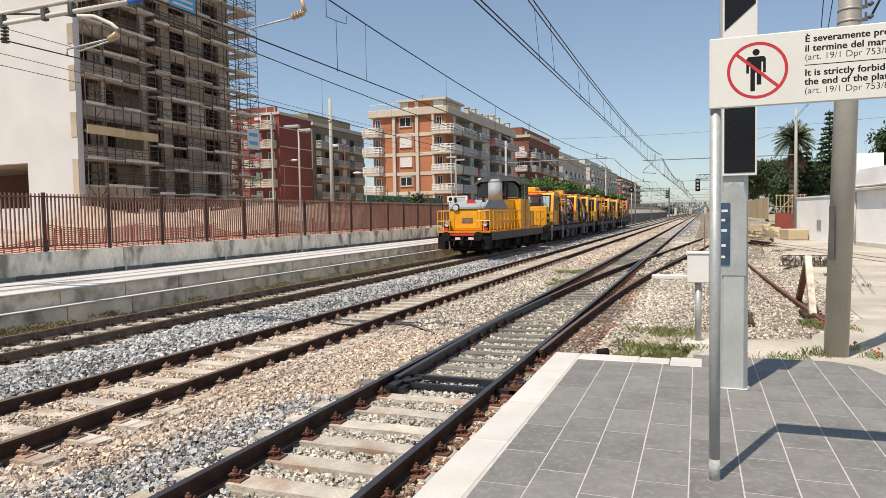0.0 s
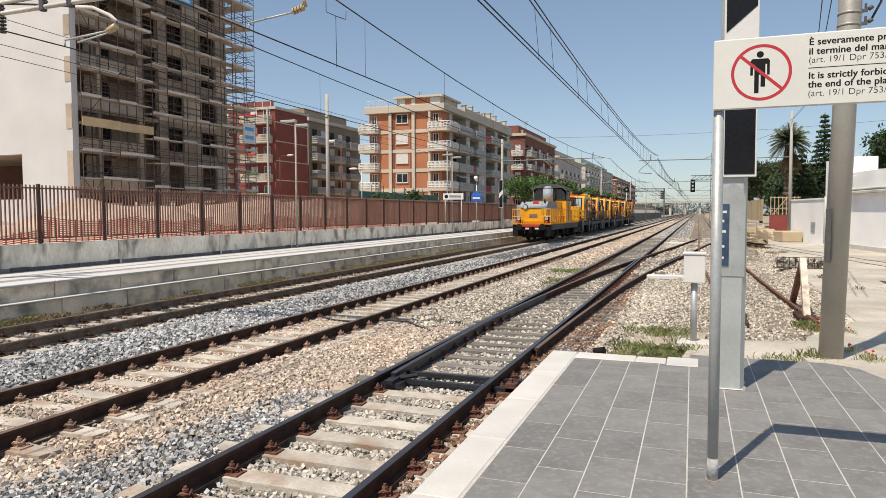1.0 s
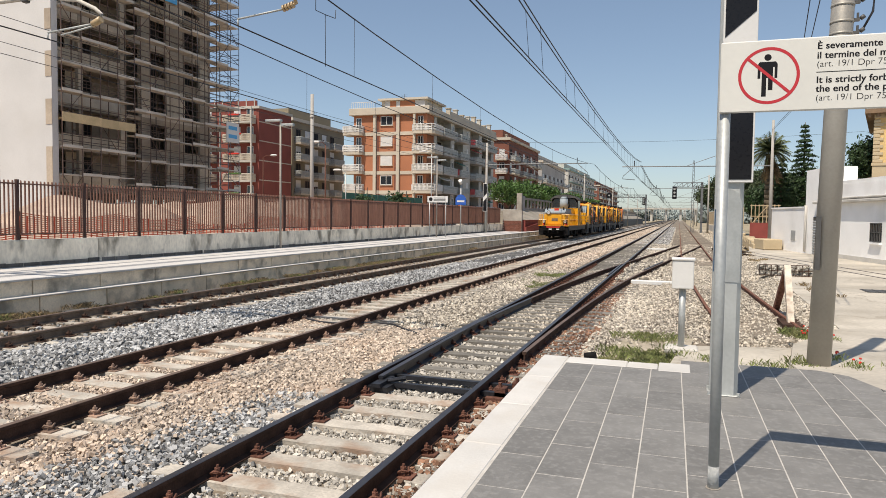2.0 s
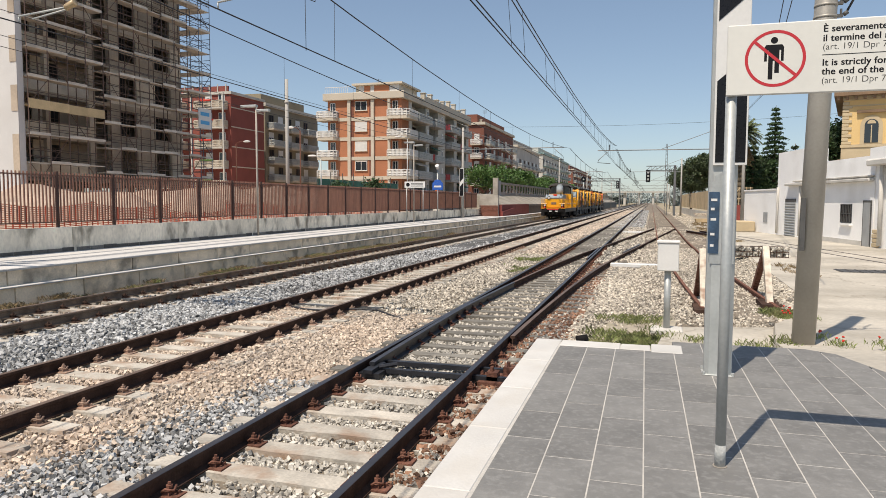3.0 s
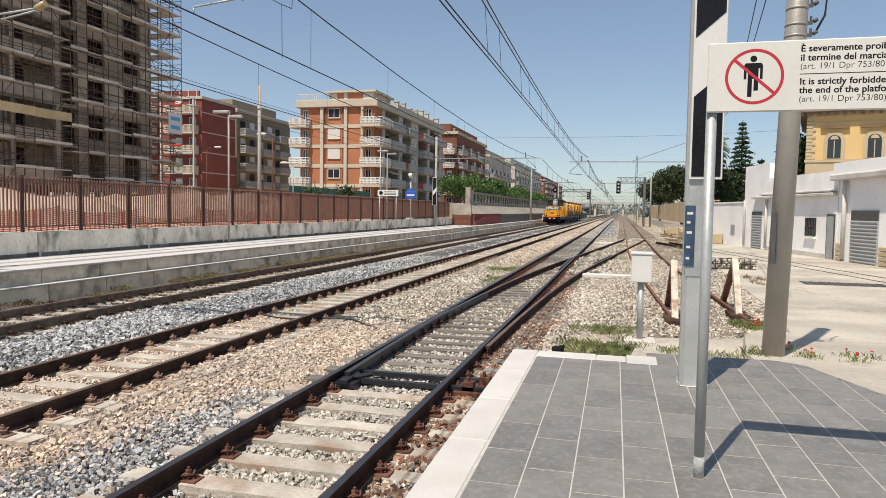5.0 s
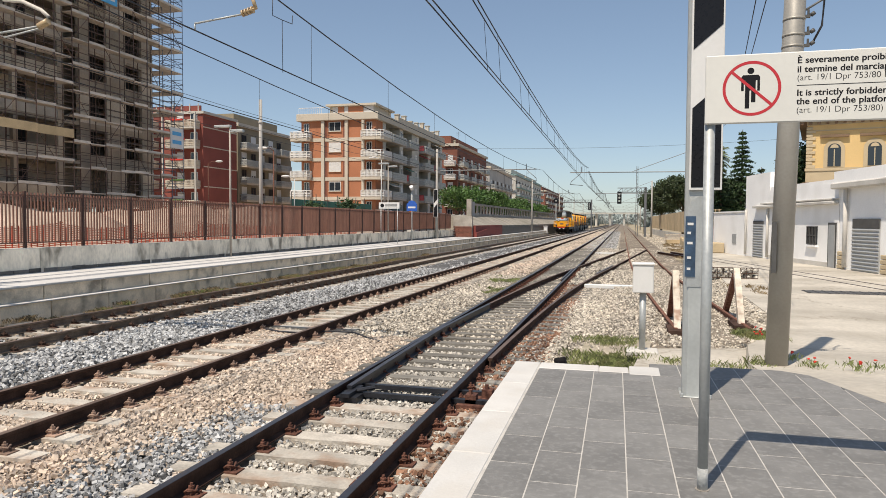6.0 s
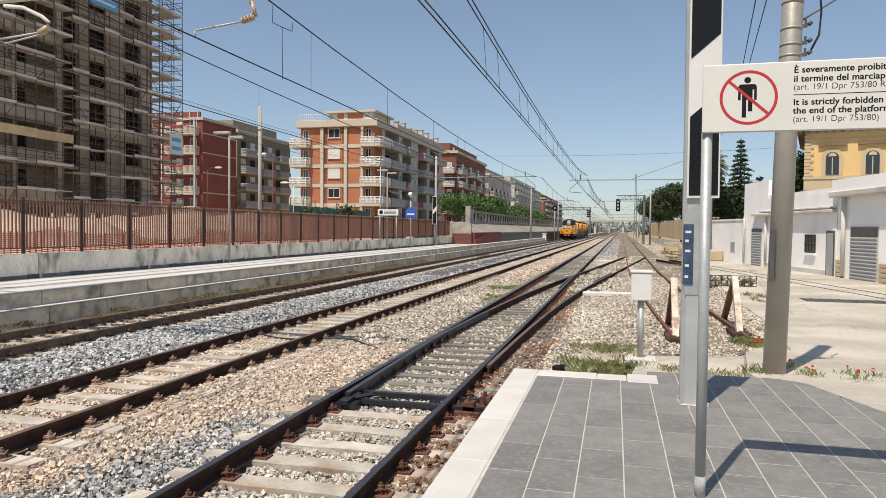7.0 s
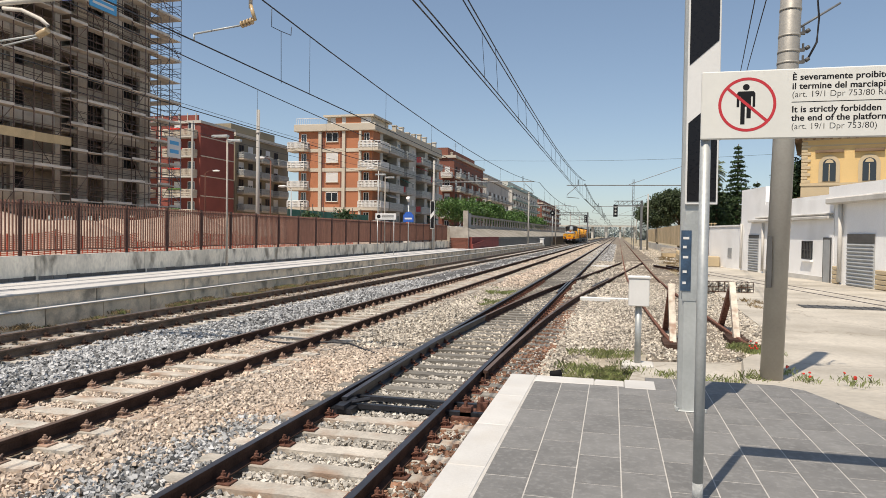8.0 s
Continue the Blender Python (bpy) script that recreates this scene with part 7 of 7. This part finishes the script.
part("top_rail", box(-15.3, 83.6, 4.2, -15.0, 320, 4.45), "old_concrete", bal)
part("base_rail", box(-15.3, 83.6, 2.9, -15.0, 320, 3.2), "old_concrete", bal)
bp = None
for k in range(106):
    m = pose(-15.15, 84.2 + k * 2.2, 3.2)
    if bp is None:
        bp = part("baluster", box(-0.04, -0.38, 0, 0.04, 0.38, 1.0), "old_concrete", bal, m=m)
    else:
        again(bp, m)
hoard = thing("green_hoarding", "dark green mesh hoarding on posts behind the fence", "hoarding")
for k in range(8):
    part("panel", box(-33.0, 70 + k * 3.2, 2.0, -32.95, 73.1 + k * 3.2, 4.6), "tarp", hoard)
    part("post", tube((-32.9, 70 + k * 3.2, 0.4), (-32.9, 70 + k * 3.2, 5.4), 0.05, 6), "frame_grey", hoard)

# ---- right side: wooden fence, wall, clutter ----
wf = thing("board_fence", "tan wooden board fence beyond the siding", "fence")
bd = None
for k in range(150):
    m = pose(9.45 - 0.005 * k, 78 + k * 0.45, 0.2)
    if bd is None:
        bd = part("board", box(-0.03, 0, 0.9, 0.03, 0.43, 3.2), "tan_wood", wf, m=m)
    else:
        again(bd, m)
part("base_wall", prism([(9.6, 78), (8.85, 146), (8.65, 146), (9.38, 78)], -0.4, 0.85), "concrete", wf, "low concrete base")
tr = thing("trellis", "thin wooden trellis above a red-brown sheet", "trellis", pose(9.4, 70.5, 0.2, 0, 0, 0))
bm = bmesh.new()
for k in range(8):
    tube((0.1 + k * 0.33, 0, 1.2), (0.1 + k * 0.33, 0, 3.3), 0.04, 5, bm)
for z in (1.4, 2.2, 3.2):
    tube((0, 0, z), (2.6, 0, z), 0.035, 5, bm)
tube((0, 0, 1.3), (1.5, 0, 3.2), 0.04, 5, bm)
part("lattice", bm, "tan_wood", tr, "tan wooden bars")
part("sheet", box(0, -0.06, 0.1, 2.5, -0.02, 1.6), "brown_red", tr, "red-brown metal sheet")
lw = thing("rubble_wall", "low broken stone kerb beside the yard", "wall", pose(0, 0, 0))
rr = random.Random(4)
for k in range(26):
    y = 52 + k * 0.95
    part("stone", box(8.0 + 0.03 * k, y, -0.2, 8.7 + 0.03 * k + rr.uniform(-0.2, 0.2), y + rr.uniform(0.6, 0.93), rr.uniform(0.25, 0.7), bevel=0.06), "trim_stone", lw)
pal = thing("pallet_stack", "small stack of weathered planks by the siding", "pallet", pose(8.4, 80, 0.0, 0, 0, 12))
for k in range(5):
    part("plank", box(-0.9, k * 0.06, 0.25 + k * 0.13, 0.9, 0.5 + k * 0.06, 0.33 + k * 0.13), "white_wood", pal)
part("bearer", box(-0.8, 0.0, -0.2, 0.8, 0.5, 0.24), "tan_wood", pal)
gr = thing("gabion", "low wire basket of pale stones beside the siding", "gabion", pose(6.6, 27.5, 0.1))
cs = [(rr.uniform(-0.7, 1.1), rr.uniform(-0.25, 0.25), rr.uniform(0.03, 0.36)) for k in range(220)]
scatter("stone_fill", np.array(cs), np.full(220, 0.075), ico, "stone_beige", gr, seed=21)
bm = bmesh.new()
for k in range(10):
    tube((-0.7 + k * 0.2, -0.3, 0), (-0.7 + k * 0.2, -0.3, 0.4), 0.012, 4, bm)
for z in (0.02, 0.2, 0.4):
    tube((-0.7, -0.3, z), (1.1, -0.3, z), 0.012, 4, bm)
part("mesh", bm, "rust", gr, "rusty wire mesh")
for (x, y, w, l) in ((9.35, 22.6, 2.3, 0.9),):
    bm = box(x - w / 2, y - l / 2, 0.1, x + w / 2, y + l / 2, 0.112)
    for k in range(9):
        box(x - w / 2 + 0.04 + k * w / 9, y - l / 2 + 0.04, 0.112, x - w / 2 + 0.08 + k * w / 9, y + l / 2 - 0.04, 0.122, bm)
    tagged(part("drain_grate", bm, "frame_grey"), "dark steel drain grate in the yard", "drain")

# ---- bridge, and trees coloured with haze, in the distance ----
br = thing("road_bridge", "pale concrete road bridge across the line far away", "bridge")
part("deck", box(-60, 520, 8.2, 60, 532, 9.3), "pale_wall", br)
for x in (-30, -16, -5.9, 4, 14, 30):
    part("pier", box(x - 0.8, 522, -0.4, x + 0.8, 530, 8.2), "pale_wall", br)
ft = np.random.default_rng(5)
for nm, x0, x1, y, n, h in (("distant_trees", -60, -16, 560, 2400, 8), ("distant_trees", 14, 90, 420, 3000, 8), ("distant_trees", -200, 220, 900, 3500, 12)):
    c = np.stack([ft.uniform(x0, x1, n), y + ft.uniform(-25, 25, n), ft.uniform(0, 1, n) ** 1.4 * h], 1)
    scatter(nm, c, ft.uniform(0.7, 1.8, n), octa, "hazed_green", seed=6, label="trees along the far end of the line, haze put into their green", category="trees")
for k in range(14):
    line_mast("far_mast", "small distant catenary mast", (-11.5, -5.9, 6.5)[k % 3], 360 + k * 22, -0.3, 8.5, [])

# ---- trees ----
tg = np.random.default_rng(9)


def lumps(cx, cy, cz, rx, ry, rz, n, per, spread=0.42):
    """Leaf places in uneven clumps over an oval crown."""
    d = tg.normal(size=(n, 3))
    d /= np.linalg.norm(d, axis=1)[:, None]
    c = d * tg.uniform(0.55, 1.0, (n, 1)) * np.array([rx, ry, rz]) + np.array([cx, cy, cz])
    s = tg.uniform(0.6, 1.4, (n, 1, 1)) * spread
    return (c[:, None, :] + np.clip(tg.normal(size=(n, per, 3)), -1.7, 1.7) * s * np.array([1, 1, 0.7])).reshape(-1, 3)


def limbs(x, y, z0, z1, r, spread, n=5, lean=0.0):
    bm = tube((0, 0, 0), (lean * 0.6, 0, (z1 - z0) * 0.6), r, 8, r2=r * 0.7)
    for k in range(n):
        a = k * math.tau / n + 0.4
        tube((lean * 0.5, 0, (z1 - z0) * (0.4 + 0.04 * k)), (lean + spread * math.cos(a), spread * math.sin(a), (z1 - z0) * (0.85 + 0.05 * (k % 3))), r * 0.5, 6, bm, r2=r * 0.15)
    return bm


for k in range(14):
    y = 88.5 + k * 7.0 + tg.uniform(-1.5, 1.5)
    x = -18.3 + tg.uniform(-0.6, 0.6)
    h = 6.2 + tg.uniform(-0.7, 0.6)
    t_ = thing("street_tree", "bright green broad-leaved tree above the balustrade", "tree", pose(x, y, 0.4), group="trees above the bank")
    part("trunk", limbs(x, y, 0, h * 0.75, 0.18, 1.6), "bark", t_)
    leaves("crown", lumps(0, 0, h * 0.78, 2.3, 3.6, 1.45, 42, 82, 0.4), 0.18 + 0.004 * k, "leaf", t_, seed=30 + k)
for x, y, h, w, mt in ((-24.5, 66, 3.9, 1.1, "leaf_dark"), (-26.5, 62, 3.6, 0.9, "leaf_dark")):
    t_ = thing("shrub", "dark green bushy shrub behind the fence", "shrub", pose(x, y, 0.4))
    part("trunk", limbs(x, y, 0, h * 0.7, 0.1, 0.7), "bark", t_)
    leaves("crown", lumps(0, 0, h * 0.65, w, w, h * 0.35, 45, 40, 0.35), 0.16, mt, t_, seed=77)

# palm
pm = thing("palm_tree", "tall date palm with drooping dry skirt of dead fronds", "palm tree", pose(11.05, 71.5, 0.1))
bm = bmesh.new()
for k in range(17):
    z = k * 0.48
    tube((0, 0, z), (0, 0, z + 0.48), 0.36 + 0.03 * (k % 2), 12, bm, r2=0.42)
part("trunk", bm, "bark", pm, "ringed brown trunk")


def frond(bm, az, el, length, droop, width):
    d = Vector((math.cos(az), math.sin(az), 0))
    side = Vector((-math.sin(az), math.cos(az), 0))
    pts = []
    for i in range(9):
        t = i / 8
        pts.append(d * (length * t * math.cos(el) * (1 - 0.15 * t)) + Vector((0, 0, length * t * math.sin(el) - droop * t * t)))
    for i, (p, q) in enumerate(zip(pts, pts[1:])):
        tube(p, q, 0.025, 4, bm, cap=False)
        for j in range(3):
            o = p.lerp(q, j / 3)
            for s in (-1, 1):
                tip = o + side * s * width * (1 - 0.5 * (i / 8) ** 2) + d * 0.25 - Vector((0, 0, 0.18))
                vs = [bm.verts.new(o), bm.verts.new(o + d * 0.07), bm.verts.new(tip)]
                bm.faces.new(vs)


for k in range(96):
    bm = bmesh.new()
    el = radians(84 - (k / 96) * 124 + tg.uniform(-6, 6))
    frond(bm, k * 2.4, el, tg.uniform(1.7, 2.35), 0.6, 0.5)
    part("frond", bm, "palm_leaf", pm, m=pose(0, 0, 8.6))
for k in range(30):
    bm = bmesh.new()
    frond(bm, k * 2.1, radians(-62 + tg.uniform(-10, 8)), tg.uniform(1.3, 2.4), 0.5, 0.36)
    part("dead_frond", bm, "dry_leaf", pm, "dry brown hanging frond", m=pose(0, 0, 8.1))


def conifer(x, y, h, r, mt, seed, name, label):
    g = np.random.default_rng(seed)
    t_ = thing(name, label, "tree", pose(x, y, 0.1))
    part("trunk", tube((0, 0, 0), (0, 0, h), 0.2, 8, r2=0.03), "bark", t_)
    out = []
    lev = int(h / 0.5)
    for k in range(lev):
        z = h * 0.1 + (h * 0.9) * k / lev
        rr_ = r * (1 - k / lev) ** 1.15 + 0.12
        for a in g.uniform(0, math.tau, 13):
            L = rr_ * g.uniform(0.6, 1.2)
            m_ = int(34 * L) + 10
            t = g.uniform(0.1, 1, m_)
            out.append(np.stack([np.cos(a) * L * t, np.sin(a) * L * t, z - 0.3 * L * t * t + 0.12 * t], 1) + g.normal(size=(m_, 3)) * np.array([0.11, 0.11, 0.06]))
    leaves("crown", np.concatenate(out), 0.1, mt, t_, seed=seed, up=0.0, long=2.6)


conifer(14.6, 76, 11.6, 3.3, "leaf_dark", 41, "fir_tree", "tall dark green pointed fir behind the yard wall")
conifer(12.4, 74, 8.2, 2.9, "leaf_dark", 42, "fir_tree", "broad dark green cedar behind the yard wall")
conifer(17.0, 79, 8.0, 2.6, "leaf_olive", 43, "fir_tree", "dark olive conifer behind the white building")
for x, y, h, rx, rz, mt in ((12.4, 118, 9.6, 4.4, 2.0, "leaf_olive"), (14.6, 122, 9.9, 4.6, 2.2, "leaf_olive"), (16.4, 116, 9.2, 4.6, 2.2, "leaf_olive"), (13.6, 92, 6.2, 2.6, 2.0, "leaf_dark"), (14.5, 92, 6.0, 2.4, 1.8, "leaf_dark"), (10.8, 152, 9.5, 5.0, 2.6, "leaf_olive"), (20, 70, 9.4, 2.5, 2.0, "leaf_dark")):
    t_ = thing("stone_pine" if mt == "leaf_olive" else "garden_tree", "rounded dark green tree with a bare trunk behind the fence", "tree", pose(x, y, -0.05))
    part("trunk", limbs(x, y, 0, h * 0.85, 0.25, rx * 0.6), "bark", t_)
    leaves("crown", lumps(0, 0, h - rz, rx, rx, rz, 190, 95, 0.5), 0.17, mt, t_, seed=int(x * 10), long=2.0)

# ---- weeds ----
def tufts(name, places, h, mat, label, seed):
    g = np.random.default_rng(seed)
    v, f = [], []
    for x, y, z in places:
        for b in range(int(g.integers(24, 46))):
            a, l = g.uniform(0, math.tau), h * g.uniform(0.25, 1.25)
            w = 0.002 + 0.0035 * g.random()
            bx, by = x + g.normal() * 0.075, y + g.normal() * 0.075
            dx, dy = math.cos(a), math.sin(a)
            n = len(v)
            lean = g.uniform(0.2, 0.9)
            v += [(bx - dy * w, by + dx * w, z), (bx + dy * w, by - dx * w, z), (bx + dx * lean * l * 0.4 - dy * w, by + dy * lean * l * 0.4 + dx * w, z + l * 0.6), (bx + dx * lean * l, by + dy * lean * l, z + l * 0.85)]
            f += [(n, n + 1, n + 2), (n + 1, n + 3, n + 2)]
    ob = mesh_from(name, v, f, [mat])
    return tagged(ob, label, "weeds", kind="stuff")


wg = np.random.default_rng(15)


def spots(n, x0, x1, y0, y1, z, thr=-9):
    out = []
    while len(out) < n:
        x, y = wg.uniform(x0, x1), wg.uniform(y0, y1)
        if noise.noise(Vector((x * 0.8, y * 0.8, 3.3))) > thr:
            out.append((x, y, z))
    return out


tufts("grass_patch", spots(120, 2.0, 3.2, 8.2, 13.4, -0.085, 0.14) + spots(70, 2.05, 2.9, 7.9, 11.6, -0.085, 0.1), 0.105, "weed", "green weeds growing beside the platform end", 16)
tufts("grass_patch", spots(16, 2.9, 4.6, 9.6, 12.2, 0.08, 0.2) + spots(45, 4.9, 5.5, 12.4, 13.6, 0.12, -0.1) + spots(12, 4.5, 4.75, 9.0, 9.9, 0.3), 0.09, "weed", "green weeds among broken concrete", 17)
tufts("dry_weeds", spots(1100, -10.85, -9.5, 6, 48, -0.24, -0.05), 0.13, "dry_grass", "dry brown weeds along the platform foot", 18)
tufts("green_weeds", spots(700, -10.85, -9.6, 6, 45, -0.24, 0.05), 0.12, "grass", "green weeds along the platform foot", 19)
tufts("dry_weeds", spots(40, 5.9, 7.4, 18, 45, 0.08, 0.2) + spots(120, 6.6, 8.4, 45, 75, -0.05, 0.1), 0.12, "dry_grass", "dry tufts around the siding", 20)
tufts("dry_weeds", spots(60, -2.2, -1.2, 22, 29, -0.2, 0.1), 0.1, "grass", "low weeds between the tracks", 22)
pc = np.array([(x, y, z + 0.1) for x, y, z in spots(13, 5.1, 5.6, 12.6, 13.6, 0.14) + spots(5, 5.0, 5.3, 9.2, 10.0, 0.34) + spots(3, 5.5, 6.2, 8.4, 9.2, 0.42)])
scatter("poppy_flowers", pc, np.full(len(pc), 0.019), ico, "poppy", seed=23, label="red poppies beside the buffer stop", category="flowers")
tufts("poppy_stems", [(x, y, z - 0.1) for x, y, z in pc], 0.08, "grass", "thin stems of poppies", 24)


# ---- what moves ----
def motions():
    for th, y in TRAIN:
        walk(th, [(t, pose(T3, T0 + y + SPEED * t, 0)) for t in (0.0, 2.0, 4.0, 6.0, 8.0)])
    turn = SPEED / 30
    for w, y, r in WHEELS:
        walk(w, [(k / 30, pose(0, y, r, -math.degrees(turn * k / r))) for k in range(241)])


motions()
